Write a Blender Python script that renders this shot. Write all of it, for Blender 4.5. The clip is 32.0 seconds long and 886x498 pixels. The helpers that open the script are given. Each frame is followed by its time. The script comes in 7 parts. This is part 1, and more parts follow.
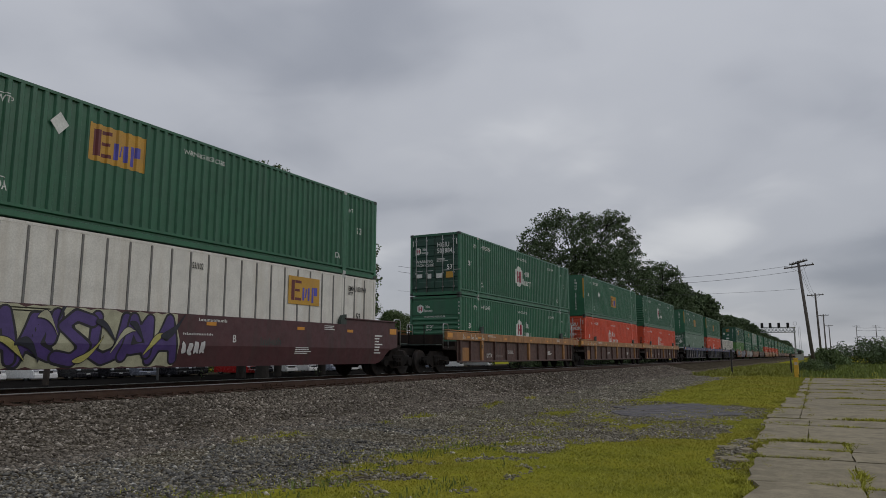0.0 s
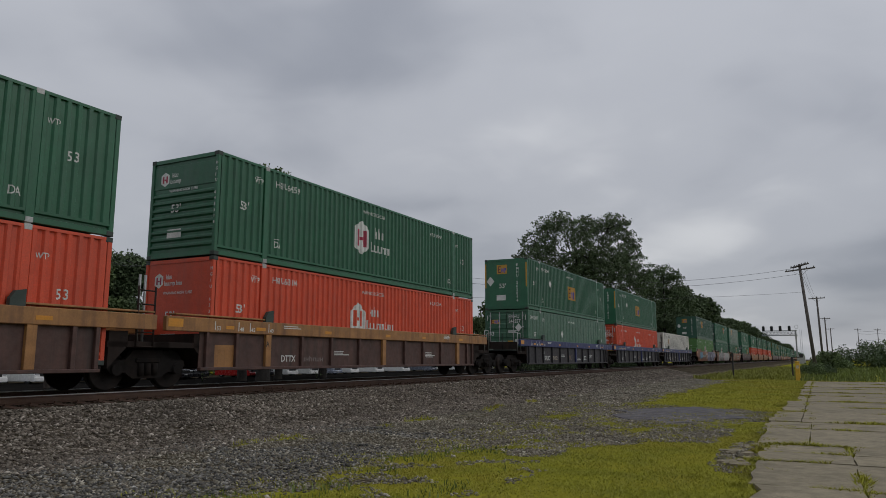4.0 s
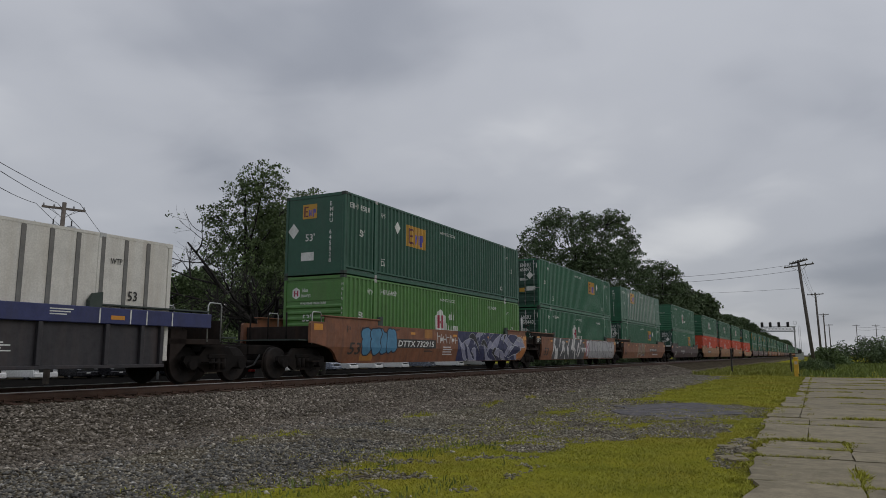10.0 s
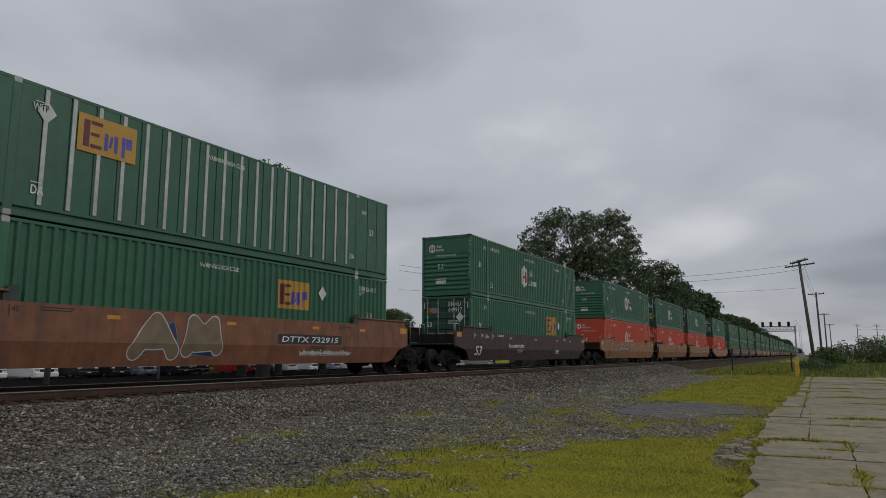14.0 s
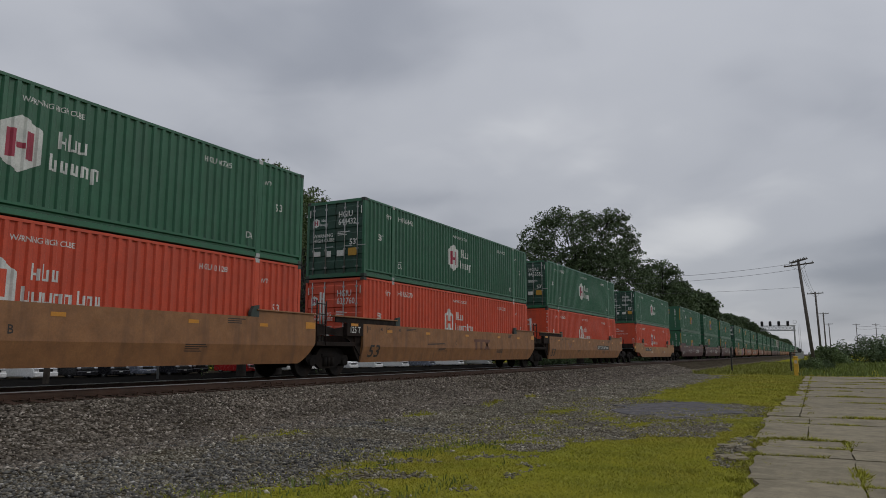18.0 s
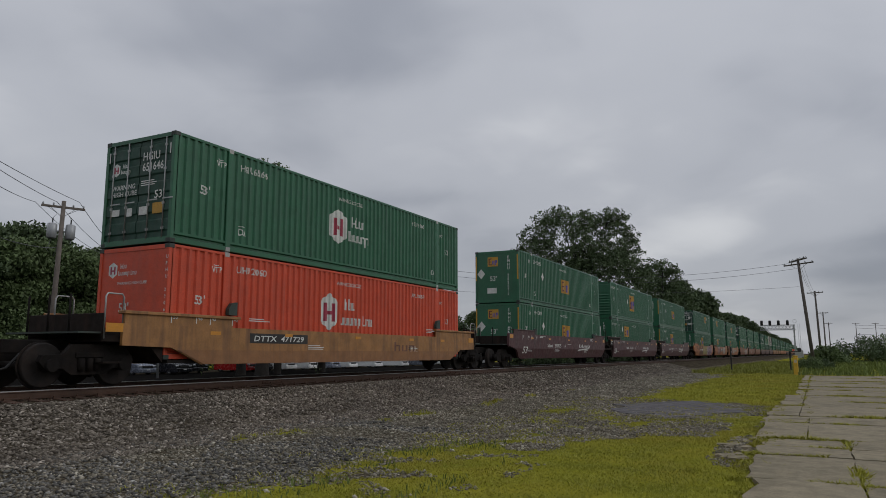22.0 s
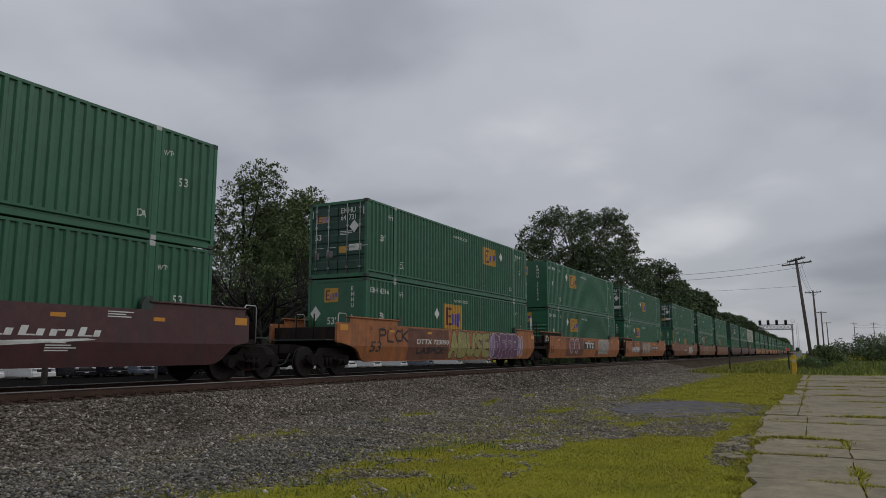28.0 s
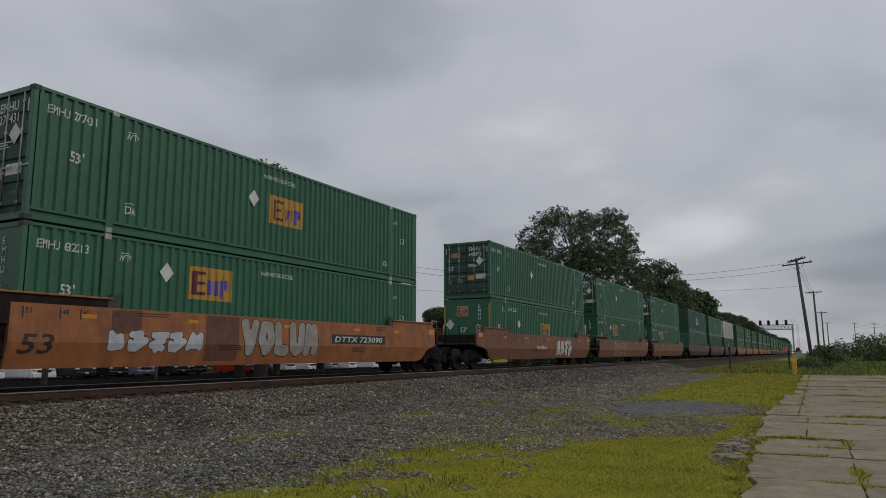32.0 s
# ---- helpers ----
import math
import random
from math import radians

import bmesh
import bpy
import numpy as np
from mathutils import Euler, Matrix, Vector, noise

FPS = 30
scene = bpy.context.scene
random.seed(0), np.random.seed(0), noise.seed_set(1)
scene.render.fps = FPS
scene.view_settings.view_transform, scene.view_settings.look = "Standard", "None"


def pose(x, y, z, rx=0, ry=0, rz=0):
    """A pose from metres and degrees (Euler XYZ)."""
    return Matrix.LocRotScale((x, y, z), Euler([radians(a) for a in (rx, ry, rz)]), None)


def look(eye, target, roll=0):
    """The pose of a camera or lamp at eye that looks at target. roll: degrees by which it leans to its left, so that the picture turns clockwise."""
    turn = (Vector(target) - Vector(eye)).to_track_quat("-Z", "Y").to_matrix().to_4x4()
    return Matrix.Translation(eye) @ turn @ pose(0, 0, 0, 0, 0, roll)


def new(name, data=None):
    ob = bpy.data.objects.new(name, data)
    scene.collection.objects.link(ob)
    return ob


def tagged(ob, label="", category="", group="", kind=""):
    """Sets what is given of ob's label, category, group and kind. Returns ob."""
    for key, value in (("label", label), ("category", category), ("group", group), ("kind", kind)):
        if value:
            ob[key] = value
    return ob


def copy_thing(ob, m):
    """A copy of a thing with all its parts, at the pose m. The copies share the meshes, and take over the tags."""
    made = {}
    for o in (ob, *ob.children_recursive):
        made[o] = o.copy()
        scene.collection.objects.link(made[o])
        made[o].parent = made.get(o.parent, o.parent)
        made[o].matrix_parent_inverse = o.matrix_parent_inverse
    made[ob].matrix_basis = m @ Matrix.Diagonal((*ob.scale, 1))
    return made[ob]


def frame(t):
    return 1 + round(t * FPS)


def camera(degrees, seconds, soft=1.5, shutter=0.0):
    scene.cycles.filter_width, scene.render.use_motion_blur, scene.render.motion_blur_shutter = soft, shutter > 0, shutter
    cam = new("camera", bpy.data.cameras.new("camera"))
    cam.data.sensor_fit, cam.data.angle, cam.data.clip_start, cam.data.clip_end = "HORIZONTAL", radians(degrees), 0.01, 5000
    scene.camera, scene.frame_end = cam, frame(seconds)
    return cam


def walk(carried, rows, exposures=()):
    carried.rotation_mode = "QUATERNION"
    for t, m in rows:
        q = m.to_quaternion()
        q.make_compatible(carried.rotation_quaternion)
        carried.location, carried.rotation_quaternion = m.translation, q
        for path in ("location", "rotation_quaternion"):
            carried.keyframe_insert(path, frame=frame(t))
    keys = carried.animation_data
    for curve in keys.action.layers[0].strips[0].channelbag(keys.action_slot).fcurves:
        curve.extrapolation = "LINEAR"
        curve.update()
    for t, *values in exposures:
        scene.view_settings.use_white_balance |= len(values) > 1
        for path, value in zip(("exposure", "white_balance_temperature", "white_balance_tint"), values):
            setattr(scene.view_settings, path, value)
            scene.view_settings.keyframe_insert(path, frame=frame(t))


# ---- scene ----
# world: x across the track (the train's side at negative x), y along the track, z up; metres
EYE = (0.0, 0.0, 1.6)
cam = camera(64.02, 32.0, soft=0.5)


def aim(yaw, pitch, roll):
    a, b = radians(yaw), radians(pitch)
    d = Vector((-math.sin(a) * math.cos(b), math.cos(a) * math.cos(b), math.sin(b)))
    return look(EYE, Vector(EYE) + d * 10, roll)


PATH = [
    (0.0, 27.588, 8.566, -0.007), (0.5, 27.585, 8.630, -0.004), (1.0, 27.593, 8.572, 0.01), (1.5, 27.61, 8.531, 0.05),
    (2.0, 27.65, 8.520, 0.06), (2.5, 27.649, 8.628, 0.02), (3.0, 27.65, 8.750, 0.02), (3.5, 27.67, 8.796, 0.02),
    (5.5, 27.655, 8.818, 0.074), (6.0, 27.658, 8.710, 0.12), (6.5, 27.658, 8.605, 0.13), (7.0, 27.656, 8.585, 0.10),
    (7.5, 27.652, 8.560, 0.08), (8.0, 27.646, 8.495, 0.10), (8.5, 27.640, 8.465, 0.08), (9.0, 27.605, 8.466, 0.05),
    (10.0, 27.597, 8.495, 0.02), (11.0, 27.596, 8.465, 0.04), (12.0, 27.598, 8.472, 0.05), (12.5, 27.61, 8.475, 0.04),
    (13.0, 27.680, 8.540, 0.01), (13.5, 27.642, 8.496, 0.015), (14.5, 27.647, 8.465, 0.03), (16.5, 27.640, 8.475, 0.01),
    (17.0, 27.592, 8.436, -0.01), (20.8, 27.590, 8.434, -0.011), (21.0, 27.690, 8.505, -0.09), (21.2, 27.590, 8.434, -0.011),
    (22.0, 27.571, 8.376, -0.011), (23.0, 27.575, 8.415, -0.015), (23.5, 27.500, 8.375, -0.02), (24.5, 27.503, 8.327, 0.01),
    (25.5, 27.545, 8.312, 0.0), (27.5, 27.470, 8.383, -0.14), (28.0, 27.450, 8.392, -0.11), (29.0, 27.466, 8.425, -0.09),
    (30.0, 27.482, 8.465, -0.11), (30.5, 27.468, 8.450, -0.16), (31.0, 27.472, 8.418, -0.15), (32.0, 27.468, 8.418, -0.15),
]
walk(cam, [(t, aim(a, b, c)) for t, a, b, c in PATH], exposures=[(0.0, 0.0), (32.0, 0.0)])

# how far the train has gone, seconds and metres
GONE = [(0.0, 0.0), (2.7, 36.32), (6.0, 80.41), (8.0, 107.02), (10.5, 140.09), (12.1, 161.13), (14.0, 185.99), (17.0, 225.06), (19.0, 251.02),
        (22.0, 289.85), (24.0, 315.64), (25.5, 334.93), (28.0, 367.11), (30.0, 392.88), (32.0, 418.65)]
TRACK_X = -15.40
RAIL_Z = 0.88
NEAR_RAIL, FAR_RAIL = 0.835, 0.872
CANT = (FAR_RAIL - NEAR_RAIL) / 1.51

# ---- light: an overcast evening sky ----
SUN_EL, SUN_AZ = 38.0, 70.0
world = bpy.data.worlds.new("overcast_sky")
scene.world = world
world.use_nodes = True
wt = world.node_tree
wt.nodes.clear()
wn = wt.nodes.new
out = wn("ShaderNodeOutputWorld")
bg = wn("ShaderNodeBackground")
sky = wn("ShaderNodeTexSky")
sky.sky_type, sky.sun_disc = "NISHITA", False
sky.sun_elevation, sky.sun_rotation = radians(SUN_EL), radians(SUN_AZ)
sky_dim = wn("ShaderNodeMixRGB")
sky_dim.blend_type = "MULTIPLY"
sky_dim.inputs[0].default_value = 1.0
sky_dim.inputs[2].default_value = (0.08, 0.08, 0.08, 1)
tc = wn("ShaderNodeTexCoord")
sep = wn("ShaderNodeSeparateXYZ")
wt.links.new(tc.outputs["Generated"], sep.inputs[0])
# a flat cloud ceiling: the direction divided by its height
zz = wn("ShaderNodeMath")
zz.operation = "MAXIMUM"
zz.inputs[1].default_value = 0.0
wt.links.new(sep.outputs[2], zz.inputs[0])
zo = wn("ShaderNodeMath")
zo.operation = "ADD"
zo.inputs[1].default_value = 0.26
wt.links.new(zz.outputs[0], zo.inputs[0])
flat = wn("ShaderNodeCombineXYZ")
for i in (0, 1):
    dv = wn("ShaderNodeMath")
    dv.operation = "DIVIDE"
    wt.links.new(sep.outputs[i], dv.inputs[0])
    wt.links.new(zo.outputs[0], dv.inputs[1])
    wt.links.new(dv.outputs[0], flat.inputs[i])


def cloud_noise(scale, detail, offset, distort=0.3):
    mp = wn("ShaderNodeMapping")
    mp.inputs["Location"].default_value = offset
    wt.links.new(flat.outputs[0], mp.inputs[0])
    n = wn("ShaderNodeTexNoise")
    n.inputs["Scale"].default_value, n.inputs["Detail"].default_value = scale, detail
    n.inputs["Roughness"].default_value, n.inputs["Distortion"].default_value = 0.52, distort
    wt.links.new(mp.outputs[0], n.inputs["Vector"])
    return n.outputs[0]


big = cloud_noise(1.15, 2.5, (1.7, 0.35, 0), 0.2)
small = cloud_noise(3.6, 3.5, (4.1, 7.3, 0), 0.4)
blend = wn("ShaderNodeMath")
blend.operation = "MULTIPLY_ADD"
blend.inputs[1].default_value = 0.20
wt.links.new(small, blend.inputs[0])
wt.links.new(big, blend.inputs[2])
ramp = wn("ShaderNodeValToRGB")
ramp.color_ramp.interpolation = "EASE"
e = ramp.color_ramp.elements
e[0].position, e[0].color = 0.37, (0.300, 0.318, 0.365, 1)
e[1].position, e[1].color = 0.85, (0.68, 0.69, 0.715, 1)
mid = e.new(0.63)
mid.color = (0.462, 0.478, 0.522, 1)
wt.links.new(blend.outputs[0], ramp.inputs[0])
mix = wn("ShaderNodeMixRGB")
mix.inputs[0].default_value = 0.92
wt.links.new(sky.outputs[0], sky_dim.inputs[1])
wt.links.new(sky_dim.outputs[0], mix.inputs[1])
# an overcast sky is brighter overhead than along the horizon
lift = wn("ShaderNodeMapRange")
lift.inputs["From Max"].default_value = 0.75
lift.inputs["To Min"].default_value, lift.inputs["To Max"].default_value = 0.82, 1.30
wt.links.new(zz.outputs[0], lift.inputs[0])
dome = wn("ShaderNodeMixRGB")
dome.blend_type = "MULTIPLY"
dome.inputs[0].default_value = 1.0
wt.links.new(ramp.outputs[0], dome.inputs[1])
wt.links.new(lift.outputs[0], dome.inputs[2])
wt.links.new(dome.outputs[0], mix.inputs[2])
wt.links.new(mix.outputs[0], bg.inputs[0])
bg.inputs[1].default_value = 1.0
wt.links.new(bg.outputs[0], out.inputs[0])

sun = new("sun", bpy.data.lights.new("sun", "SUN"))
sun.data.energy, sun.data.angle, sun.data.color = 0.5, radians(40), (1.0, 0.97, 0.93)
SUN_FROM = Vector((math.sin(radians(SUN_AZ)) * math.cos(radians(SUN_EL)), math.cos(radians(SUN_AZ)) * math.cos(radians(SUN_EL)), math.sin(radians(SUN_EL))))
sun.matrix_world = look(SUN_FROM * 60, (0, 0, 0))

# ---- materials ----
def material(name, base, rough=0.6, metal=0.0, var=0.18, scale=2.0, dirt=None, dirt_amount=0.0, streak=False, bump=0.0, bump_scale=60.0, each=0.0,
             dirt_scale=1.3, fine=0.12, spec=0.5):
    """Base colour with patchy and fine variation, dirt or rust in blotches or downward streaks, and fine relief."""
    m = bpy.data.materials.new(name)
    m.use_nodes = True
    nt = m.node_tree
    nn, ln = nt.nodes.new, nt.links.new
    b = nt.nodes["Principled BSDF"]
    b.inputs["Roughness"].default_value, b.inputs["Metallic"].default_value = rough, metal
    b.inputs["Specular IOR Level"].default_value = spec
    tc = nn("ShaderNodeTexCoord")

    def noise_at(s, detail=4, stretch=None, off=0.0):
        mp = nn("ShaderNodeMapping")
        mp.inputs["Scale"].default_value = stretch or (1, 1, 1)
        mp.inputs["Location"].default_value = (off, off * 0.7, off * 1.3)
        ln(tc.outputs["Object"], mp.inputs[0])
        n = nn("ShaderNodeTexNoise")
        n.inputs["Scale"].default_value, n.inputs["Detail"].default_value = s, detail
        n.inputs["Roughness"].default_value = 0.6
        ln(mp.outputs[0], n.inputs["Vector"])
        return n.outputs[0]

    def scaled(fac, lo, hi):
        r = nn("ShaderNodeMapRange")
        r.inputs["From Min"].default_value, r.inputs["From Max"].default_value = 0.3, 0.7
        r.inputs["To Min"].default_value, r.inputs["To Max"].default_value = lo, hi
        ln(fac, r.inputs[0])
        return r.outputs[0]

    def times(a, v):
        x = nn("ShaderNodeMath")
        x.operation = "MULTIPLY"
        ln(a, x.inputs[0])
        ln(v, x.inputs[1])
        return x.outputs[0]

    value = times(scaled(noise_at(scale), 1 - var, 1 + var), scaled(noise_at(scale * 14, 3, off=3.1), 1 - fine, 1 + fine))
    if each:
        oi = nn("ShaderNodeObjectInfo")
        r = nn("ShaderNodeMapRange")
        r.inputs["To Min"].default_value, r.inputs["To Max"].default_value = 1 - each, 1 + each
        ln(oi.outputs["Random"], r.inputs[0])
        value = times(value, r.outputs[0])
    tint = nn("ShaderNodeMixRGB")
    tint.blend_type = "MULTIPLY"
    tint.inputs[0].default_value = 1.0
    tint.inputs[1].default_value = (*base, 1)
    ln(value, tint.inputs[2])
    colour = tint.outputs[0]
    if dirt:
        f = noise_at(dirt_scale, 6, (3.0, 3.0, 0.22) if streak else None, 7.7)
        r = nn("ShaderNodeMapRange")
        r.inputs["From Min"].default_value, r.inputs["From Max"].default_value = 0.48, 0.75
        r.inputs["To Max"].default_value = dirt_amount
        ln(f, r.inputs[0])
        dm = nn("ShaderNodeMixRGB")
        dm.inputs[2].default_value = (*dirt, 1)
        ln(r.outputs[0], dm.inputs[0])
        ln(colour, dm.inputs[1])
        colour = dm.outputs[0]
    ln(colour, b.inputs["Base Color"])
    rr = scaled(noise_at(scale * 3, 3, off=5.5), max(rough - 0.12, 0.02), min(rough + 0.12, 1))
    ln(rr, b.inputs["Roughness"])
    if bump:
        bp = nn("ShaderNodeBump")
        bp.inputs["Strength"].default_value, bp.inputs["Distance"].default_value = bump, 0.02
        ln(noise_at(bump_scale, 4, off=9.9), bp.inputs["Height"])
        ln(bp.outputs[0], b.inputs["Normal"])
    return m


RUST = (0.13, 0.055, 0.03)
GRIME = (0.035, 0.033, 0.03)
M = {}
M["green"] = material("green_container_paint", (0.0185, 0.110, 0.054), 0.42, var=0.13, dirt=(0.05, 0.10, 0.07), dirt_amount=0.45, streak=True, each=0.12, bump=0.08, bump_scale=14)
M["deep_green"] = material("deep_green_container_paint", (0.0126, 0.0735, 0.042), 0.42, var=0.12, dirt=(0.04, 0.08, 0.06), dirt_amount=0.4, streak=True, each=0.10, bump=0.08, bump_scale=14)
M["grey_green"] = material("faded_green_container_paint", (0.028, 0.1015, 0.0546), 0.42, var=0.16, dirt=(0.07, 0.10, 0.07), dirt_amount=0.5, streak=True, bump=0.10, bump_scale=9)
M["light_green"] = material("light_green_container_paint", (0.0665, 0.182, 0.0385), 0.42, var=0.12, dirt=(0.10, 0.14, 0.05), dirt_amount=0.4, streak=True, bump=0.08, bump_scale=14)
M["red"] = material("orange_red_container_paint", (0.55, 0.066, 0.024), 0.5, var=0.10, dirt=(0.30, 0.07, 0.045), dirt_amount=0.4, streak=True, each=0.08, bump=0.08, bump_scale=14)
M["white_box"] = material("worn_white_container_paint", (0.60, 0.58, 0.53), 0.42, var=0.10, dirt=(0.40, 0.34, 0.26), dirt_amount=0.45, streak=True, bump=0.08, bump_scale=9)
M["pale_green"] = material("weathered_green_container_paint", (0.022, 0.100, 0.054), 0.42, var=0.18, dirt=(0.06, 0.11, 0.08), dirt_amount=0.5, streak=True, bump=0.10, bump_scale=9)
M["batten"] = material("grey_steel_batten", (0.1421, 0.1391, 0.1302), 0.6, dirt=RUST, dirt_amount=0.4, streak=True)
M["dark_trim"] = material("grimy_dark_trim", (0.035, 0.05, 0.042), 0.7, dirt=GRIME, dirt_amount=0.6)
# Darker, duller base than the side walls' green, with streaks of dirt.
M["door_green"] = material("dark_green_door_paint", (0.01092, 0.05208, 0.0336), 0.6, var=0.2, dirt=(0.03, 0.04, 0.03), dirt_amount=0.6, streak=True)
M["casting"] = material("bare_steel_casting", (0.40, 0.41, 0.40), 0.55, 0.3, dirt=RUST, dirt_amount=0.5)
M["stripe"] = material("galvanised_side_post", (0.42, 0.43, 0.41), 0.5, 0.2, dirt=(0.2, 0.2, 0.18), dirt_amount=0.5, streak=True)
M["rod"] = material("galvanised_rod", (0.36, 0.37, 0.36), 0.45, 0.5, dirt=GRIME, dirt_amount=0.4)
M["white_mark"] = material("white_lettering", (0.6105, 0.6198, 0.592), 0.6, var=0.15, dirt=(0.25, 0.27, 0.25), dirt_amount=0.5)
M["black_mark"] = material("black_lettering", (0.02, 0.018, 0.017), 0.6, dirt=(0.1, 0.08, 0.06), dirt_amount=0.3)
M["yellow_mark"] = material("yellow_decal", (0.4588, 0.2516, 0.0259), 0.5, var=0.1, dirt=(0.35, 0.2, 0.06), dirt_amount=0.5)
M["maroon_mark"] = material("maroon_decal", (0.11, 0.018, 0.022), 0.5)
M["magenta_mark"] = material("crimson_decal", (0.30, 0.025, 0.055), 0.5)
M["blue_mark"] = material("violet_blue_decal", (0.07, 0.065, 0.36), 0.5)
M["reflector"] = material("amber_reflector", (0.5616, 0.2376, 0.0216), 0.35, var=0.12, dirt=(0.3, 0.15, 0.05), dirt_amount=0.5)
M["maroon"] = material("maroon_car_paint", (0.0684, 0.02304, 0.02592), 0.55, var=0.18, dirt=(0.045, 0.03, 0.028), dirt_amount=0.8, streak=True, bump=0.08, bump_scale=12)
M["dark_maroon"] = material("dark_maroon_car_paint", (0.0432, 0.01872, 0.02016), 0.6, var=0.18, dirt=GRIME, dirt_amount=0.6, streak=True)
M["rust_brown"] = material("rust_brown_car_paint", (0.185, 0.072, 0.034), 0.6, var=0.25, dirt=(0.075, 0.04, 0.03), dirt_amount=0.75, streak=True, bump=0.08, bump_scale=12)
M["tan"] = material("tan_car_paint", (0.2484, 0.1148, 0.04464), 0.6, var=0.2, dirt=(0.13, 0.065, 0.035), dirt_amount=0.75, streak=True, bump=0.08, bump_scale=12)
M["orange_tan"] = material("orange_tan_car_paint", (0.3064, 0.1069, 0.0324), 0.6, var=0.25, dirt=(0.14, 0.06, 0.035), dirt_amount=0.8, streak=True, bump=0.08, bump_scale=12)
M["chord_tan"] = material("ochre_chord_paint", (0.3024, 0.144, 0.0468), 0.55, var=0.25, dirt=(0.10, 0.05, 0.03), dirt_amount=0.85, streak=True)
M["blue"] = material("blue_chord_paint", (0.0252, 0.0324, 0.1116), 0.55, var=0.15, dirt=(0.03, 0.03, 0.05), dirt_amount=0.5, streak=True)
M["slate"] = material("slate_grey_car_paint", (0.02754, 0.0257, 0.02938), 0.65, var=0.15, dirt=(0.07, 0.05, 0.045), dirt_amount=0.5, streak=True)
M["brown_side"] = material("brown_car_side_paint", (0.0756, 0.03744, 0.0288), 0.65, var=0.3, dirt=(0.035, 0.024, 0.02), dirt_amount=0.85, streak=True)
# Dark end paint, pushed near-black for the deep shade round the trucks.
M["end_black"] = material("shade_black_end_steel", (0.020, 0.015, 0.013), 0.85, spec=0.15, var=0.3, dirt=(0.05, 0.03, 0.022), dirt_amount=0.5, streak=True)
M["truck"] = material("grimy_truck_steel", (0.0125, 0.0108, 0.010), 0.9, spec=0.12, var=0.3, dirt=(0.035, 0.024, 0.018), dirt_amount=0.5)
M["wheel"] = material("worn_wheel_steel", (0.020, 0.0175, 0.0165), 0.8, 0.1, spec=0.2, dirt=(0.05, 0.028, 0.018), dirt_amount=0.4)
M["rail"] = material("rusty_rail_steel", (0.070, 0.036, 0.022), 0.7, 0.1, dirt=(0.038, 0.025, 0.018), dirt_amount=0.5)
M["rail_top"] = material("polished_rail_head", (0.42, 0.41, 0.40), 0.42, 0.35, var=0.1)
M["tie"] = material("weathered_tie_timber", (0.085, 0.046, 0.030), 0.85, var=0.3, scale=5, dirt=(0.03, 0.02, 0.016), dirt_amount=0.6, each=0.25, bump=0.3)
M["concrete"] = material("weathered_concrete", (0.240, 0.205, 0.140), 0.95, var=0.2, scale=5.5, dirt=(0.105, 0.092, 0.062), dirt_amount=0.75, dirt_scale=1.1, each=0.10, bump=0.25, bump_scale=70, fine=0.36, spec=0.2)
M["asphalt"] = material("cracked_asphalt", (0.125, 0.117, 0.122), 0.95, var=0.3, scale=2.2, dirt=(0.05, 0.047, 0.045), dirt_amount=0.8, dirt_scale=2.5, bump=0.5, bump_scale=35, fine=0.4, spec=0.1)
M["pole"] = material("weathered_pole_timber", (0.16, 0.135, 0.115), 0.85, var=0.2, scale=3, dirt=(0.07, 0.06, 0.05), dirt_amount=0.5, streak=True)
M["dark_pole"] = material("dark_pole_timber", (0.088, 0.077, 0.070), 0.85, var=0.2, scale=3)
M["steel_grey"] = material("galvanised_steel", (0.34, 0.35, 0.36), 0.5, 0.4, var=0.1)
M["black"] = material("black_paint", (0.018, 0.018, 0.018), 0.6)
M["wire"] = material("weathered_wire", (0.05, 0.05, 0.055), 0.6)
M["yellow_post"] = material("yellow_marker_paint", (0.60, 0.36, 0.03), 0.6, dirt=(0.3, 0.2, 0.05), dirt_amount=0.4)
M["bark"] = material("grey_brown_bark", (0.021, 0.018, 0.015), 0.95, var=0.3, scale=4, bump=0.5, bump_scale=20)
M["leaf"] = material("summer_leaves", (0.085, 0.125, 0.042), 0.75, var=0.35, scale=0.6, fine=0.3)
M["leaf_dark"] = material("dense_dark_leaves", (0.066, 0.100, 0.040), 0.75, var=0.35, scale=0.5, fine=0.3)
M["leaf_fresh"] = material("bright_shrub_leaves", (0.10, 0.145, 0.05), 0.75, var=0.35, scale=0.8, fine=0.3)
M["grass"] = material("olive_grass_blades", (0.275, 0.272, 0.028), 0.85, var=0.22, scale=0.7, fine=0.14, dirt=(0.31, 0.245, 0.032), dirt_amount=0.9, dirt_scale=0.35)
M["weed"] = material("tall_weed_stems", (0.12, 0.155, 0.032), 0.85, var=0.35, scale=0.9, fine=0.3)
M["weed_dry"] = material("olive_rough_grass", (0.20, 0.21, 0.035), 0.85, var=0.35, scale=0.9, fine=0.3)
M["car_white"] = material("white_car_paint", (0.78, 0.78, 0.77), 0.25, var=0.04)
M["car_silver"] = material("silver_blue_car_paint", (0.28, 0.31, 0.38), 0.25, 0.4, var=0.05)
M["car_red"] = material("red_car_paint", (0.42, 0.03, 0.03), 0.25, var=0.05)
M["car_black"] = material("black_car_paint", (0.02, 0.02, 0.024), 0.25, var=0.05)
M["tyre"] = material("tyre_rubber", (0.02, 0.02, 0.02), 0.85)
M["car_glass"] = material("dark_car_glass", (0.02, 0.022, 0.025), 0.08, var=0.02, fine=0.02)
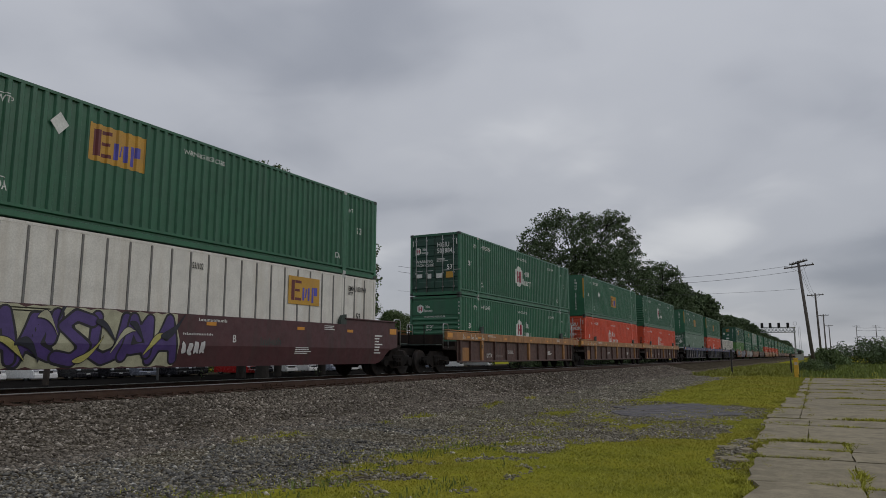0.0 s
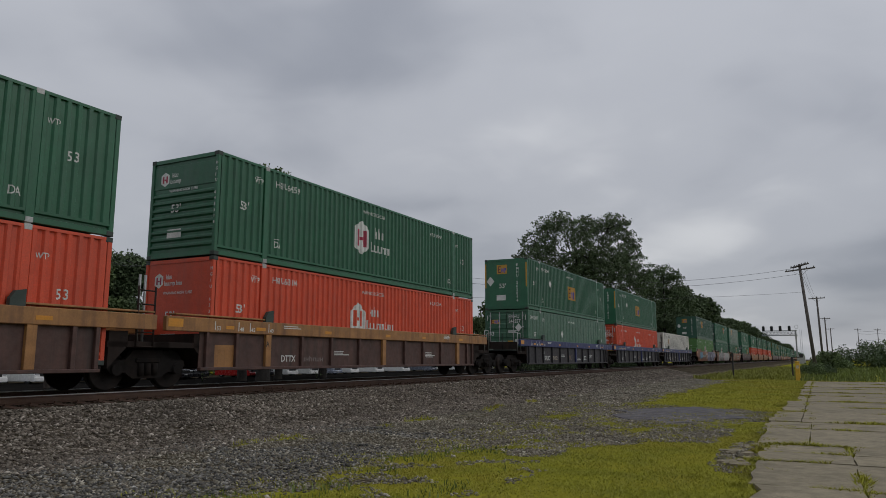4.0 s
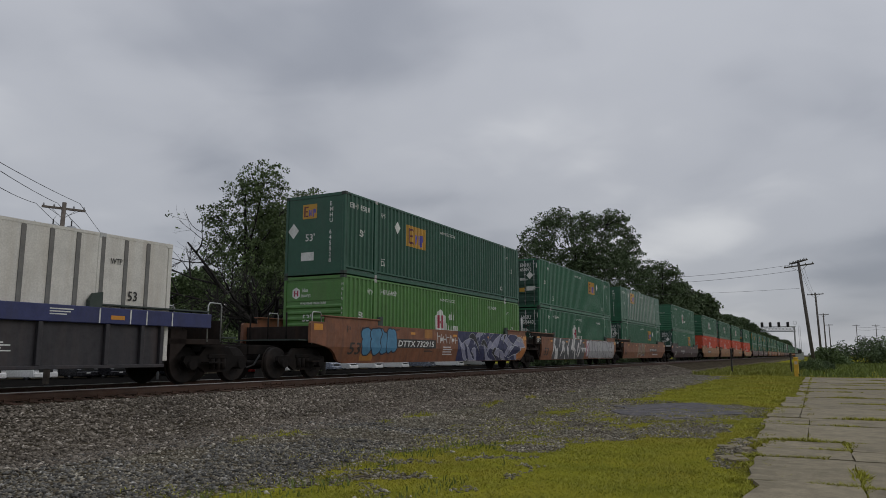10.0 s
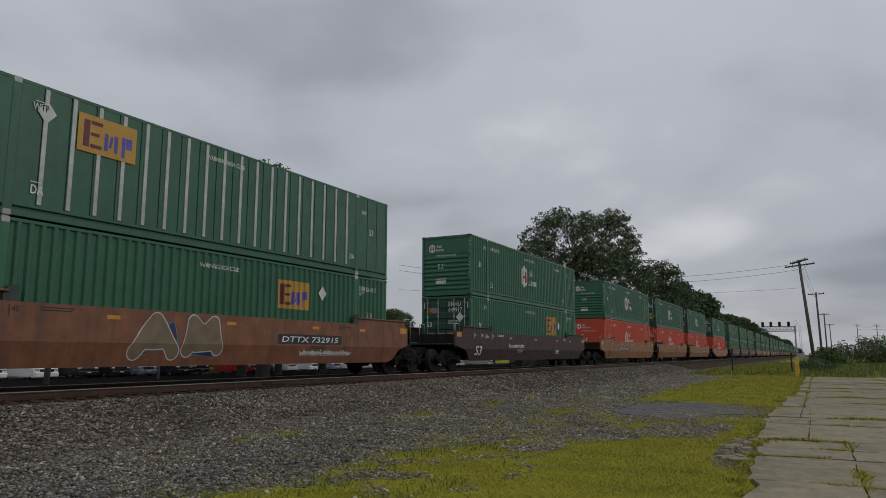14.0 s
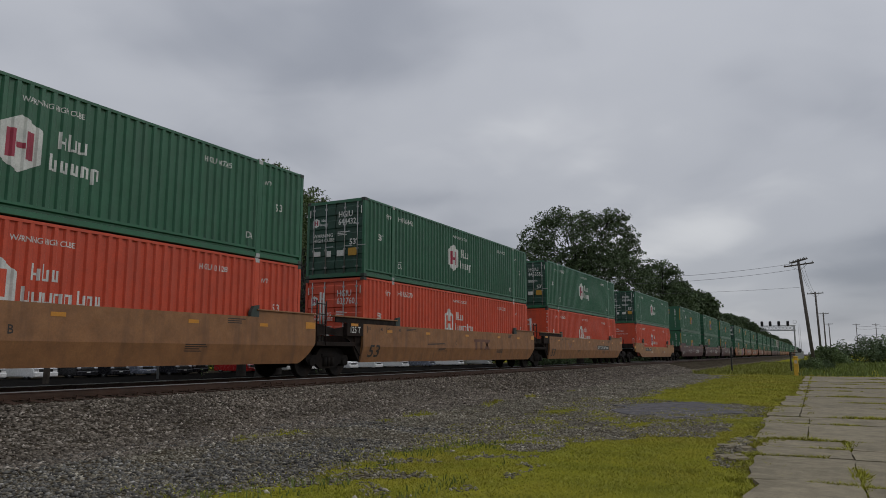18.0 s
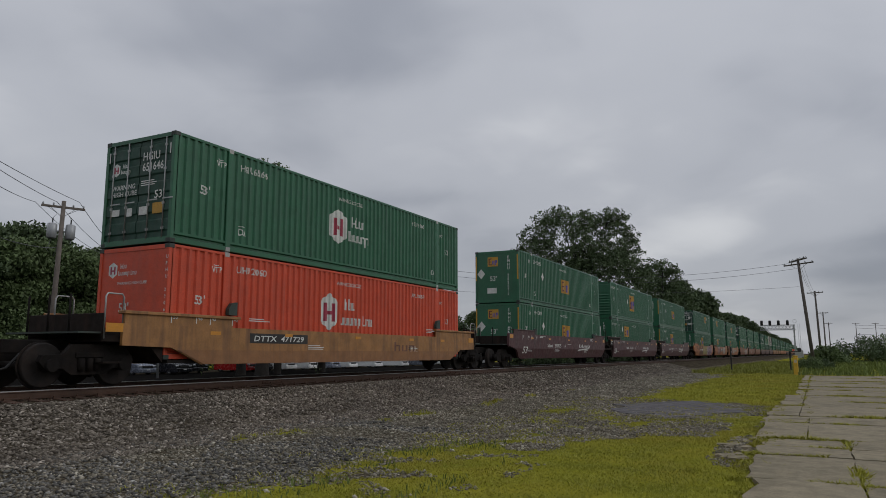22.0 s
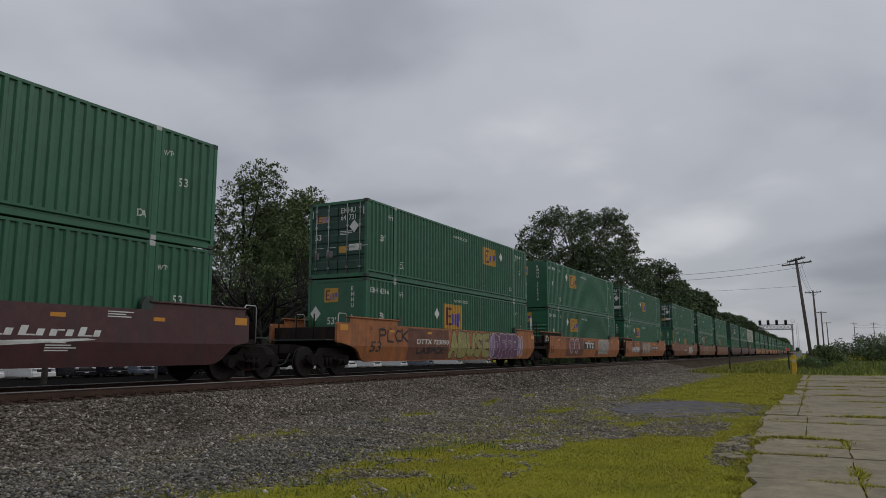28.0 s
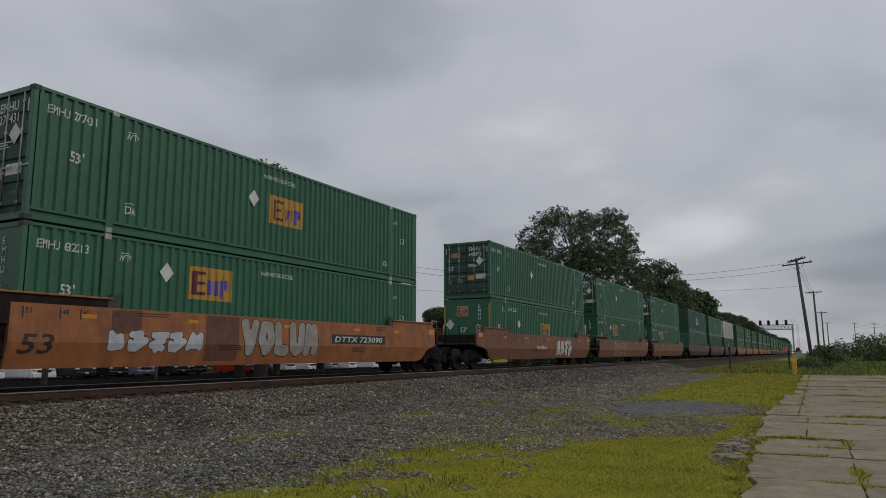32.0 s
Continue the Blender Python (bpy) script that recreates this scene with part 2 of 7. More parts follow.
M["headlamp"] = material("clear_headlamp", (0.55, 0.56, 0.58), 0.15, 0.3, var=0.05)
M["spray_purple"] = material("purple_spray_paint", (0.06375, 0.0375, 0.15), 0.55, var=0.25)
M["spray_yellow"] = material("pale_yellow_spray_paint", (0.375, 0.345, 0.105), 0.55, var=0.2)
M["spray_white"] = material("chalky_white_spray_paint", (0.50, 0.49, 0.485), 0.6, var=0.2)
M["spray_blue"] = material("sky_blue_spray_paint", (0.06375, 0.195, 0.315), 0.55, var=0.2)
M["spray_black"] = material("black_spray_paint", (0.018, 0.017, 0.02), 0.6)
M["spray_pink"] = material("pink_spray_paint", (0.36, 0.15, 0.195), 0.55, var=0.2)
M["spray_lilac"] = material("lilac_spray_paint", (0.225, 0.165, 0.27), 0.55, var=0.2)
M["spray_navy"] = material("navy_spray_paint", (0.022, 0.025, 0.075), 0.55, var=0.25)
M["spray_lavender"] = material("lavender_grey_spray_paint", (0.215, 0.215, 0.30), 0.55, var=0.2, scale=3)
M["spray_flame"] = material("orange_spray_paint", (0.36, 0.13, 0.03), 0.55, var=0.25, scale=3)
M["spray_cream"] = material("cream_spray_paint", (0.36, 0.35, 0.24), 0.6, var=0.22, scale=3)
M["spray_slate"] = material("slate_spray_paint", (0.07, 0.072, 0.078), 0.6, var=0.25)
M["tan_spray"] = material("khaki_spray_paint", (0.17, 0.125, 0.075), 0.6, var=0.2)
M["spray_silver"] = material("silver_spray_paint", (0.33, 0.325, 0.335), 0.5, 0.1, var=0.25, scale=3)
M["spray_pale"] = material("pale_spray_line", (0.44, 0.45, 0.47), 0.6, var=0.2)
M["spray_ink"] = material("blue_black_spray_line", (0.016, 0.018, 0.03), 0.6, var=0.2)
M["spray_khaki"] = material("dull_yellow_spray_paint", (0.26, 0.235, 0.085), 0.6, var=0.25, scale=3)
M["spray_putty"] = material("putty_grey_spray_paint", (0.30, 0.275, 0.24), 0.6, var=0.25, scale=3)
M["rust_patch"] = material("dull_rust_paint_patch", (0.13, 0.050, 0.030), 0.65, var=0.3, dirt=(0.09, 0.04, 0.03), dirt_amount=0.6, streak=True)
M["ochre_patch"] = material("fresh_ochre_paint_patch", (0.33, 0.15, 0.035), 0.6, var=0.2, dirt=(0.17, 0.07, 0.035), dirt_amount=0.7, streak=True)
M["rose_patch"] = material("dusty_rose_spray_paint", (0.25, 0.11, 0.10), 0.6, var=0.3, scale=3)
M["brown_faded"] = material("faded_grey_lettering", (0.16, 0.13, 0.12), 0.7, var=0.25)
M["tan_mark"] = material("rust_stained_lettering", (0.42, 0.36, 0.28), 0.6, var=0.3, scale=6)
M["maroon_faded"] = material("faded_maroon_decal", (0.13, 0.055, 0.035), 0.6, var=0.2)
M["spray_mauve"] = material("deep_mauve_spray_paint", (0.12, 0.0525, 0.105), 0.55, var=0.2)


def ground_material():
    """Gravel, dirt, grass and paved tones mixed by the ground's own masks."""
    m = bpy.data.materials.new("ground_surface")
    m.use_nodes = True
    nt = m.node_tree
    nn, ln = nt.nodes.new, nt.links.new
    b = nt.nodes["Principled BSDF"]
    b.inputs["Roughness"].default_value = 0.95
    b.inputs["Specular IOR Level"].default_value = 0.0
    tc = nn("ShaderNodeTexCoord")

    def noise_at(s, d=5):
        n = nn("ShaderNodeTexNoise")
        n.inputs["Scale"].default_value, n.inputs["Detail"].default_value = s, d
        ln(tc.outputs["Object"], n.inputs["Vector"])
        return n.outputs[0]

    def ramp_of(f, stops):
        r = nn("ShaderNodeValToRGB")
        e = r.color_ramp.elements
        e[0].position, e[0].color = stops[0][0], (*stops[0][1], 1)
        e[1].position, e[1].color = stops[-1][0], (*stops[-1][1], 1)
        for p, c in stops[1:-1]:
            e.new(p).color = (*c, 1)
        ln(f, r.inputs[0])
        return r.outputs[0]

    vor = nn("ShaderNodeTexVoronoi")
    vor.inputs["Scale"].default_value = 19
    ln(tc.outputs["Object"], vor.inputs["Vector"])
    stones = ramp_of(vor.outputs["Color"], [(0.0, (0.090, 0.077, 0.055)), (0.55, (0.185, 0.166, 0.125)), (1.0, (0.32, 0.29, 0.23))])
    # Darkened cell edges draw the shade between stones into the colour.
    gaps = ramp_of(vor.outputs["Distance"], [(0.25, (1, 1, 1)), (0.7, (0.35, 0.33, 0.31))])
    gravel = nn("ShaderNodeMixRGB")
    gravel.blend_type = "MULTIPLY"
    gravel.inputs[0].default_value = 1
    ln(stones, gravel.inputs[1])
    ln(gaps, gravel.inputs[2])
    patch = ramp_of(noise_at(0.55), [(0.35, (0.75, 0.72, 0.66)), (0.65, (1.12, 1.1, 1.12))])
    gravel2 = nn("ShaderNodeMixRGB")
    gravel2.blend_type = "MULTIPLY"
    gravel2.inputs[0].default_value = 1
    ln(gravel.outputs[0], gravel2.inputs[1])
    ln(patch, gravel2.inputs[2])
    # Bare soil, and the shade coloured in among the ballast stones.
    soil_shade = ramp_of(noise_at(1.6, 8), [(0.3, (0.042, 0.035, 0.025)), (0.7, (0.095, 0.08, 0.058))])
    turf = ramp_of(noise_at(0.8, 9), [(0.28, (0.145, 0.155, 0.020)), (0.5, (0.225, 0.220, 0.025)), (0.72, (0.268, 0.232, 0.032))])
    paved = ramp_of(noise_at(0.9, 8), [(0.3, (0.010, 0.0095, 0.009)), (0.7, (0.018, 0.017, 0.016))])
    now = gravel2.outputs[0]
    for name, col in (("soil_shade", soil_shade), ("paved", paved), ("turf", turf)):
        a = nn("ShaderNodeAttribute")
        a.attribute_name = name
        jag = nn("ShaderNodeMath")
        jag.operation = "MULTIPLY_ADD"
        jag.inputs[1].default_value = 0.7
        ln(noise_at(3.3, 8), jag.inputs[0])
        jag.inputs[2].default_value = -0.35
        add = nn("ShaderNodeMath")
        add.operation = "ADD"
        ln(a.outputs["Fac"], add.inputs[0])
        ln(jag.outputs[0], add.inputs[1])
        r = nn("ShaderNodeMapRange")
        r.inputs["From Min"].default_value, r.inputs["From Max"].default_value = 0.38, 0.62
        ln(add.outputs[0], r.inputs[0])
        mx = nn("ShaderNodeMixRGB")
        ln(r.outputs[0], mx.inputs[0])
        ln(now, mx.inputs[1])
        ln(col, mx.inputs[2])
        now = mx.outputs[0]
    ln(now, b.inputs["Base Color"])
    bp = nn("ShaderNodeBump")
    bp.inputs["Strength"].default_value, bp.inputs["Distance"].default_value = 0.7, 0.03
    ln(vor.outputs["Distance"], bp.inputs["Height"])
    bp.invert = True
    ln(bp.outputs[0], b.inputs["Normal"])
    return m


M["ground"] = ground_material()


# ---- mesh helpers ----
def part(name, bm, mat, parent=None, label=""):
    """Links a bmesh, or a ready mesh, as one object, under a thing or a part where one is given."""
    if isinstance(bm, bpy.types.Mesh):
        me = bm
    else:
        me = bpy.data.meshes.new(name)
        bm.to_mesh(me)
        bm.free()
    if mat and not me.materials:
        me.materials.append(M[mat] if isinstance(mat, str) else mat)
    ob = new(name, me)
    if parent:
        ob.parent = parent
    return tagged(ob, label)


def thing(name, label, category, group="", kind=""):
    ob = new(name)
    ob.empty_display_size = 0.2
    return tagged(ob, label, category, group, kind)


def quadmesh(name, verts, faces, mat=None, smooth=False):
    me = bpy.data.meshes.new(name)
    me.from_pydata([tuple(v) for v in verts], [], [tuple(f) for f in faces])
    if mat:
        me.materials.append(M[mat])
    if smooth:
        me.polygons.foreach_set("use_smooth", [True] * len(me.polygons))
    me.update()
    return me


def box(bm, x0, x1, y0, y1, z0, z1, bevel=0.0):
    vs = [bm.verts.new((x, y, z)) for z in (z0, z1) for y in (y0, y1) for x in (x0, x1)]
    fs = [bm.faces.new([vs[i] for i in f]) for f in ((0, 2, 3, 1), (4, 5, 7, 6), (0, 1, 5, 4), (2, 6, 7, 3), (0, 4, 6, 2), (1, 3, 7, 5))]
    if bevel:
        bmesh.ops.bevel(bm, geom=list({e for f in fs for e in f.edges}), offset=bevel, segments=1, affect="EDGES")
    return bm


def a_box(x0, x1, y0, y1, z0, z1, bevel=0.0):
    return box(bmesh.new(), x0, x1, y0, y1, z0, z1, bevel)


def prism(bm, outline, x0, x1):
    """An outline in (y, z) drawn out between two x."""
    a = [bm.verts.new((x0, y, z)) for y, z in outline]
    b = [bm.verts.new((x1, y, z)) for y, z in outline]
    n = len(outline)
    bm.faces.new(a)
    bm.faces.new(b[::-1])
    for i in range(n):
        bm.faces.new((a[i], b[i], b[(i + 1) % n], a[(i + 1) % n]))
    bmesh.ops.recalc_face_normals(bm, faces=bm.faces[:])
    return bm


def tube(bm, pts, radii, sides=8, caps=True):
    """A tube through points, with a radius at each."""
    rings = []
    for i, p in enumerate(pts):
        p = Vector(p)
        d = (Vector(pts[min(i + 1, len(pts) - 1)]) - Vector(pts[max(i - 1, 0)])).normalized()
        u = d.orthogonal().normalized() if not rings else (last_u - d * last_u.dot(d)).normalized()
        last_u = u
        v = d.cross(u)
        r = radii[i] if isinstance(radii, (list, tuple)) else radii
        rings.append([bm.verts.new(p + (u * math.cos(a) + v * math.sin(a)) * r) for a in (2 * math.pi * k / sides for k in range(sides))])
    for a, b in zip(rings, rings[1:]):
        for k in range(sides):
            f = bm.faces.new((a[k], a[(k + 1) % sides], b[(k + 1) % sides], b[k]))
            f.smooth = True
    if caps:
        bm.faces.new(rings[0][::-1])
        bm.faces.new(rings[-1])
    return bm


LETTERS = {}


def lettering(s):
    """Outline mesh of a text in the built-in font, one unit high, as (vertices, faces, width)."""
    if s not in LETTERS:
        cu = bpy.data.curves.new("letters", "FONT")
        cu.body, cu.size, cu.resolution_u, cu.offset = s, 1.0, 2, .014
        ob = bpy.data.objects.new("letters", cu)
        me = bpy.data.meshes.new_from_object(ob)
        vs = [(v.co.x, v.co.y) for v in me.vertices]
        fs = [tuple(p.vertices) for p in me.polygons]
        bpy.data.objects.remove(ob)
        bpy.data.curves.remove(cu)
        bpy.data.meshes.remove(me)
        w = max((v[0] for v in vs), default=1.0)
        h = max((v[1] for v in vs), default=1.0)
        LETTERS[s] = ([(x / h, y / h) for x, y in vs], fs, w / h)
    return LETTERS[s]


def words(s, u, v, high, stretch=1.0, slant=0.0):
    """Lettering placed at (u, v), as flat (vertices, faces)."""
    vs, fs, w = lettering(s)
    return [(u + (x + slant * y) * high * stretch, v + y * high) for x, y in vs], fs


def stack_words(s, u, v, high, step):
    """Lettering from top to bottom, a character a line."""
    vs, fs = [], []
    for i, c in enumerate(s):
        if c != " ":
            a, b = words(c, u, v - i * step, high)
            fs += [tuple(k + len(vs) for k in f) for f in b]
            vs += a
    return vs, fs


def shape(*outlines):
    vs, fs = [], []
    for o in outlines:
        fs.append(tuple(range(len(vs), len(vs) + len(o))))
        vs += o
    return vs, fs


def rect(u0, v0, u1, v1, lean=0.0):
    return [(u0, v0), (u1, v0), (u1 + lean, v1), (u0 + lean, v1)]


def bars(u, v, wide, high, n, rng, low=0.0, lean=0.0):
    """A row of plain marks the size of a word: two uprights and a level bar each."""
    o, w = [], wide / n
    t = w * 0.24
    for i in range(n):
        top = high * (1.0 if i == 0 else rng.choice((0.70, 0.70, 1.0)))
        drop = low if rng.random() < 0.2 else 0.0
        a, b = u + i * w, u + i * w + w * 0.80
        o.append(rect(a, v - drop, a + t, v + top, lean * top))
        o.append(rect(b - t, v, b, v + min(top, high * 0.70), lean * min(top, high * .7)))
        z = v + rng.choice((0.0, 0.0, 0.30, 0.55)) * high
        o.append(rect(a + t * 1.05, z, b - t * 1.05, z + high * 0.15))
    return o


def join(*pieces):
    vs, fs = [], []
    for a, b in pieces:
        fs += [tuple(k + len(vs) for k in f) for f in b]
        vs += a
    return vs, fs


def rib_depth(y, rib):
    """How far a corrugated side lies behind its ridges at y; rib: (first, last, pitch, depth)."""
    if not rib:
        return 0.0
    a, b, pitch, depth = rib
    if y <= a or y >= b:
        return 0.0
    k = ((y - a) / pitch) % 1.0
    if k < 0.32:
        return 0.0
    if k < 0.46:
        return depth * (k - 0.32) / 0.14
    if k < 0.86:
        return depth
    return depth * (1 - (k - 0.86) / 0.14)


FOLDED = set()
FINE = {"fine_print", "wordmark", "scrawl", "label_plate"}
FOLD_Z, FOLD_SLOPE = 0.98, 0.24


def decal(name, flat, mat, parent, lift, rib=None, end=False, offset=(0, 0), label=""):
    """Flat paint on a side (u along y, v up) at x = lift, pressed into the ribs, or on an end (u along x) at y = lift."""
    vs, fs = flat
    bm = bmesh.new()
    vv = [bm.verts.new((0, u + offset[0], v + offset[1])) for u, v in vs]
    for f in fs:
        try:
            bm.faces.new([vv[i] for i in f])
        except ValueError:
            pass
    if rib:
        a, b, pitch, depth = rib
        lo, hi = min(v.co.y for v in vv), max(v.co.y for v in vv)
        for i in range(int((max(lo, a) - a) / pitch), int((min(hi, b) - a) / pitch) + 1):
            for k in (0.0, 0.32, 0.46, 0.86):
                y = a + (i + k) * pitch
                if lo < y < hi:
                    bmesh.ops.bisect_plane(bm, geom=bm.verts[:] + bm.edges[:] + bm.faces[:], plane_co=(0, y, 0), plane_no=(0, 1, 0))
    fold = not end and (parent in FOLDED or parent.parent in FOLDED)
    if fold:
        bmesh.ops.bisect_plane(bm, geom=bm.verts[:] + bm.edges[:] + bm.faces[:], plane_co=(0, 0, FOLD_Z), plane_no=(0, 0, 1))
    for v in bm.verts:
        if fold:
            v.co.x = lift - max(0.0, FOLD_Z - v.co.z) * FOLD_SLOPE
        elif end:
            v.co = (v.co.y, lift, v.co.z)
        else:
            v.co.x = lift - rib_depth(v.co.y, rib)
    o = part(name, bm, mat, parent, label)
    return tagged(o, kind="stuff") if name in FINE else o


# ---- the train ----
LONG, HIGH, HALF = 16.154, 2.878, 1.295
POST_IN = 1.98
RIB = (0.14, LONG - 0.14, 0.262, 0.052)
BASE_LOW, BASE_TOP = 0.57, 3.474
KEEP = {}


def kept(key, build, mat):
    """A mesh that is built once and shared."""
    if key not in KEEP:
        bm = build()
        me = bpy.data.meshes.new(key[0])
        bm.to_mesh(me)
        bm.free()
        me.materials.append(M[mat])
        KEEP[key] = me
    return KEEP[key]


def corrugated_side():
    bm = bmesh.new()
    a, b, pitch, depth = RIB
    z0, z1 = 0.285, HIGH - 0.075
    ys = [a]
    n = int((b - a) / pitch)
    for i in range(n):
        ys += [a + (i + k) * pitch for k in (0.32, 0.46, 0.86, 1.0)]
    ys.append(b)
    prev = None
    for y in ys:
        x = HALF - 0.004 - rib_depth(y + 1e-6, RIB)
        pair = (bm.verts.new((x, y, z0)), bm.verts.new((x, y, z1)))
        if prev:
            bm.faces.new((prev[0], pair[0], pair[1], prev[1]))
        prev = pair
    # thickness behind
    back = [bm.verts.new((HALF - 0.07, y, z)) for y, z in ((a, z0), (b, z0), (b, z1), (a, z1))]
    bm.faces.new(back[::-1])
    return bm


def plate_side():
    """Flat plates with shallow joints."""
    bm = bmesh.new()
    n = 26
    z0, z1, prev = 0.285, HIGH - 0.075, None
    for i in range(n + 1):
        y = 0.12 + (LONG - 0.24) * i / n
        for dy, dx in ((-0.02, 0.0), (-0.012, 0.022), (0.012, 0.022), (0.02, 0.0)):
            x = HALF - 0.008 - dx
            pair = (bm.verts.new((x, y + dy, z0)), bm.verts.new((x, y + dy, z1)))
            if prev:
                bm.faces.new((prev[0], pair[0], pair[1], prev[1]))
            prev = pair
    return bm


def mirrored(bm):
    for v in bm.verts:
        v.co.x = -v.co.x
    bmesh.ops.reverse_faces(bm, faces=bm.faces[:])
    return bm


def rail_low():
    bm = bmesh.new()
    prism_x = [(HALF - 0.12, 0.008), (HALF - 0.02, 0.008), (HALF - 0.005, 0.02), (HALF - 0.005, 0.14), (HALF - 0.065, 0.155), (HALF - 0.065, 0.20), (HALF - 0.005, 0.225), (HALF - 0.005, 0.285), (HALF - 0.12, 0.285)]
    a = [bm.verts.new((x, 0.10, z)) for x, z in prism_x]
    b = [bm.verts.new((x, LONG - 0.10, z)) for x, z in prism_x]
    n = len(a)
    bm.faces.new(a)
    bm.faces.new(b[::-1])
    for i in range(n):
        bm.faces.new((a[i], b[i], b[(i + 1) % n], a[(i + 1) % n]))
    bmesh.ops.recalc_face_normals(bm, faces=bm.faces[:])
    return bm


def front_wall_flat():
    return a_box(-HALF + 0.1, HALF - 0.1, 0.028, 0.09, 0.16, HIGH - 0.12)


def front_wall_ribbed():
    """One pressed sheet: an upper flat panel above a stack of level ribs."""
    o = [(0.10, 0.16), (0.05, 0.16)]
    for i in range(8):
        z = 0.26 + i * 0.21
        o += [(0.05, z), (0.012, z + 0.05), (0.012, z + 0.10), (0.05, z + 0.15)]
    o += [(0.05, 2.0), (0.03, 2.01), (0.03, 2.64), (0.05, 2.65), (0.05, HIGH - 0.12), (0.10, HIGH - 0.12)]
    return prism(bmesh.new(), o, -HALF + 0.1, HALF - 0.1)


def front_wall_battened():
    bm = bmesh.new()
    box(bm, -HALF + 0.1, HALF - 0.1, 0.04, 0.09, 0.12, HIGH - 0.12)
    return bm


def door_leaf(side):
    x0, x1 = (-HALF + 0.1, -0.015) if side < 0 else (0.015, HALF - 0.1)
    o = [(0.10, 0.16), (0.05, 0.16)]
    for i in range(5):
        z = 0.30 + i * 0.50
        o += [(0.05, z), (0.022, z + 0.04), (0.022, z + 0.30), (0.05, z + 0.34)]
    o += [(0.05, HIGH - 0.12), (0.10, HIGH - 0.12)]
    return prism(bmesh.new(), o, x0, x1)


def lock_rod():
    bm = bmesh.new()
    tube(bm, [(0, 0.0, 0.14), (0, 0.0, HIGH - 0.12)], 0.018, 6)
    for z in (0.35, 1.0, 1.9, HIGH - 0.35):
        box(bm, -0.05, 0.05, -0.012, 0.03, z, z + 0.06)
    return bm


def rod_handle():
    return box(bmesh.new(), 0.0, 0.36, -0.03, -0.012, 1.12, 1.15)


def square_logo(box_obj, u, v, wide, high, lift, rib, end=False, kids=True):
    """A yellow square with dark red bars and violet strokes."""
    base = decal("logo", shape(rect(u, v, u + wide, v + high)), "yellow_mark", box_obj, lift, rib, end, label="yellow square emblem with maroon and violet shapes")
    s = -0.002 if end else 0.002
    w, h = wide, high
    maroon = shape(rect(u + .09 * w, v + .14 * h, u + .19 * w, v + .86 * h), rect(u + .205 * w, v + .76 * h, u + .40 * w, v + .86 * h),
                   rect(u + .205 * w, v + .46 * h, u + .35 * w, v + .55 * h), rect(u + .205 * w, v + .14 * h, u + .40 * w, v + .24 * h))
    violet = shape(rect(u + .44 * w, v + .16 * h, u + .50 * w, v + .62 * h), rect(u + .515 * w, v + .26 * h, u + .56 * w, v + .58 * h, .03 * w), rect(u + .61 * w, v + .16 * h, u + .67 * w, v + .62 * h),
                   rect(u + .74 * w, v + .10 * h, u + .80 * w, v + .66 * h), rect(u + .81 * w, v + .36 * h, u + .92 * w, v + .66 * h))
    decal("maroon_shape", maroon, "maroon_mark", base, lift + s, rib, end)
    decal("violet_lettering", violet, "blue_mark", base, lift + s, rib, end)
    return base


def house_logo(box_obj, u, v, size, lift, rib, hexagon, end=False, text=True, inc=False, inner="magenta_mark"):
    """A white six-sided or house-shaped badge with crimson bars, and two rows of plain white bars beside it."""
    r = random.Random(5)
    w, h = size * 0.78, size
    if hexagon:
        o = [(u, v + .22 * h), (u + w / 2, v), (u + w, v + .22 * h), (u + w, v + .78 * h), (u + w / 2, v + h), (u, v + .78 * h)]
    else:
        o = [(u, v), (u + w, v), (u + w, v + .70 * h), (u + w / 2, v + h), (u, v + .70 * h)]
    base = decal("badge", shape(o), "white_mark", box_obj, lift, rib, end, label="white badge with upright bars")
    s = -0.002 if end else 0.002
    b = shape(rect(u + .20 * w, v + .24 * h, u + .38 * w, v + .73 * h), rect(u + .62 * w, v + .24 * h, u + .80 * w, v + .73 * h), rect(u + .395 * w, v + .42 * h, u + .605 * w, v + .52 * h))
    decal("badge_mark", b, inner, base, lift + s, rib, end)
    if text:
        k = size / 1.15
        t = join(shape(*bars(u + w + .32 * k, v + .58 * h, .66 * k, .36 * k, 3, r)),
                 shape(*bars(u + w + .14 * k, v + .16 * h, 1.18 * k, .34 * k, 5, r, .1 * k)))
        if inc:
            t = join(t, shape(*bars(u + w + 1.42 * k, v + .16 * h, .62 * k, .34 * k, 3, r)))
        decal("wordmark", t, "white_mark", box_obj, lift, rib, end, label="white wordmark bars")
    return base


def placard(box_obj, u, v, size, lift, rib, end=False):
    return decal("placard", shape([(u, v - size), (u + size * .86, v), (u, v + size), (u - size * .86, v)]), "white_mark", box_obj, lift, None, end, label="white diamond placard")


BOX_NAMES = {"green": "green", "deep_green": "dark green", "grey_green": "faded green", "light_green": "light green", "red": "orange-red", "white_box": "worn white", "striped": "green white-striped"}


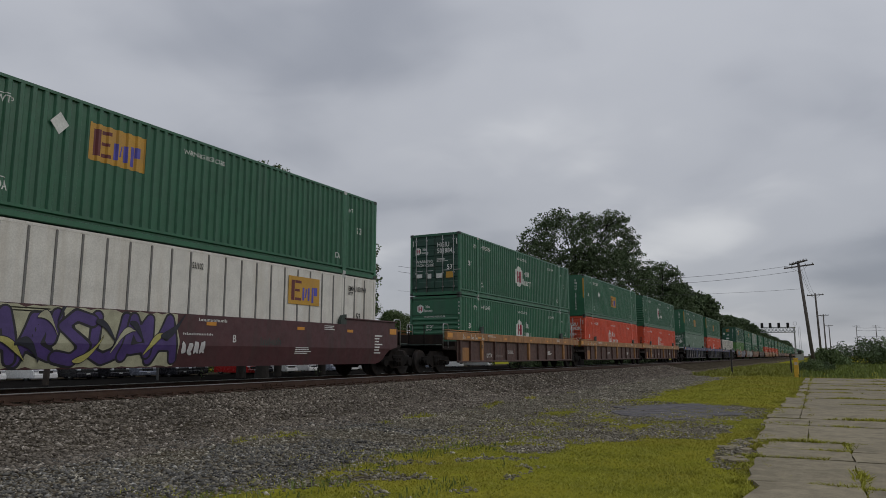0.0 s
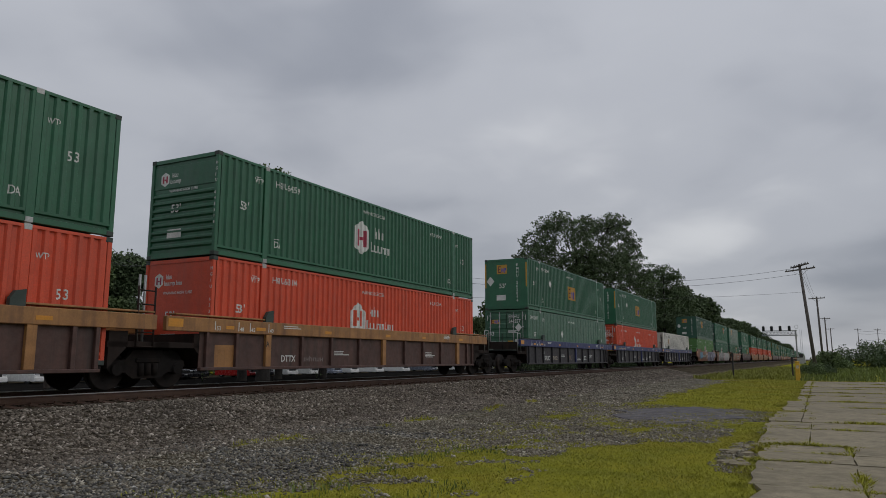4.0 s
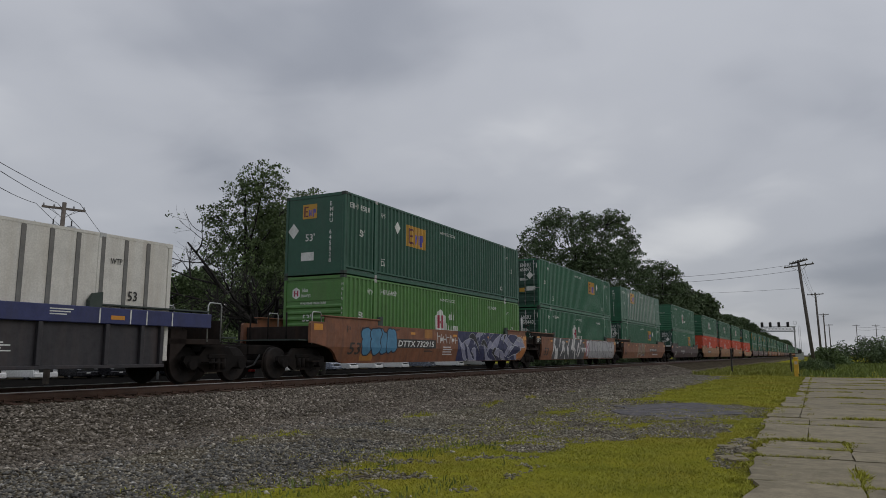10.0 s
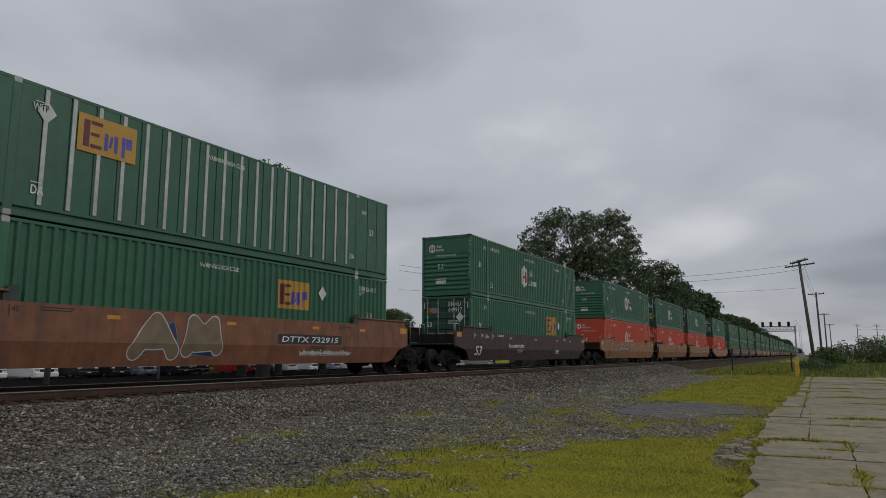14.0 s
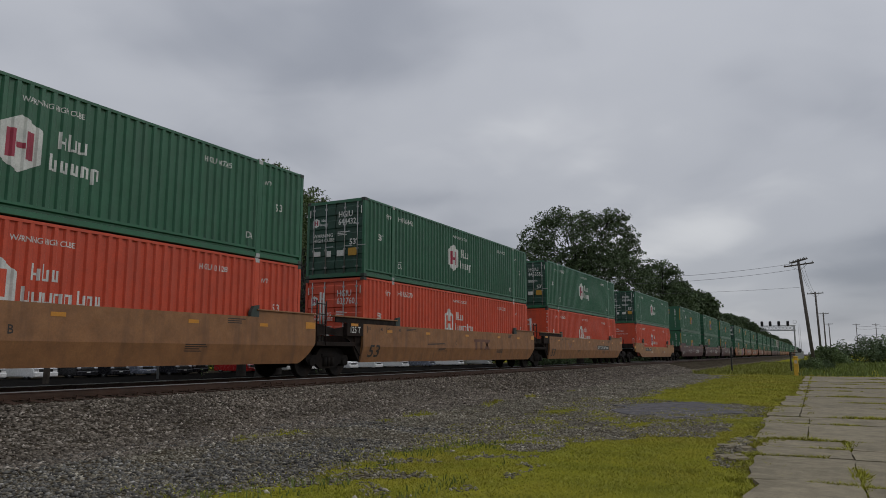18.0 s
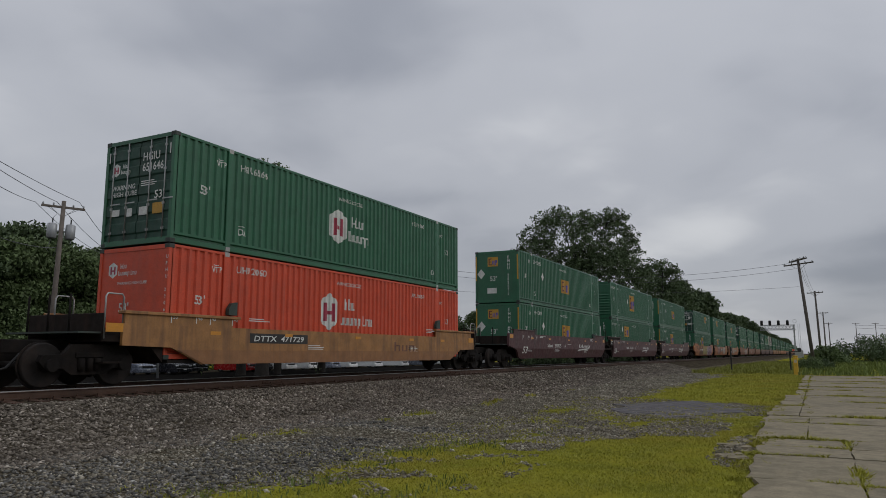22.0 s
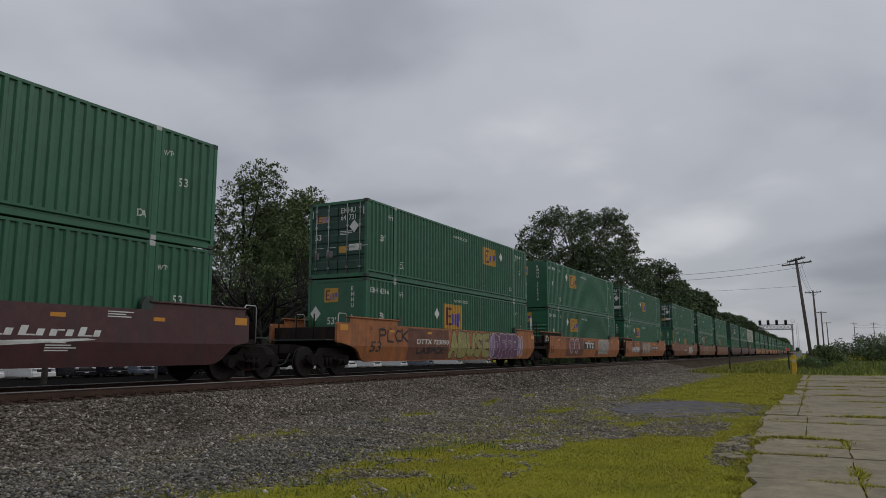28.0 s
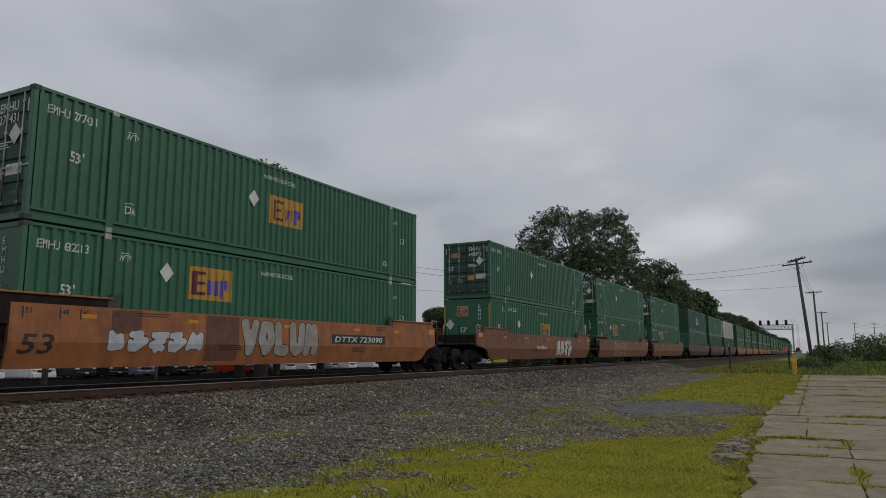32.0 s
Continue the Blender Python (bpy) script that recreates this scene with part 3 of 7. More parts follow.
def container(spec, upper, far=False):
    """One 53-foot container. spec: colour, end, side emblem (kind, place), number, more."""
    colour, end, emblem, number = spec[:4]
    kind_of = emblem[0]
    paint = "pale_green" if colour == "striped" else colour
    plated = colour in ("white_box", "grey_green", "striped")
    tail = {"doors": "with locked double doors", "flat": "with a flat front wall", "strips": "with yellow edge strips", "ribbed": "with a ribbed front wall", "batten": "with battened walls"}[end]
    c = thing("shipping_container", f"{BOX_NAMES[colour]} {'plate' if plated else 'corrugated'} shipping container {tail}, " + ("stacked above" if upper else "riding low"), "container", "containers on the train")
    rib = None if plated else RIB
    side = plate_side if plated else corrugated_side
    k = "plate" if plated else "rib"
    part("side_wall", kept(("side_wall", k, paint, 0), side, paint), None, c)
    part("side_wall", kept(("side_wall", k, paint, 1), lambda: mirrored(side()), paint), None, c)
    part("roof", kept(("roof", paint), lambda: a_box(-HALF + .06, HALF - .06, .1, LONG - .1, HIGH - .05, HIGH - .01), paint), None, c)
    part("floor", kept(("floor", paint), lambda: a_box(-HALF + .06, HALF - .06, .1, LONG - .1, .1, .16), "dark_trim"), None, c)
    part("bottom_rail", kept(("bottom_rail", paint, 0), rail_low, paint), None, c)
    part("bottom_rail", kept(("bottom_rail", paint, 1), lambda: mirrored(rail_low()), paint), None, c)
    for s in (0, 1):
        part("top_rail", kept(("top_rail", paint, s), lambda: a_box(*((HALF - .06, HALF) if s == 0 else (-HALF, -HALF + .06)), .1, LONG - .1, HIGH - .075, HIGH - .01), paint), None, c)
    for sx in (1, -1):
        for i, y in enumerate((0.0, LONG - 0.12)):
            xs = (HALF - .11, HALF) if sx > 0 else (-HALF, -HALF + .11)
            part("corner_post", kept(("corner_post", paint, sx, i), lambda: a_box(*xs, y, y + .12, .1, HIGH - .1, .012), paint), None, c)
    # back wall, away from the view
    part("rear_wall", kept(("rear_wall", paint), lambda: a_box(-HALF + .1, HALF - .1, LONG - .1, LONG - .04, .12, HIGH - .1), paint), None, c)
    for sx in (1, -1):
        for i, y in enumerate((POST_IN - .10, LONG - POST_IN - .10)):
            xs = (HALF - .09, HALF + .006) if sx > 0 else (-HALF - .006, -HALF + .09)
            part("lift_post", kept(("lift_post", paint, sx, i), lambda: a_box(*xs, y, y + .20, .02, HIGH - .06, .014), paint), None, c)
    if not far:
        for sx in (1, -1):
            for iz, z in enumerate((0.0, HIGH - .115)):
                for i, y in enumerate((-.004, LONG - .176)):
                    xs = (HALF - .16, HALF + .006) if sx > 0 else (-HALF - .006, -HALF + .16)
                    part("corner_casting", kept(("corner_casting", paint, sx, iz, i), lambda: a_box(*xs, y, y + .18, z, z + .118, .012), "dark_trim" if not plated else paint), None, c)
        for iz, z in enumerate((-.002, HIGH - .13)):
            for i, y in enumerate((POST_IN - .09, LONG - POST_IN - .09)):
                part("lift_casting", kept(("lift_casting", iz, i), lambda: a_box(HALF - .08, HALF + .010, y, y + .18, z, z + .13, .012), "casting"), None, c)
    if upper:
        for sx in (1, -1):
            for i, y in enumerate((POST_IN - .07, LONG - POST_IN - .07)):
                xs = (HALF - .15, HALF - .02) if sx > 0 else (-HALF + .02, -HALF + .15)
                part("stack_lock", kept(("stack_lock", sx, i), lambda: a_box(*xs, y, y + .14, BASE_LOW + HIGH - BASE_TOP - .012, .06, .01), "casting"), None, c)
    # the end that faces the view
    if end == "doors":
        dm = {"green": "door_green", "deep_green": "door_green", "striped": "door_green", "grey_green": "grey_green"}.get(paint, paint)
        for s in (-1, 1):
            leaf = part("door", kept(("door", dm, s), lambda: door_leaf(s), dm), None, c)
            if not far:
                for x in ((-.98, -.42) if s < 0 else (.42, .98)):
                    rod = part("lock_rod", kept(("lock_rod",), lock_rod, "rod"), None, leaf)
                    rod.location = (x, .012, 0)
                    h = part("handle", kept(("handle",), rod_handle, "rod"), None, leaf)
                    h.location = (x, 0.0, 0)
        part("door_header", kept(("door_header", paint), lambda: a_box(-HALF + .1, HALF - .1, .005, .1, HIGH - .12, HIGH - .015), paint), None, c)
        part("door_sill", kept(("door_sill", paint), lambda: a_box(-HALF + .1, HALF - .1, .005, .1, 0.02, .16), paint), None, c)
    else:
        wall = {"flat": front_wall_flat, "strips": front_wall_flat, "ribbed": front_wall_ribbed, "batten": front_wall_battened}[end]
        part("front_wall", kept(("front_wall", end, paint), wall, paint), None, c)
        part("front_header", kept(("front_header", paint), lambda: a_box(-HALF + .1, HALF - .1, .008, .1, HIGH - .12, HIGH - .015), paint), None, c)
        part("front_sill", kept(("front_sill", paint), lambda: a_box(-HALF + .1, HALF - .1, .008, .1, 0.02, .16), paint), None, c)
    if end == "batten":
        for i in range(6):
            x = -1.08 + i * .43
            part("batten", kept(("end_batten",), lambda: a_box(-.035, .035, .012, .04, .15, HIGH - .13), "batten"), None, c).location = (x, 0, 0)
    if colour == "white_box":
        n, wb = 26, (.024 if upper or kind_of == "square" else .05)
        for i in range(1, n):
            y = .12 + (LONG - .24) * i / n
            part("batten", kept(("side_batten", wb), lambda: a_box(HALF - .01, HALF + .012, -wb, wb, .12, HIGH - .09), "batten"), None, c).location = (0, y, 0)
    if colour == "striped":
        for i in range(1, 19):
            y = POST_IN + (LONG - 2 * POST_IN) * i / 19
            part("side_post", kept(("side_post",), lambda: a_box(HALF - .012, HALF + .016, -.05, .05, .30, HIGH - .08, .006), "stripe"), None, c).location = (0, y, 0)
    if end == "strips":
        for x in (-HALF + .015, HALF - .095):
            part("edge_strip", kept(("edge_strip", x), lambda: a_box(x, x + .08, -.006, .0, 1.25, 2.62), "yellow_mark"), None, c, "yellow reflective edge strip")
    # painted marks
    lift, ink = HALF + (.014 if colour == "white_box" else .018 if colour == "striped" else .003), "black_mark" if colour == "white_box" else "white_mark"
    kind, at = emblem[:2]
    z_at = emblem[2] if len(emblem) > 2 else 1.0
    e_lift = .024 if end == "doors" else .012
    if kind == "square":
        square_logo(c, at, z_at, 1.52, .86, lift, rib)
    elif kind == "small":
        square_logo(c, at, z_at, .66, .46, lift, rib)
    elif kind == "large":
        square_logo(c, at, .88, 1.75, 1.35, lift, rib)
    elif kind == "low":
        square_logo(c, at, z_at, 1.72, 1.08, lift, rib)
    elif kind in ("hex", "hexinc"):
        house_logo(c, at, .90, 1.22, lift, rib, True, inc=kind == "hexinc")
    elif kind in ("house", "houseinc"):
        house_logo(c, at, 1.0, 1.12, lift, rib, False, inc=kind == "houseinc", inner="red" if colour == "red" else "magenta_mark")
    if far:
        return c
    r = random.Random(number)
    emp = kind in ("square", "large", "low", "small") or number.startswith("EMHU")
    late = emp and at > 9
    early = emp and end != "strips" and not late and colour not in ("white_box",)
    num_u = .34 if early else 2.40
    wtp = 2.32 if early else 1.45
    if late:
        decal("number", words(number, LONG - 1.72, 2.36, .17, .74), ink, c, lift, rib, label="container number in plain capitals")
    else:
        decal("number", words(number, num_u, 2.36, .19, .74), ink, c, lift, rib, label="container number in plain capitals")
    if not emp:
        decal("number", words(number, LONG - 4.1, 2.36, .15, .8), ink, c, lift, rib)
    decal("length_mark", words("53'" if r.random() < .5 else "53", .90, 1.42 if upper else 1.41, .24, .9), ink, c, lift, rib)
    decal("length_mark", words("53", LONG - 1.25, 1.50 if upper else 1.39, .22, .9), ink, c, lift, rib)
    decal("small_mark", join(words("WTP", wtp, 2.30, .15, .75), shape(rect(wtp + .05, 2.48, wtp + .25, 2.50))), ink, c, lift, rib)
    decal("small_mark", join(words("DA", 2.40, .52, .19, .75), shape(rect(2.40, .76, 2.64, .78))), ink, c, lift, rib)
    decal("small_mark", words("WTP", LONG - 1.75, 2.20, .13, .75), ink, c, lift, rib)
    decal("small_mark", words("DA", LONG - 2.45, .52, .18, .75), ink, c, lift, rib)
    if colour == "white_box":
        decal("length_mark", words("53/102", 7.5, 2.38, .16, .62), ink, c, lift, rib)
    else:
        decal("warning_line", words("WARNING HIGH CUBE", 7.1, 2.42, .12, .8), ink, c, lift, rib)
    if emp:
        if colour == "white_box":
            pass
        elif kind == "none":
            placard(c, 5.9, 1.68, .25, lift, rib)
        elif late:
            placard(c, at + 2.15, z_at + .58, .24, lift, rib)
        elif early:
            placard(c, at - .72, z_at + .60, .25, lift, rib)
        else:
            placard(c, 3.82, 1.72, .25, lift, rib)
    # marks on the end
    if emp:
        if end == "doors":
            square_logo(c, -1.0, 2.06, .62, .40, e_lift, None, True)
            decal("number", join(words(number[:4], .12, 2.40, .20, .85), words(number[5:], .12, 2.14, .20, .85)), "white_mark", c, e_lift - .004, None, True)
            placard(c, .72, 1.88, .24, e_lift - .004, None, True)
            decal("length_mark", words("53", -1.05, 1.45, .22), "white_mark", c, e_lift - .004, None, True)
            decal("yellow_plate", shape(rect(-.04 + .1, .92, .42, 1.16)), "yellow_mark", c, e_lift - .004, None, True)
            decal("weight_plate", shape(rect(.50, .98, 1.05, 1.22)), "white_mark", c, e_lift - .004, None, True)
            decal("fine_print", small_lines(.10, 1.70, .62, 3, .055, r), "white_mark", c, e_lift - .004, None, True)
            decal("label_plate", shape(rect(-1.04, .72, -.84, .98), rect(-.52, .78, -.22, 1.02)), "batten", c, e_lift - .004, None, True)
            for x in (-HALF + .13, HALF - .17):
                decal("corner_mark", shape(rect(x, 2.30, x + .04, 2.58)), "white_mark", c, .003, None, True)
        elif end == "ribbed":
            square_logo(c, -1.05, 2.06, 1.30, .56, .027, None, True)
            placard(c, -.98, 1.72, .27, .010, None, True)
            decal("length_mark", words("53", -.35, 1.42, .22), "white_mark", c, .012, None, True)
            decal("weight_plate", shape(rect(-.28, .52, .22, .78)), "white_mark", c, .012, None, True)
        elif end == "batten":
            decal("number", stack_words(number.replace(" ", ""), .98, 2.45, .19, .25), "black_mark", c, .008, None, True)
        else:
            square_logo(c, -.55, 2.02, .62, .52, .019, None, True)
            placard(c, -.95, 1.62, .28, .019, None, True)
            decal("length_mark", words("53'", -.42, 1.22, .26), "white_mark", c, .019, None, True)
            decal("weight_plate", shape(rect(-.58, .52, -.02, .82)), "white_mark", c, .019, None, True)
            decal("number", stack_words(number, .62, 2.42, .15, .20), "white_mark", c, .019, None, True)
    elif kind != "none":
        if end == "doors":
            house_logo(c, -1.02, 1.90, .36, e_lift - .006, None, True, end=True)
            decal("number", join(words(number[:4], .12, 2.22, .22, .85), words(number[5:], .12, 1.94, .22, .85)), "white_mark", c, e_lift - .006, None, True)
            decal("warning_line", join(words("WARNING", -1.0, 1.52, .13), words("HIGH CUBE", -1.0, 1.34, .13)), "white_mark", c, e_lift - .006, None, True)
            decal("length_mark", words("53'", .62, 1.18, .22), "white_mark", c, e_lift - .006, None, True)
            decal("label_plate", shape(rect(-.98, .82, -.66, 1.0), rect(-.38, .78, -.18, 1.0), rect(.08, .78, .42, 1.0)), "white_mark", c, e_lift - .006, None, True)
            decal("yellow_plate", shape(rect(.58, .78, .95, 1.06)), "yellow_mark", c, e_lift - .006, None, True)
            decal("fine_print", small_lines(.10, 1.66, .62, 3, .055, r), "white_mark", c, e_lift - .006, None, True)
            for x in (-HALF + .13, HALF - .17):
                decal("corner_mark", shape(rect(x, 2.30, x + .04, 2.58)), "white_mark", c, .003, None, True)
        else:
            y = .027 if end == "ribbed" else .019
            house_logo(c, -.92, 2.08, .42, y, None, True, end=True, inc=colour == "red")
            decal("warning_line", words("WARNING HIGH CUBE", -.55, 1.90 if end == "flat" else 1.885, .075), "white_mark", c, y - .012, None, True)
            decal("length_mark", words("53'", -.45, 1.2 if end == "flat" else 1.30, .24), "white_mark", c, y - .012, None, True)
            decal("weight_plate", shape(rect(-.55, .55, 0.0, .82)), "white_mark", c, y - .012, None, True)
            decal("number", stack_words(number, HALF - .085, 2.5, .085, .165), "white_mark", c, -.006, None, True)
    return c


# ---- well cars ----
SIDE_X = 1.45


WHEEL_R = .47
WHEELS = []


def wheelset():
    bm = bmesh.new()
    tube(bm, [(-.95, 0, 0), (.95, 0, 0)], .09, 8)
    for s in (-1, 1):
        tube(bm, [(s * .70, 0, 0), (s * .82, 0, 0), (s * .83, 0, 0)], [WHEEL_R, WHEEL_R, WHEEL_R - .02], 24)
        tube(bm, [(s * .675, 0, 0), (s * .70, 0, 0)], .505, 24)
        tube(bm, [(s * .825, 0, 0), (s * .85, 0, 0)], [.16, .13], 12)
        for k in range(6):
            a = k * math.pi / 3
            tube(bm, [(s * .825, math.cos(a) * .26, math.sin(a) * .26), (s * .840, math.cos(a) * .26, math.sin(a) * .26)], .03, 5)
    return bm


def truck_frame(s):
    """A cast side frame with its arch, spring nest opening and journal ends."""
    bm = bmesh.new()
    top = [(-1.15, .55), (-1.1, .68), (-.62, .70), (-.42, .92), (.42, .92), (.62, .70), (1.1, .68), (1.15, .55)]
    low = [(1.0, .38), (.62, .40), (.40, .26), (-.40, .26), (-.62, .40), (-1.0, .38)]
    prism(bm, top + low, s * .98, s * 1.10)
    for y in (-.88, .88):
        tube(bm, [(s * .93, y, .47), (s * 1.18, y, .47)], .14, 12)
    for y in (-.2, 0, .2):
        tube(bm, [(s * 1.12, y, .34), (s * 1.12, y, .62)], .075, 8)
    box(bm, min(s * .9, s * 1.14), max(s * .9, s * 1.14), -.34, .34, .62, .74, .02)
    return bm


def add_truck(car, y, far):
    t = part("truck_bolster", kept(("truck_bolster",), lambda: a_box(-1.1, 1.1, -.2, .2, .55, .80, .03), "truck"), None, car)
    t.location = (0, y, 0)
    for s in (-1, 1):
        part("side_frame", kept(("side_frame", s), lambda: truck_frame(s), "truck"), None, t)
    for w in (-.88, .88):
        axle = part("wheelset", kept(("wheelset",), wheelset, "wheel"), None, t)
        axle.location = (0, w, WHEEL_R)
        if not far:
            WHEELS.append((axle, w))


def smooth_side(s, lead, rear):
    """A deep sill, upright above and leaning in below a crease. At a coupler its lower corner sweeps up over the truck; at a shared truck it ends square."""
    bm = bmesh.new()
    lo, hi = (.44, 1.76)
    a, b = -.55, LONG + .55
    if lead:
        front = [(a + .55, lo), (a + .30, lo + .05), (a + .12, lo + .16), (a - .02, lo + .32), (a - .25, lo + .46), (a - .55, FOLD_Z), (a - 1.0, lo + .62), (a - 1.35, lo + .66), (a - 1.35, hi - .06), (a - 1.30, hi)]
    else:
        front = [(-.17, lo), (-.20, lo + .02), (-.20, FOLD_Z), (-.20, hi)]
    if rear:
        back = [(b + .70, hi), (b + .75, hi - .06), (b + .75, lo + .60), (b + .45, FOLD_Z), (b + .18, lo + .46), (b + .02, lo + .32), (b - .12, lo + .16), (b - .30, lo + .05), (b - .55, lo)]
    else:
        back = [(LONG + .58, hi), (LONG + .60, hi - .03), (LONG + .60, 1.06), (LONG + .54, FOLD_Z), (LONG + .42, .80), (LONG + .22, .60), (LONG + .02, .48), (LONG - .10, lo)]
    prism(bm, front + back, s * (SIDE_X - .10), s * SIDE_X)
    bmesh.ops.bisect_plane(bm, geom=bm.verts[:] + bm.edges[:] + bm.faces[:], plane_co=(0, 0, FOLD_Z), plane_no=(0, 0, 1))
    for v in bm.verts:
        v.co.x -= s * max(0.0, FOLD_Z - v.co.z) * FOLD_SLOPE
    return bm


def end_quarter(s, front):
    """The sunken shade-coloured sheet over a shared truck, with the arch cut under it."""
    if front:
        o = [(-.21, .46), (-.30, .56), (-.44, .74), (-.62, 1.02), (-.85, 1.20), (-1.25, 1.31), (-1.95, 1.36), (-1.95, 1.52), (-.21, 1.74)]
    else:
        o = [(LONG + .55, 1.0), (LONG + .75, 1.22), (LONG + 1.1, 1.34), (LONG + 1.9, 1.38), (LONG + 1.9, 1.54), (LONG + .55, 1.74)]
    return prism(bmesh.new(), o, s * (SIDE_X - .24), s * (SIDE_X - .16))


def slope_side(s):
    bm = bmesh.new()
    outline = [(1.1, .44), (.1, .86), (-1.3, .90), (-1.3, 1.40), (LONG + 1.3, 1.40), (LONG + 1.3, .90), (LONG - .1, .86), (LONG - 1.1, .44)]
    prism(bm, outline, s * (SIDE_X - .08), s * SIDE_X)
    return bm


def stencil(car, flat, mat, lift=SIDE_X + .003, name="stencil", label=""):
    return decal(name, flat, mat, car, lift, None, label=label)


def small_lines(u, v, wide, rows, step, rng):
    """Rows of unreadable small print."""
    return shape(*[rect(u, v - i * step, u + wide * rng.uniform(.55, 1.0), v - i * step + step * .45) for i in range(rows)])


def blob(u, v, w, h, rng, n=14, wob=.22):
    ph = [rng.uniform(1 - wob, 1 + wob) for _ in range(n)]
    o = []
    for i in range(n):
        a = 2 * math.pi * i / n
        c, s = math.cos(a), math.sin(a)
        k = (abs(c) ** 3 + abs(s) ** 3) ** (-1 / 3)
        o.append((u + c * k * w / 2 * ph[i], v + s * k * h / 2 * ph[i]))
    return o


STROKES = {
    "A": (((0, 0), (.5, 1), (1, 0)), ((.2, .35), (.8, .35))), "B": (((0, 0), (0, 1), (.8, .95), (.85, .7), (.1, .52), (1, .38), (.9, .05), (0, 0)),),
    "U": (((0, 1), (.05, .15), (.5, 0), (.95, .15), (1, 1)),), "S": (((.95, .9), (.4, 1), (.05, .75), (.9, .3), (.6, 0), (.05, .08)),),
    "E": (((.95, 1), (.05, .95), (.05, .05), (1, 0)), ((.05, .5), (.8, .5))), "D": (((0, 0), (0, 1), (.7, .9), (1, .5), (.7, .08), (0, 0)),),
    "P": (((0, 0), (0, 1), (.8, .95), (.95, .7), (.7, .5), (.1, .48)),), "L": (((.05, 1), (.05, .05), (.95, 0)),),
    "K": (((0, 0), (0, 1)), ((1, 1), (.1, .5), (1, 0))), "C": (((.95, .9), (.45, 1), (.05, .5), (.45, 0), (1, .1)),),
    "V": (((0, 1), (.5, 0), (1, 1)),), "O": (((.5, 0), (0, .4), (.2, .95), (.8, .95), (1, .4), (.5, 0)),), "M": (((0, 0), (.15, 1), (.5, .4), (.85, 1), (1, 0)),),
    "R": (((0, 0), (0, 1), (.85, .9), (.8, .6), (.1, .5), (1, 0)),), "T": (((0, .95), (1, 1)), ((.5, 1), (.45, 0))), "F": (((.1, 0), (.05, 1), (.95, .95)), ((.1, .5), (.75, .5))),
    # sprayed forms that are no letters
    "1": (((0, .2), (.35, .95), (.7, .3), (1, .9)), ((.3, .1), (.9, 0))), "2": (((.9, .1), (.1, .3), (.8, .6), (.1, .95), (1, 1)), ((.5, .3), (.5, 0))),
    "3": (((0, 0), (.25, .9), (.6, .9), (.4, .3), (1, .1)), ((.9, 1), (.85, .45))), "4": (((.1, 1), (.3, .1), (.9, .2), (.7, .8), (.2, .6)),),
    "5": (((0, .9), (.6, 1), (.4, .5), (1, .55), (.5, 0)), ((.05, .4), (.2, 0))), "6": (((.05, .1), (.2, 1), (.5, .55), (.8, 1), (.95, .15)), ((.3, .25), (.7, .3))),
    " ": (),
}


def to_line(px, py, a, b):
    dx, dy = b[0] - a[0], b[1] - a[1]
    q = dx * dx + dy * dy
    t = 0.0 if q == 0 else max(0.0, min(1.0, ((px - a[0]) * dx + (py - a[1]) * dy) / q))
    return math.hypot(px - a[0] - t * dx, py - a[1] - t * dy)


def swollen(lines, level, r, cell):
    """The area within a distance of some strokes, as one flat net of cells."""
    us, vs = [a for o in lines for a, b in o], [b for o in lines for a, b in o]
    u0, v0 = min(us) - level * 1.3, min(vs) - level * 1.3
    nu, nv = int((max(us) + level * 1.3 - u0) / cell) + 2, int((max(vs) + level * 1.3 - v0) / cell) + 2
    segs = [(o[k], o[k + 1]) for o in lines for k in range(len(o) - 1)]
    ph = r.uniform(0, 6)
    d = [[min(to_line(u0 + i * cell, v0 + j * cell, a, b) for a, b in segs) - level * (1 + .13 * math.sin(ph + i * cell * 5.1) * math.cos(ph + j * cell * 4.3)) for i in range(nu)] for j in range(nv)]
    pts, index, fs = [], {}, []

    def vert(a, b):
        k = (round(a, 4), round(b, 4))
        if k not in index:
            index[k] = len(pts)
            pts.append(k)
        return index[k]

    for j in range(nv - 1):
        for i in range(nu - 1):
            q = [(u0 + (i + a) * cell, v0 + (j + b) * cell, d[j + b][i + a]) for a, b in ((0, 0), (1, 0), (1, 1), (0, 1))]
            f = []
            for k in range(4):
                a, b = q[k], q[(k + 1) % 4]
                if a[2] < 0:
                    f.append(vert(a[0], a[1]))
                if (a[2] < 0) != (b[2] < 0):
                    t = a[2] / (a[2] - b[2])
                    f.append(vert(a[0] + (b[0] - a[0]) * t, a[1] + (b[1] - a[1]) * t))
            f = [x for k, x in enumerate(f) if x != f[k - 1]]
            if len(f) > 2:
                fs.append(tuple(f))
    return pts, fs


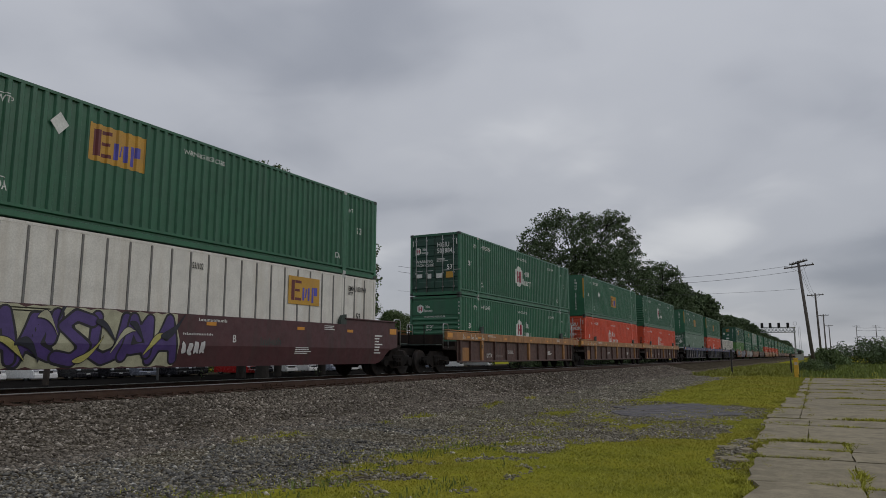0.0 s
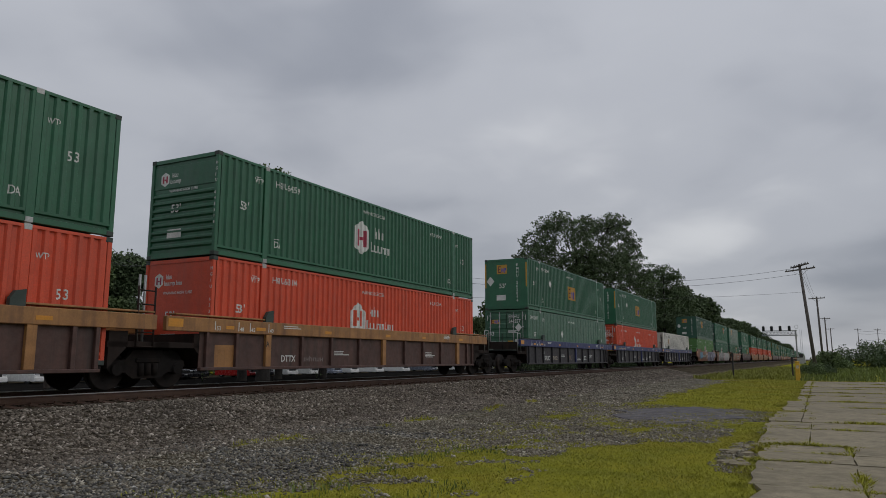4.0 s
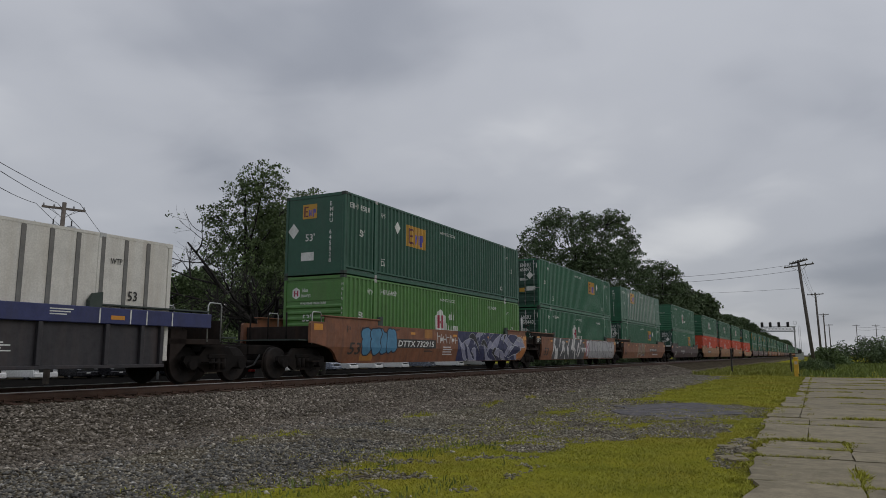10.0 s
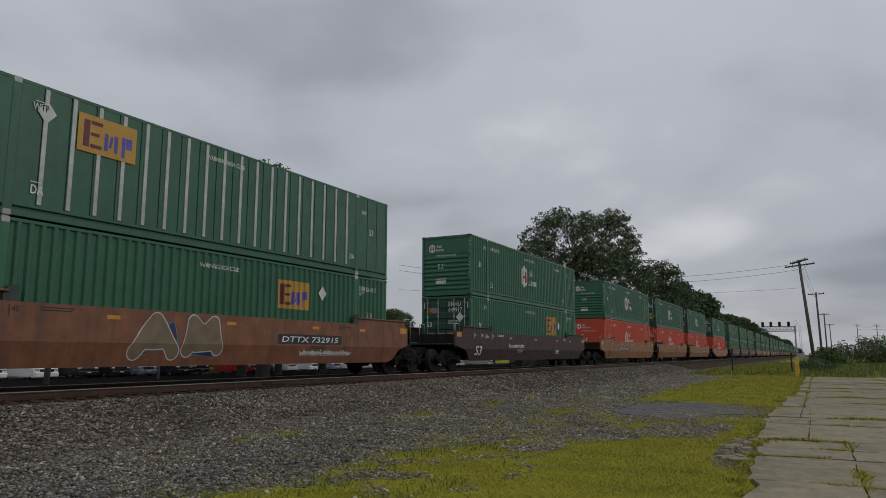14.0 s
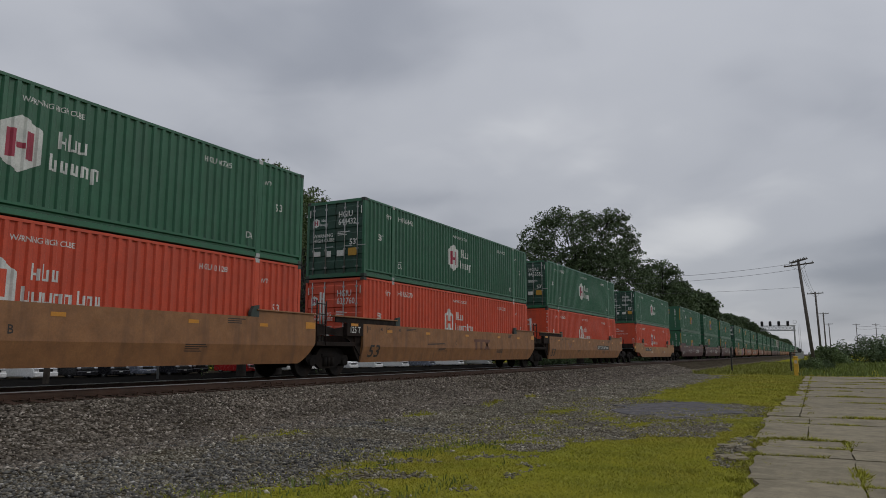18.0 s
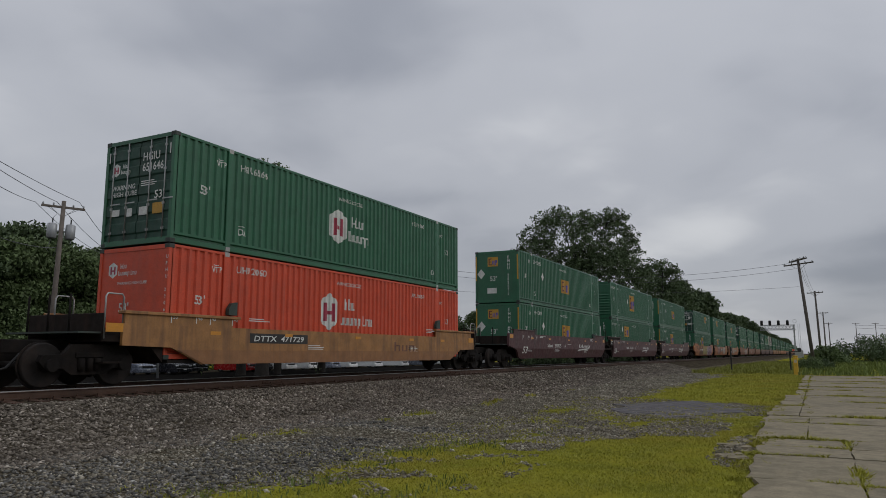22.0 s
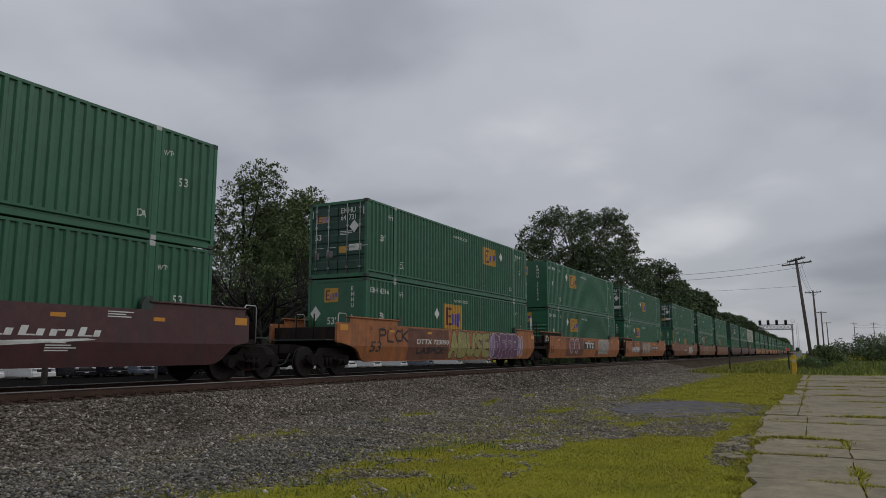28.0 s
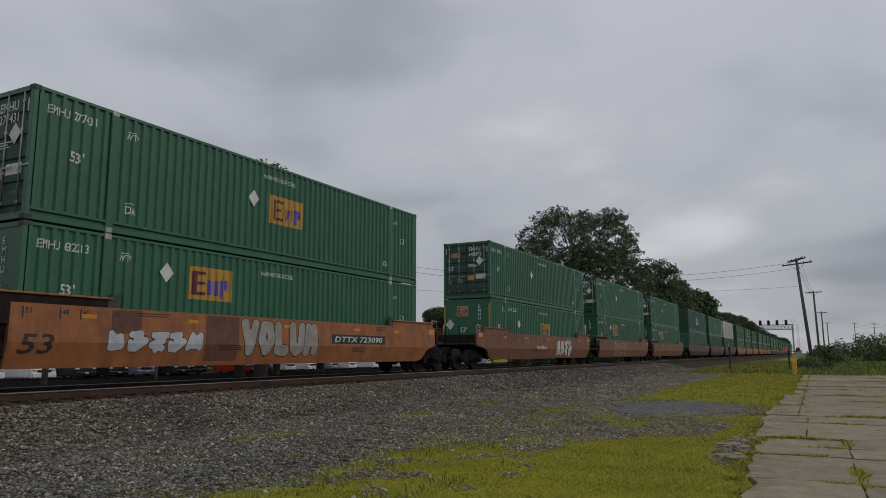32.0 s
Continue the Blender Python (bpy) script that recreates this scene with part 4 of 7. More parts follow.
def bubble(car, text, u, v, wide, high, fills, edge, seed, fat=.12, rim=.035, ground=None, tight=1.0, slant=0.0, lift=SIDE_X + .003):
    """Fat sprayed letters with rims, each a part of its own, on an optional painted ground."""
    r = random.Random(seed)
    top = 1.745
    step = wide / len(text)
    if ground:
        n, hi = max(4, int(wide / .16)), min(v + high, top)
        low_edge = [(u + wide * k / n, max(v + r.uniform(-.03, .05), .455)) for k in range(n + 1)]
        high_edge = [(u + wide * k / n, min(hi + r.uniform(-.06, .03), top)) for k in range(n, -1, -1)]
        ends = [(u + wide + r.uniform(-.05, .12), v + (hi - v) * f) for f in (.25, .5, .75)]
        starts = [(u - r.uniform(-.05, .12), v + (hi - v) * f) for f in (.75, .5, .25)]
        decal("spray_ground", shape(low_edge + ends + high_edge + starts), ground, car, lift, None)
    for i, c in enumerate(text):
        if c == " ":
            continue
        m = fat + rim
        a0, a1 = u + i * step + m * tight, u + (i + 1) * step - m * tight
        b0, b1 = max(v, .46) + m + r.uniform(-.01, .03), min(v + high, top) - m - r.uniform(-.01, .03)
        lines = [[(a0 + x * (a1 - a0) + slant * y, b0 + y * (b1 - b0)) for x, y in o] for o in STROKES[c]]
        up = lift + .003 + .0025 * (i % 2)
        fill = fills[i % len(fills)]
        o = decal("spray_outline", swollen(lines, m, random.Random(seed + i), .055), edge, car, up, None)
        decal("spray_letter", swollen(lines, fat, random.Random(seed + i), .055), fill, o, up + .0012, None)


def swoosh(car, u, v, wide, high, bend, fill, edge, seed, lift=SIDE_X + .006, rim=.035, fat=1.0):
    """A curved sprayed blade, fat in the middle and pointed at both ends, with a pale rim."""
    n, up, low, up_o, low_o = 14, [], [], [], []
    for i in range(n + 1):
        t = i / n
        x = u + wide * t
        m = v + high * t + bend * math.sin(math.pi * t)
        half = fat * (abs(high) * .12 + .20) * math.sin(math.pi * min(t * 1.12, 1.0)) ** .8 * (1 + .25 * math.sin(5 * t + seed)) + .012
        for side, a, b in ((1, up, up_o), (-1, low, low_o)):
            a.append((x, min(max(m + side * half, .475), 1.735)))
            b.append((x, min(max(m + side * (half + rim), .46), 1.75)))
    strip = lambda a, b: (a + b, [(i, i + 1, n + 2 + i, n + 1 + i) for i in range(n)])
    o = decal("spray_outline", strip(low_o, up_o), edge, car, lift, None)
    decal("spray_blade", strip(low, up), fill, o, lift + .0015, None)


def scrawl(car, u, v, wide, high, mat, seed, lift=SIDE_X + .003):
    """Thin hand-sprayed strokes."""
    r = random.Random(seed)
    o, x = [], u
    while x < u + wide:
        a, b = r.uniform(-.12, .12), r.uniform(.5, 1.0) * high
        o.append(rect(x, v, x + .045, v + b, a))
        o.append(rect(x, v + b * r.uniform(.2, .8), x + .22, v + b * .5 + .045, .02))
        x += high * r.uniform(.45, .7)
    return decal("scrawl", shape(*o[::2]), mat, car, lift, None), decal("scrawl", shape(*o[1::2]), mat, car, lift + .001, None)


def ladder(car, x, y, mat):
    bm = bmesh.new()
    for dy in (0, .48):
        tube(bm, [(x, y + dy, .98), (x, y + dy, 2.42)], .024, 6)
    for i in range(5):
        tube(bm, [(x, y, 1.0 + i * .33), (x, y + .48, 1.0 + i * .33)], .018, 6)
    return part("ladder", bm, mat, car, "narrow steel end ladder")


def grab_rail(car, x, y, mat="rod", high=.95):
    bm = bmesh.new()
    tube(bm, [(x, y, 1.05), (x, y, 1.05 + high), (x, y + .05, 1.12 + high), (x, y + .42, 1.12 + high), (x, y + .47, 1.05 + high), (x, y + .47, 1.05)], .02, 6)
    return part("grab_rail", bm, mat, car, "bent pale grab rail")


CAR_LOOK = {
    "maroon": ("smooth", "maroon", "maroon", "white_mark", "maroon steel well car"),
    "dark_maroon": ("smooth", "dark_maroon", "dark_maroon", "white_mark", "dark grimy maroon steel well car"),
    "rust": ("smooth", "rust_brown", "rust_brown", "black_mark", "rust-brown steel well car with painted graffiti"),
    "tan": ("smooth", "tan", "tan", "black_mark", "tan steel well car with dusty sides"),
    "orange": ("smooth", "orange_tan", "orange_tan", "black_mark", "weathered orange-tan steel well car with graffiti"),
    "gold": ("slope", "chord_tan", "tan", "white_mark", "golden-brown steel well car with sloping sides"),
    "brown": ("post", "chord_tan", "brown_side", "white_mark", "brown ribbed steel well car with an ochre top chord"),
    "navy": ("post", "blue", "slate", "white_mark", "slate-grey ribbed well car with a blue top chord"),
}


def well_car(look_name, lead, rear, far=False, seed=0):
    """One well unit with its lead container end at y = 0. lead, rear: True where the unit ends in a coupler."""
    style, chord, low, ink, label = CAR_LOOK[look_name]
    r = random.Random(seed)
    car = thing("well_car", label, "rail car", "well cars of the train")
    if style == "smooth":
        FOLDED.add(car)
    for s in (1, -1):
        if style == "smooth":
            part("side_sill", kept(("side_sill", look_name, s, lead, rear), lambda: smooth_side(s, lead, rear), chord), None, car)
            for at_end, i in ((lead, 0), (rear, 1)):
                if not at_end:
                    part("end_sheet", kept(("end_quarter", s, i), lambda: end_quarter(s, i == 0), "end_black"), None, car, "arched end sheet coloured near-black for deep shade")
            if not lead and not far:
                part("number_plate", kept(("number_plate", s), lambda: a_box(*sorted((s * (SIDE_X - .17), s * (SIDE_X - .004))), -1.16, -.21, 1.33, 1.755, .006), "end_black"), None, car, "dark end plate")
            for i, (y0, y1) in enumerate(((-1.25 if lead else -1.9, POST_IN + .1), (LONG - POST_IN - .1, LONG + (1.25 if rear else .62)))):
                xs = sorted((s * (SIDE_X - .16), s * (SIDE_X + .03)))
                part("end_ledge", kept(("end_ledge", look_name, s, i, lead, rear), lambda: a_box(*xs, y0, y1, 1.94, 1.985, .01), chord), None, car)
                at_end = lead if i == 0 else rear
                part("end_web", kept(("end_web", look_name, s, i, lead, rear), lambda: a_box(*sorted((s * (SIDE_X - .06), s * (SIDE_X - .02))), y0 + .1, y1 - .1, 1.76, 1.94), chord if at_end or i else "end_black"), None, car)
        elif style == "slope":
            part("side_sill", kept(("side_sill", look_name, s), lambda: slope_side(s), chord), None, car)
            part("lower_strake", kept(("lower_strake", look_name, s), lambda: prism(bmesh.new(), [(1.15, .45), (.3, .80), (LONG - .3, .80), (LONG - 1.15, .45)], *sorted((s * (SIDE_X + .002), s * (SIDE_X + .02)))), low), None, car)
            for i, (y0, y1) in enumerate(((-1.3, 2.4), (LONG - 2.4, LONG + 1.3))):
                part("end_ledge", kept(("end_ledge", look_name, s, i), lambda: a_box(*sorted((s * (SIDE_X - .2), s * (SIDE_X + .04))), y0, y1, 1.62, 1.70, .012), chord), None, car)
                part("end_web", kept(("end_web", look_name, s, i), lambda: a_box(*sorted((s * (SIDE_X - .07), s * (SIDE_X - .01))), y0 + .05, y1 - .25, 1.40, 1.62), chord), None, car)
        else:
            part("top_chord", kept(("top_chord", look_name, s), lambda: a_box(*sorted((s * (SIDE_X - .14), s * SIDE_X)), -1.55, LONG + 1.25, 1.40, 1.76, .015), chord), None, car)
            part("side_plate", kept(("side_plate", look_name, s), lambda: a_box(*sorted((s * (SIDE_X - .14), s * (SIDE_X - .11))), -.38, LONG - .22, .44, 1.40), low), None, car)
            part("lower_flange", kept(("lower_flange", look_name, s), lambda: a_box(*sorted((s * (SIDE_X - .13), s * (SIDE_X - .0))), -.40, LONG - .20, .42, .50, .012), low), None, car)
            if not far:
                for i, y in enumerate((-.17, .90, 2.14, 3.68, 5.18, 6.78, 8.34, 9.84, 11.28, 12.80, 14.36, 15.3, 15.86)):
                    m_rib = chord if i in (2, 6, 10) and (look_name == "brown" or i == 6) else low
                    wdt = .11 if m_rib == chord else .05
                    part("side_rib", kept(("side_rib", m_rib, s, wdt), lambda: a_box(*sorted((s * (SIDE_X - .115), s * (SIDE_X - .015))), -wdt, wdt, .50, 1.405, .008), m_rib), None, car).location = (0, y, 0)
            for i, (y0, y1) in enumerate(((-1.25, POST_IN + .25), (LONG - POST_IN - .25, LONG + 1.2))):
                part("end_ledge", kept(("end_ledge", look_name, s, i), lambda: a_box(*sorted((s * (SIDE_X - .30), s * (SIDE_X - .04))), y0, y1, 1.80, 1.845, .01), "dark_trim" if look_name == "navy" else chord), None, car)
        if not far:
            for y in (POST_IN + .16, LONG - POST_IN - .16):
                part("container_guide", kept(("container_guide", s), lambda: prism(bmesh.new(), [(-.16, 1.74), (-.16, 1.90), (-.05, 2.06), (.16, 2.10), (.16, 1.74)], *sorted((s * (HALF + .03), s * (SIDE_X - .01)))), "dark_trim"), None, car).location = (0, y, 0)
    part("well_floor", kept(("well_floor",), lambda: a_box(-1.33, 1.33, .1, LONG - .1, .48, .56), "truck"), None, car)
    for i, (y0, y1, at_end) in enumerate(((-1.75, -.02, lead), (LONG + .02, LONG + 1.75, rear))):
        part("end_platform", kept(("end_platform", i), lambda: a_box(-1.33, 1.33, y0, y1, .98, 1.12, .01), "end_black"), None, car)
        part("bulkhead", kept(("bulkhead", low, i), lambda: prism(bmesh.new(), [(-.05 if i == 0 else LONG + .05, .5), (-.55 if i == 0 else LONG + .55, 1.0), (-.55 if i == 0 else LONG + .55, 1.35), (-.05 if i == 0 else LONG + .05, 1.35)], -1.33, 1.33), "end_black"), None, car)
        if far:
            continue
        out = -1 if i == 0 else 1
        ye = y0 if i == 0 else y1
        if at_end:
            part("draft_sill", kept(("draft_sill", i), lambda: a_box(-.22, .22, min(ye, ye + out * 1.55), max(ye, ye + out * 1.55), .72, 1.02, .02), "truck"), None, car)
            part("coupler", kept(("coupler", i), lambda: prism(bmesh.new(), [(ye + out * 1.5, .74), (ye + out * 1.78, .70), (ye + out * 1.97, .74), (ye + out * 1.97, .98), (ye + out * 1.78, 1.02), (ye + out * 1.5, .98)], -.16, .16), "truck"), None, car)
            bm = bmesh.new()
            tube(bm, [(.35, ye + out * 1.2, .72), (.40, ye + out * 1.5, .42), (.38, ye + out * 1.8, .34), (.32, ye + out * 1.95, .55)], .03, 6)
            part("brake_hose", bm, "black", car)
            part("end_sheet", kept(("end_sheet", low, i), lambda: a_box(-1.33, 1.33, min(ye, ye - out * .06), max(ye, ye - out * .06), 1.0, 1.62, .01), "end_black"), None, car)
            grab_rail(car, SIDE_X - .12, ye + (.05 if i == 0 else -.52))
            grab_rail(car, -.45, ye + (.05 if i == 0 else -.52))
            part("walkway", kept(("walkway", i), lambda: a_box(-1.3, 1.3, min(ye, ye + out * .55), max(ye, ye + out * .55), 1.16, 1.20), "dark_trim"), None, car)
            part("brake_reservoir", kept(("brake_reservoir", i), lambda: tube(bmesh.new(), [(-.9, ye - out * .45, 1.38), (.1, ye - out * .45, 1.38)], .22, 14), "truck"), None, car)
            for k in range(3):
                part("stanchion", kept(("stanchion",), lambda: tube(bmesh.new(), [(0, 0, 1.12), (0, 0, 2.05)], .025, 6), "truck"), None, car).location = (-.9 + .75 * k, ye + out * .3, 0)
            part("step", kept(("step", i), lambda: a_box(SIDE_X - .30, SIDE_X - .02, min(ye, ye - out * .5), max(ye, ye - out * .5), .50, .54), "truck"), None, car)
        else:
            part("articulation_arm", kept(("articulation_arm", i), lambda: a_box(-.4, .4, min(ye, ye + out * .35), max(ye, ye + out * .35), .82, 1.10, .03), "truck"), None, car)
            if i == 1:
                ladder(car, SIDE_X - .06, LONG + .72, "end_black")
            else:
                post = bmesh.new()
                for dy in (.0, .16):
                    tube(post, [(SIDE_X - .55, -1.95 + dy, 1.10), (SIDE_X - .55, -1.95 + dy, 2.75)], .032, 6)
                part("end_post", post, "rod", car, "pale upright end posts")
    # trucks: every unit carries the one at its lead end; the last carries one at its tail
    if lead:
        add_truck(car, -1.85, far)
    else:
        add_truck(car, -1.75, far)
    if rear:
        add_truck(car, LONG + 1.85, far)
    # markings
    lift = SIDE_X + .003
    spots = ((-1.5, .46), (.42, .30), (1.58, .38), (4.75, .34), (8.40, .30), (11.1, .30), (14.4, .36)) if style == "post" else ((-1.75 if lead else -.95, .45), (LONG + (.75 if rear else .10), .46), (1.35, .36), (4.3, .34), (7.95, .34), (11.6, .34), (14.2, .34))
    for y in spots:
        w = y[1]
        z = 1.50 if style != "slope" else 1.20
        hgt = .20 if w > .4 else .09
        if style == "smooth" and not lead and y[0] == -.95:
            z, w, hgt = 1.665, .42, .09
        part("reflector", kept(("reflector", w, hgt), lambda: a_box(SIDE_X, SIDE_X + .006, 0, w, 0, hgt), "reflector"), None, car, "amber reflector plate").location = (0, y[0], z)
    if far:
        return car
    for y, s in ((.02, "53"), (.88, "48"), (1.32, "45"), (2.08, "40")) if style == "post" else ((.04, "53"), (.84, "48"), (1.31, "45"), (2.10, "40")):
        stencil(car, join(shape(rect(y, 1.46, y + .03, 1.70)), words(s, y + .06, 1.56 if style != "post" else 1.46, .11)), "white_mark" if ink == "white_mark" else "black_mark", lift)
    for u, v, w, n in ((2.75, 1.66, 1.0, 2), (12.95, 1.66, .7, 3), (5.4, .95, .9, 3), (11.55, .95, .8, 4)):
        if style == "post":
            v = min(v, 1.05) if v < 1.4 else v
        stencil(car, small_lines(u, v, w, n, .055, r), ink if ink == "white_mark" else "black_mark", lift if v > 1.3 or style != "post" else SIDE_X - .106, "fine_print")
    return car


def side_text(car, s, u, v, high, mat, lift=SIDE_X + .003, stretch=.9, slant=0.0, wide=0.0):
    if wide:
        stretch = (wide / high - slant) / lettering(s)[2]
    return stencil(car, words(s, u, v, high, stretch, slant), mat, lift, "car_number", "stencilled car number")


def number_panel(car, s, u, v, high, wide=2.2):
    p = stencil(car, shape(rect(u - .15, v - .06, u + wide + .2, v + high + .06)), "black_mark", SIDE_X + .003, "number_panel")
    stencil(p, words(s, u, v, high, wide / high / lettering(s)[2], .12), "white_mark", SIDE_X + .005, "car_number", "white number on a black panel")


# ---- the make-up of the train, from the first unit seen ----
G, D, F, LG, RD, WB, ST = "green", "deep_green", "grey_green", "light_green", "red", "white_box", "striped"
UNITS = [
    # offset, car, lead coupler, rear coupler, upper container, lower container
    (5.54, "maroon", False, True, (G, "doors", ("square", 4.37, 1.60), "EMHU 651207"), (WB, "batten", ("square", 11.3, 1.72), "EMHU 830744")),
    (28.63, "brown", True, False, (G, "doors", ("hex", 6.85), "HGIU 501884"), (G, "ribbed", ("house", 6.87), "HGIU 644831")),
    (48.22, "brown", False, False, (G, "strips", ("square", 7.33, 1.04), "EMHU 272529"), (RD, "doors", ("houseinc", 6.25), "HGIU 636828")),
    (67.45, "brown", False, True, (G, "ribbed", ("hex", 6.5), "HGIU 645519"), (RD, "flat", ("houseinc", 6.4), "HGIU 633104")),
    (90.75, "navy", True, False, (G, "strips", ("square", 7.35, 1.04), "EMHU 262844"), (F, "doors", ("none", 0), "EMHU 244557")),
    (110.33, "navy", False, False, (G, "strips", ("square", 7.08, 1.04), "EMHU 271866"), (RD, "doors", ("houseinc", 5.95), "HGIU 632585")),
    (129.75, "navy", False, True, None, (WB, "batten", ("small", 2.55, 1.75), "EMHU 241185")),
    (153.19, "rust", True, False, (D, "flat", ("square", 4.2, 1.52), "EMHU 645828"), (LG, "ribbed", ("house", 6.65), "HGIU 640629")),
    (172.57, "rust", False, False, (G, "doors", ("square", 10.22, 1.55), "EMHU 650073"), (G, "doors", ("house", 6.3), "HGIU 650440")),
    (192.23, "rust", False, True, (ST, "flat", ("square", 3.35, 1.70), "EMHU 245514"), (G, "doors", ("square", 10.12, 1.52), "EMHU 644020")),
    (215.69, "dark_maroon", True, True, (G, "ribbed", ("hex", 6.5), "HGIU 646190"), (G, "doors", ("low", 10.46, 1.30), "EMHU 649917")),
    (239.33, "tan", True, False, (G, "ribbed", ("hex", 6.65), "HGIU 647245"), (RD, "flat", ("houseinc", 6.4), "HGIU 631128")),
    (258.96, "tan", False, False, (G, "doors", ("hex", 6.65), "HGIU 644432"), (RD, "doors", ("houseinc", 6.24), "HGIU 632760")),
    (278.52, "tan", False, True, (G, "doors", ("hex", 6.65), "HGIU 645355"), (RD, "flat", ("houseinc", 6.4), "HGIU 630045")),
    (302.15, "gold", True, True, (G, "doors", ("hex", 6.6), "HGIU 651646"), (RD, "flat", ("hexinc", 6.2), "UPHU 200650")),
    (325.76, "maroon", True, False, (G, "strips", ("square", 7.35, 1.04), "EMHU 262675"), (G, "strips", ("square", 7.35, 1.04), "EMHU 264963")),
    (345.36, "maroon", False, False, (G, "ribbed", ("large", 6.42), "EMHU 642529"), (G, "flat", ("square", 4.2, 1.52), "EMHU 645368")),
    (364.78, "maroon", False, True, (G, "strips", ("square", 7.35, 1.04), "EMHU 280107"), (G, "strips", ("low", 5.9, 1.15), "EMHU 268451")),
    (388.29, "orange", True, False, (G, "doors", ("square", 10.3, 1.58), "EMHU 641731"), (G, "flat", ("low", 6.12, 1.22), "EMHU 643196")),
    (407.92, "orange", False, False, (G, "flat", ("square", 4.55, 1.56), "EMHU 275038"), (G, "ribbed", ("square", 4.55, 1.56), "EMHU 643514")),
    (427.28, "orange", False, True, (G, "doors", ("square", 7.37, 1.12), "EMHU 277431"), (G, "flat", ("square", 4.4, 1.56), "EMHU 632213")),
    (450.84, "rust", True, False, (G, "doors", ("none", 0), "EMHU 648075"), (G, "strips", ("square", 7.35, 1.04), "EMHU 266240")),
    (470.45, "rust", False, False, (G, "doors", ("none", 0), "EMHU 647713"), (G, "flat", ("square", 4.5, 1.56), "EMHU 640188")),
    (490.1, "rust", False, True, (G, "doors", ("none", 0), "EMHU 643390"), (G, "flat", ("square", 4.5, 1.56), "EMHU 649002")),
]
far_rng = random.Random(11)
y_next, k = 513.7, 0
while y_next < 935:
    for j in range(3):
        up = (WB, "batten", ("none", 0), "") if k == 2 else (far_rng.choice((G, G, G, D)), "doors", far_rng.choice((("square", 7.4), ("none", 0), ("hex", 6.6))), "")
        down = (RD, "flat", ("houseinc", 6.4), "") if 14 <= k <= 16 else (far_rng.choice((G, G, D)), "flat", far_rng.choice((("square", 5.5), ("none", 0))), "")
        UNITS.append((y_next, ("maroon", "tan", "orange", "brown", "rust")[(k // 3) % 5], j == 0, j == 2, up, down))
        y_next += 23.6 if j == 2 else 19.65
        k += 1

MOVING = []
CARS = []
for i, (at, look_name, lead, rear, up, down) in enumerate(UNITS):
    far = i > 23
    car = well_car(look_name, lead, rear, far, i)
    CARS.append(car)
    MOVING.append((car, at, 0.0))
    if down:
        MOVING.append((container(down, False, far), at, BASE_LOW))
    if up:
        MOVING.append((container(up, True, far), at, BASE_TOP))

# ---- lettering and graffiti of single cars ----
c = CARS[0]
bubble(c, "5R2A3SU6A", -.2, .46, 7.2, 1.28, ["spray_purple"], "spray_black", 7, .105, .05, "spray_cream", .25, .16)
gr = random.Random(17)
for k in range(16):
    swoosh(c, -.1 + k * .44, .56 + .95 * gr.random(), .4 + .35 * gr.random(), gr.choice((-.45, .5, .55, -.35)), gr.choice((-.15, .12, .2)),
           ("spray_cream", "spray_ink", "spray_yellow", "spray_ink")[k % 4], "spray_black", 400 + k, SIDE_X + .016 + .003 * (k % 4), .022, .26)
bubble(c, "4163", 7.15, .72, .8, .38, ["spray_white"], "spray_black", 9, .03, .006)
stencil(c, shape(*bars(7.69, 1.60, 1.0, .08, 10, random.Random(1))), "white_mark")
stencil(c, shape(*bars(7.2, 1.24, 1.0, .06, 9, random.Random(21))), "white_mark")
side_text(c, "B", 8.9, 1.08, .20, "white_mark")
stencil(c, shape(*bars(10.0, 1.02, .9, .22, 5, random.Random(2))), "dark_trim")
stencil(c, small_lines(15.9, 1.4, .5, 7, .1, random.Random(22)), "white_mark")

for c, letter, s in zip(CARS[1:4], "BCA", ("DTTX", "", "DTTX")):
    side_text(c, letter, 2.02, 1.06, .16, "black_mark", SIDE_X - .012)
    if s:
        side_text(c, s, 2.79, .64, .18, "white_mark", SIDE_X - .106, .95)
        stencil(c, shape(*bars(3.75, .64, 1.1, .17, 6, random.Random(14))), "brown_faded", SIDE_X - .106)
    stencil(c, shape(rect(.15, .50, .90, 1.08)), "chord_tan", SIDE_X - .106, "ochre_panel")

for c, tag, letter in zip(CARS[4:7], ("", "125-T", "125-T"), "ACB"):
    low = SIDE_X - .106
    if tag:
        side_text(c, tag, 1.02, .64, .24, "white_mark", low, wide=.78)
    if letter != "C":
        side_text(c, "SFLC", 2.46, .65, .25, "white_mark", low, wide=.88)
        side_text(c, "9102", 3.95, .67, .22, "tan_mark", low, wide=.80)
    side_text(c, letter, 2.02, 1.0, .18, "white_mark", SIDE_X - .012)
    side_text(c, "53", 10.28, .65, .26, "white_mark", low, wide=.55)
    stencil(c, shape([(6.94, .72), (7.04, .66), (7.16, .92), (7.0, .97)], [(7.20, .66), (7.34, .72), (7.28, .96), (7.2, .9)]), "rust_brown", low, "round_emblem")
    stencil(c, small_lines(7.0, .92, .75, 8, .035, random.Random(15)), "brown_faded", low - .001)
    stencil(c, shape(*bars(8.4, .64, 1.15, .15, 9, random.Random(6))), "white_mark", low)
    stencil(c, small_lines(5.5, .90, .95, 2, .045, random.Random(16)), "white_mark", low)
    for k in (14.1, 14.9, 15.35, 16.1):
        stencil(c, shape(rect(k, 1.41, k + .035, 1.74)), "white_mark", SIDE_X + .006)

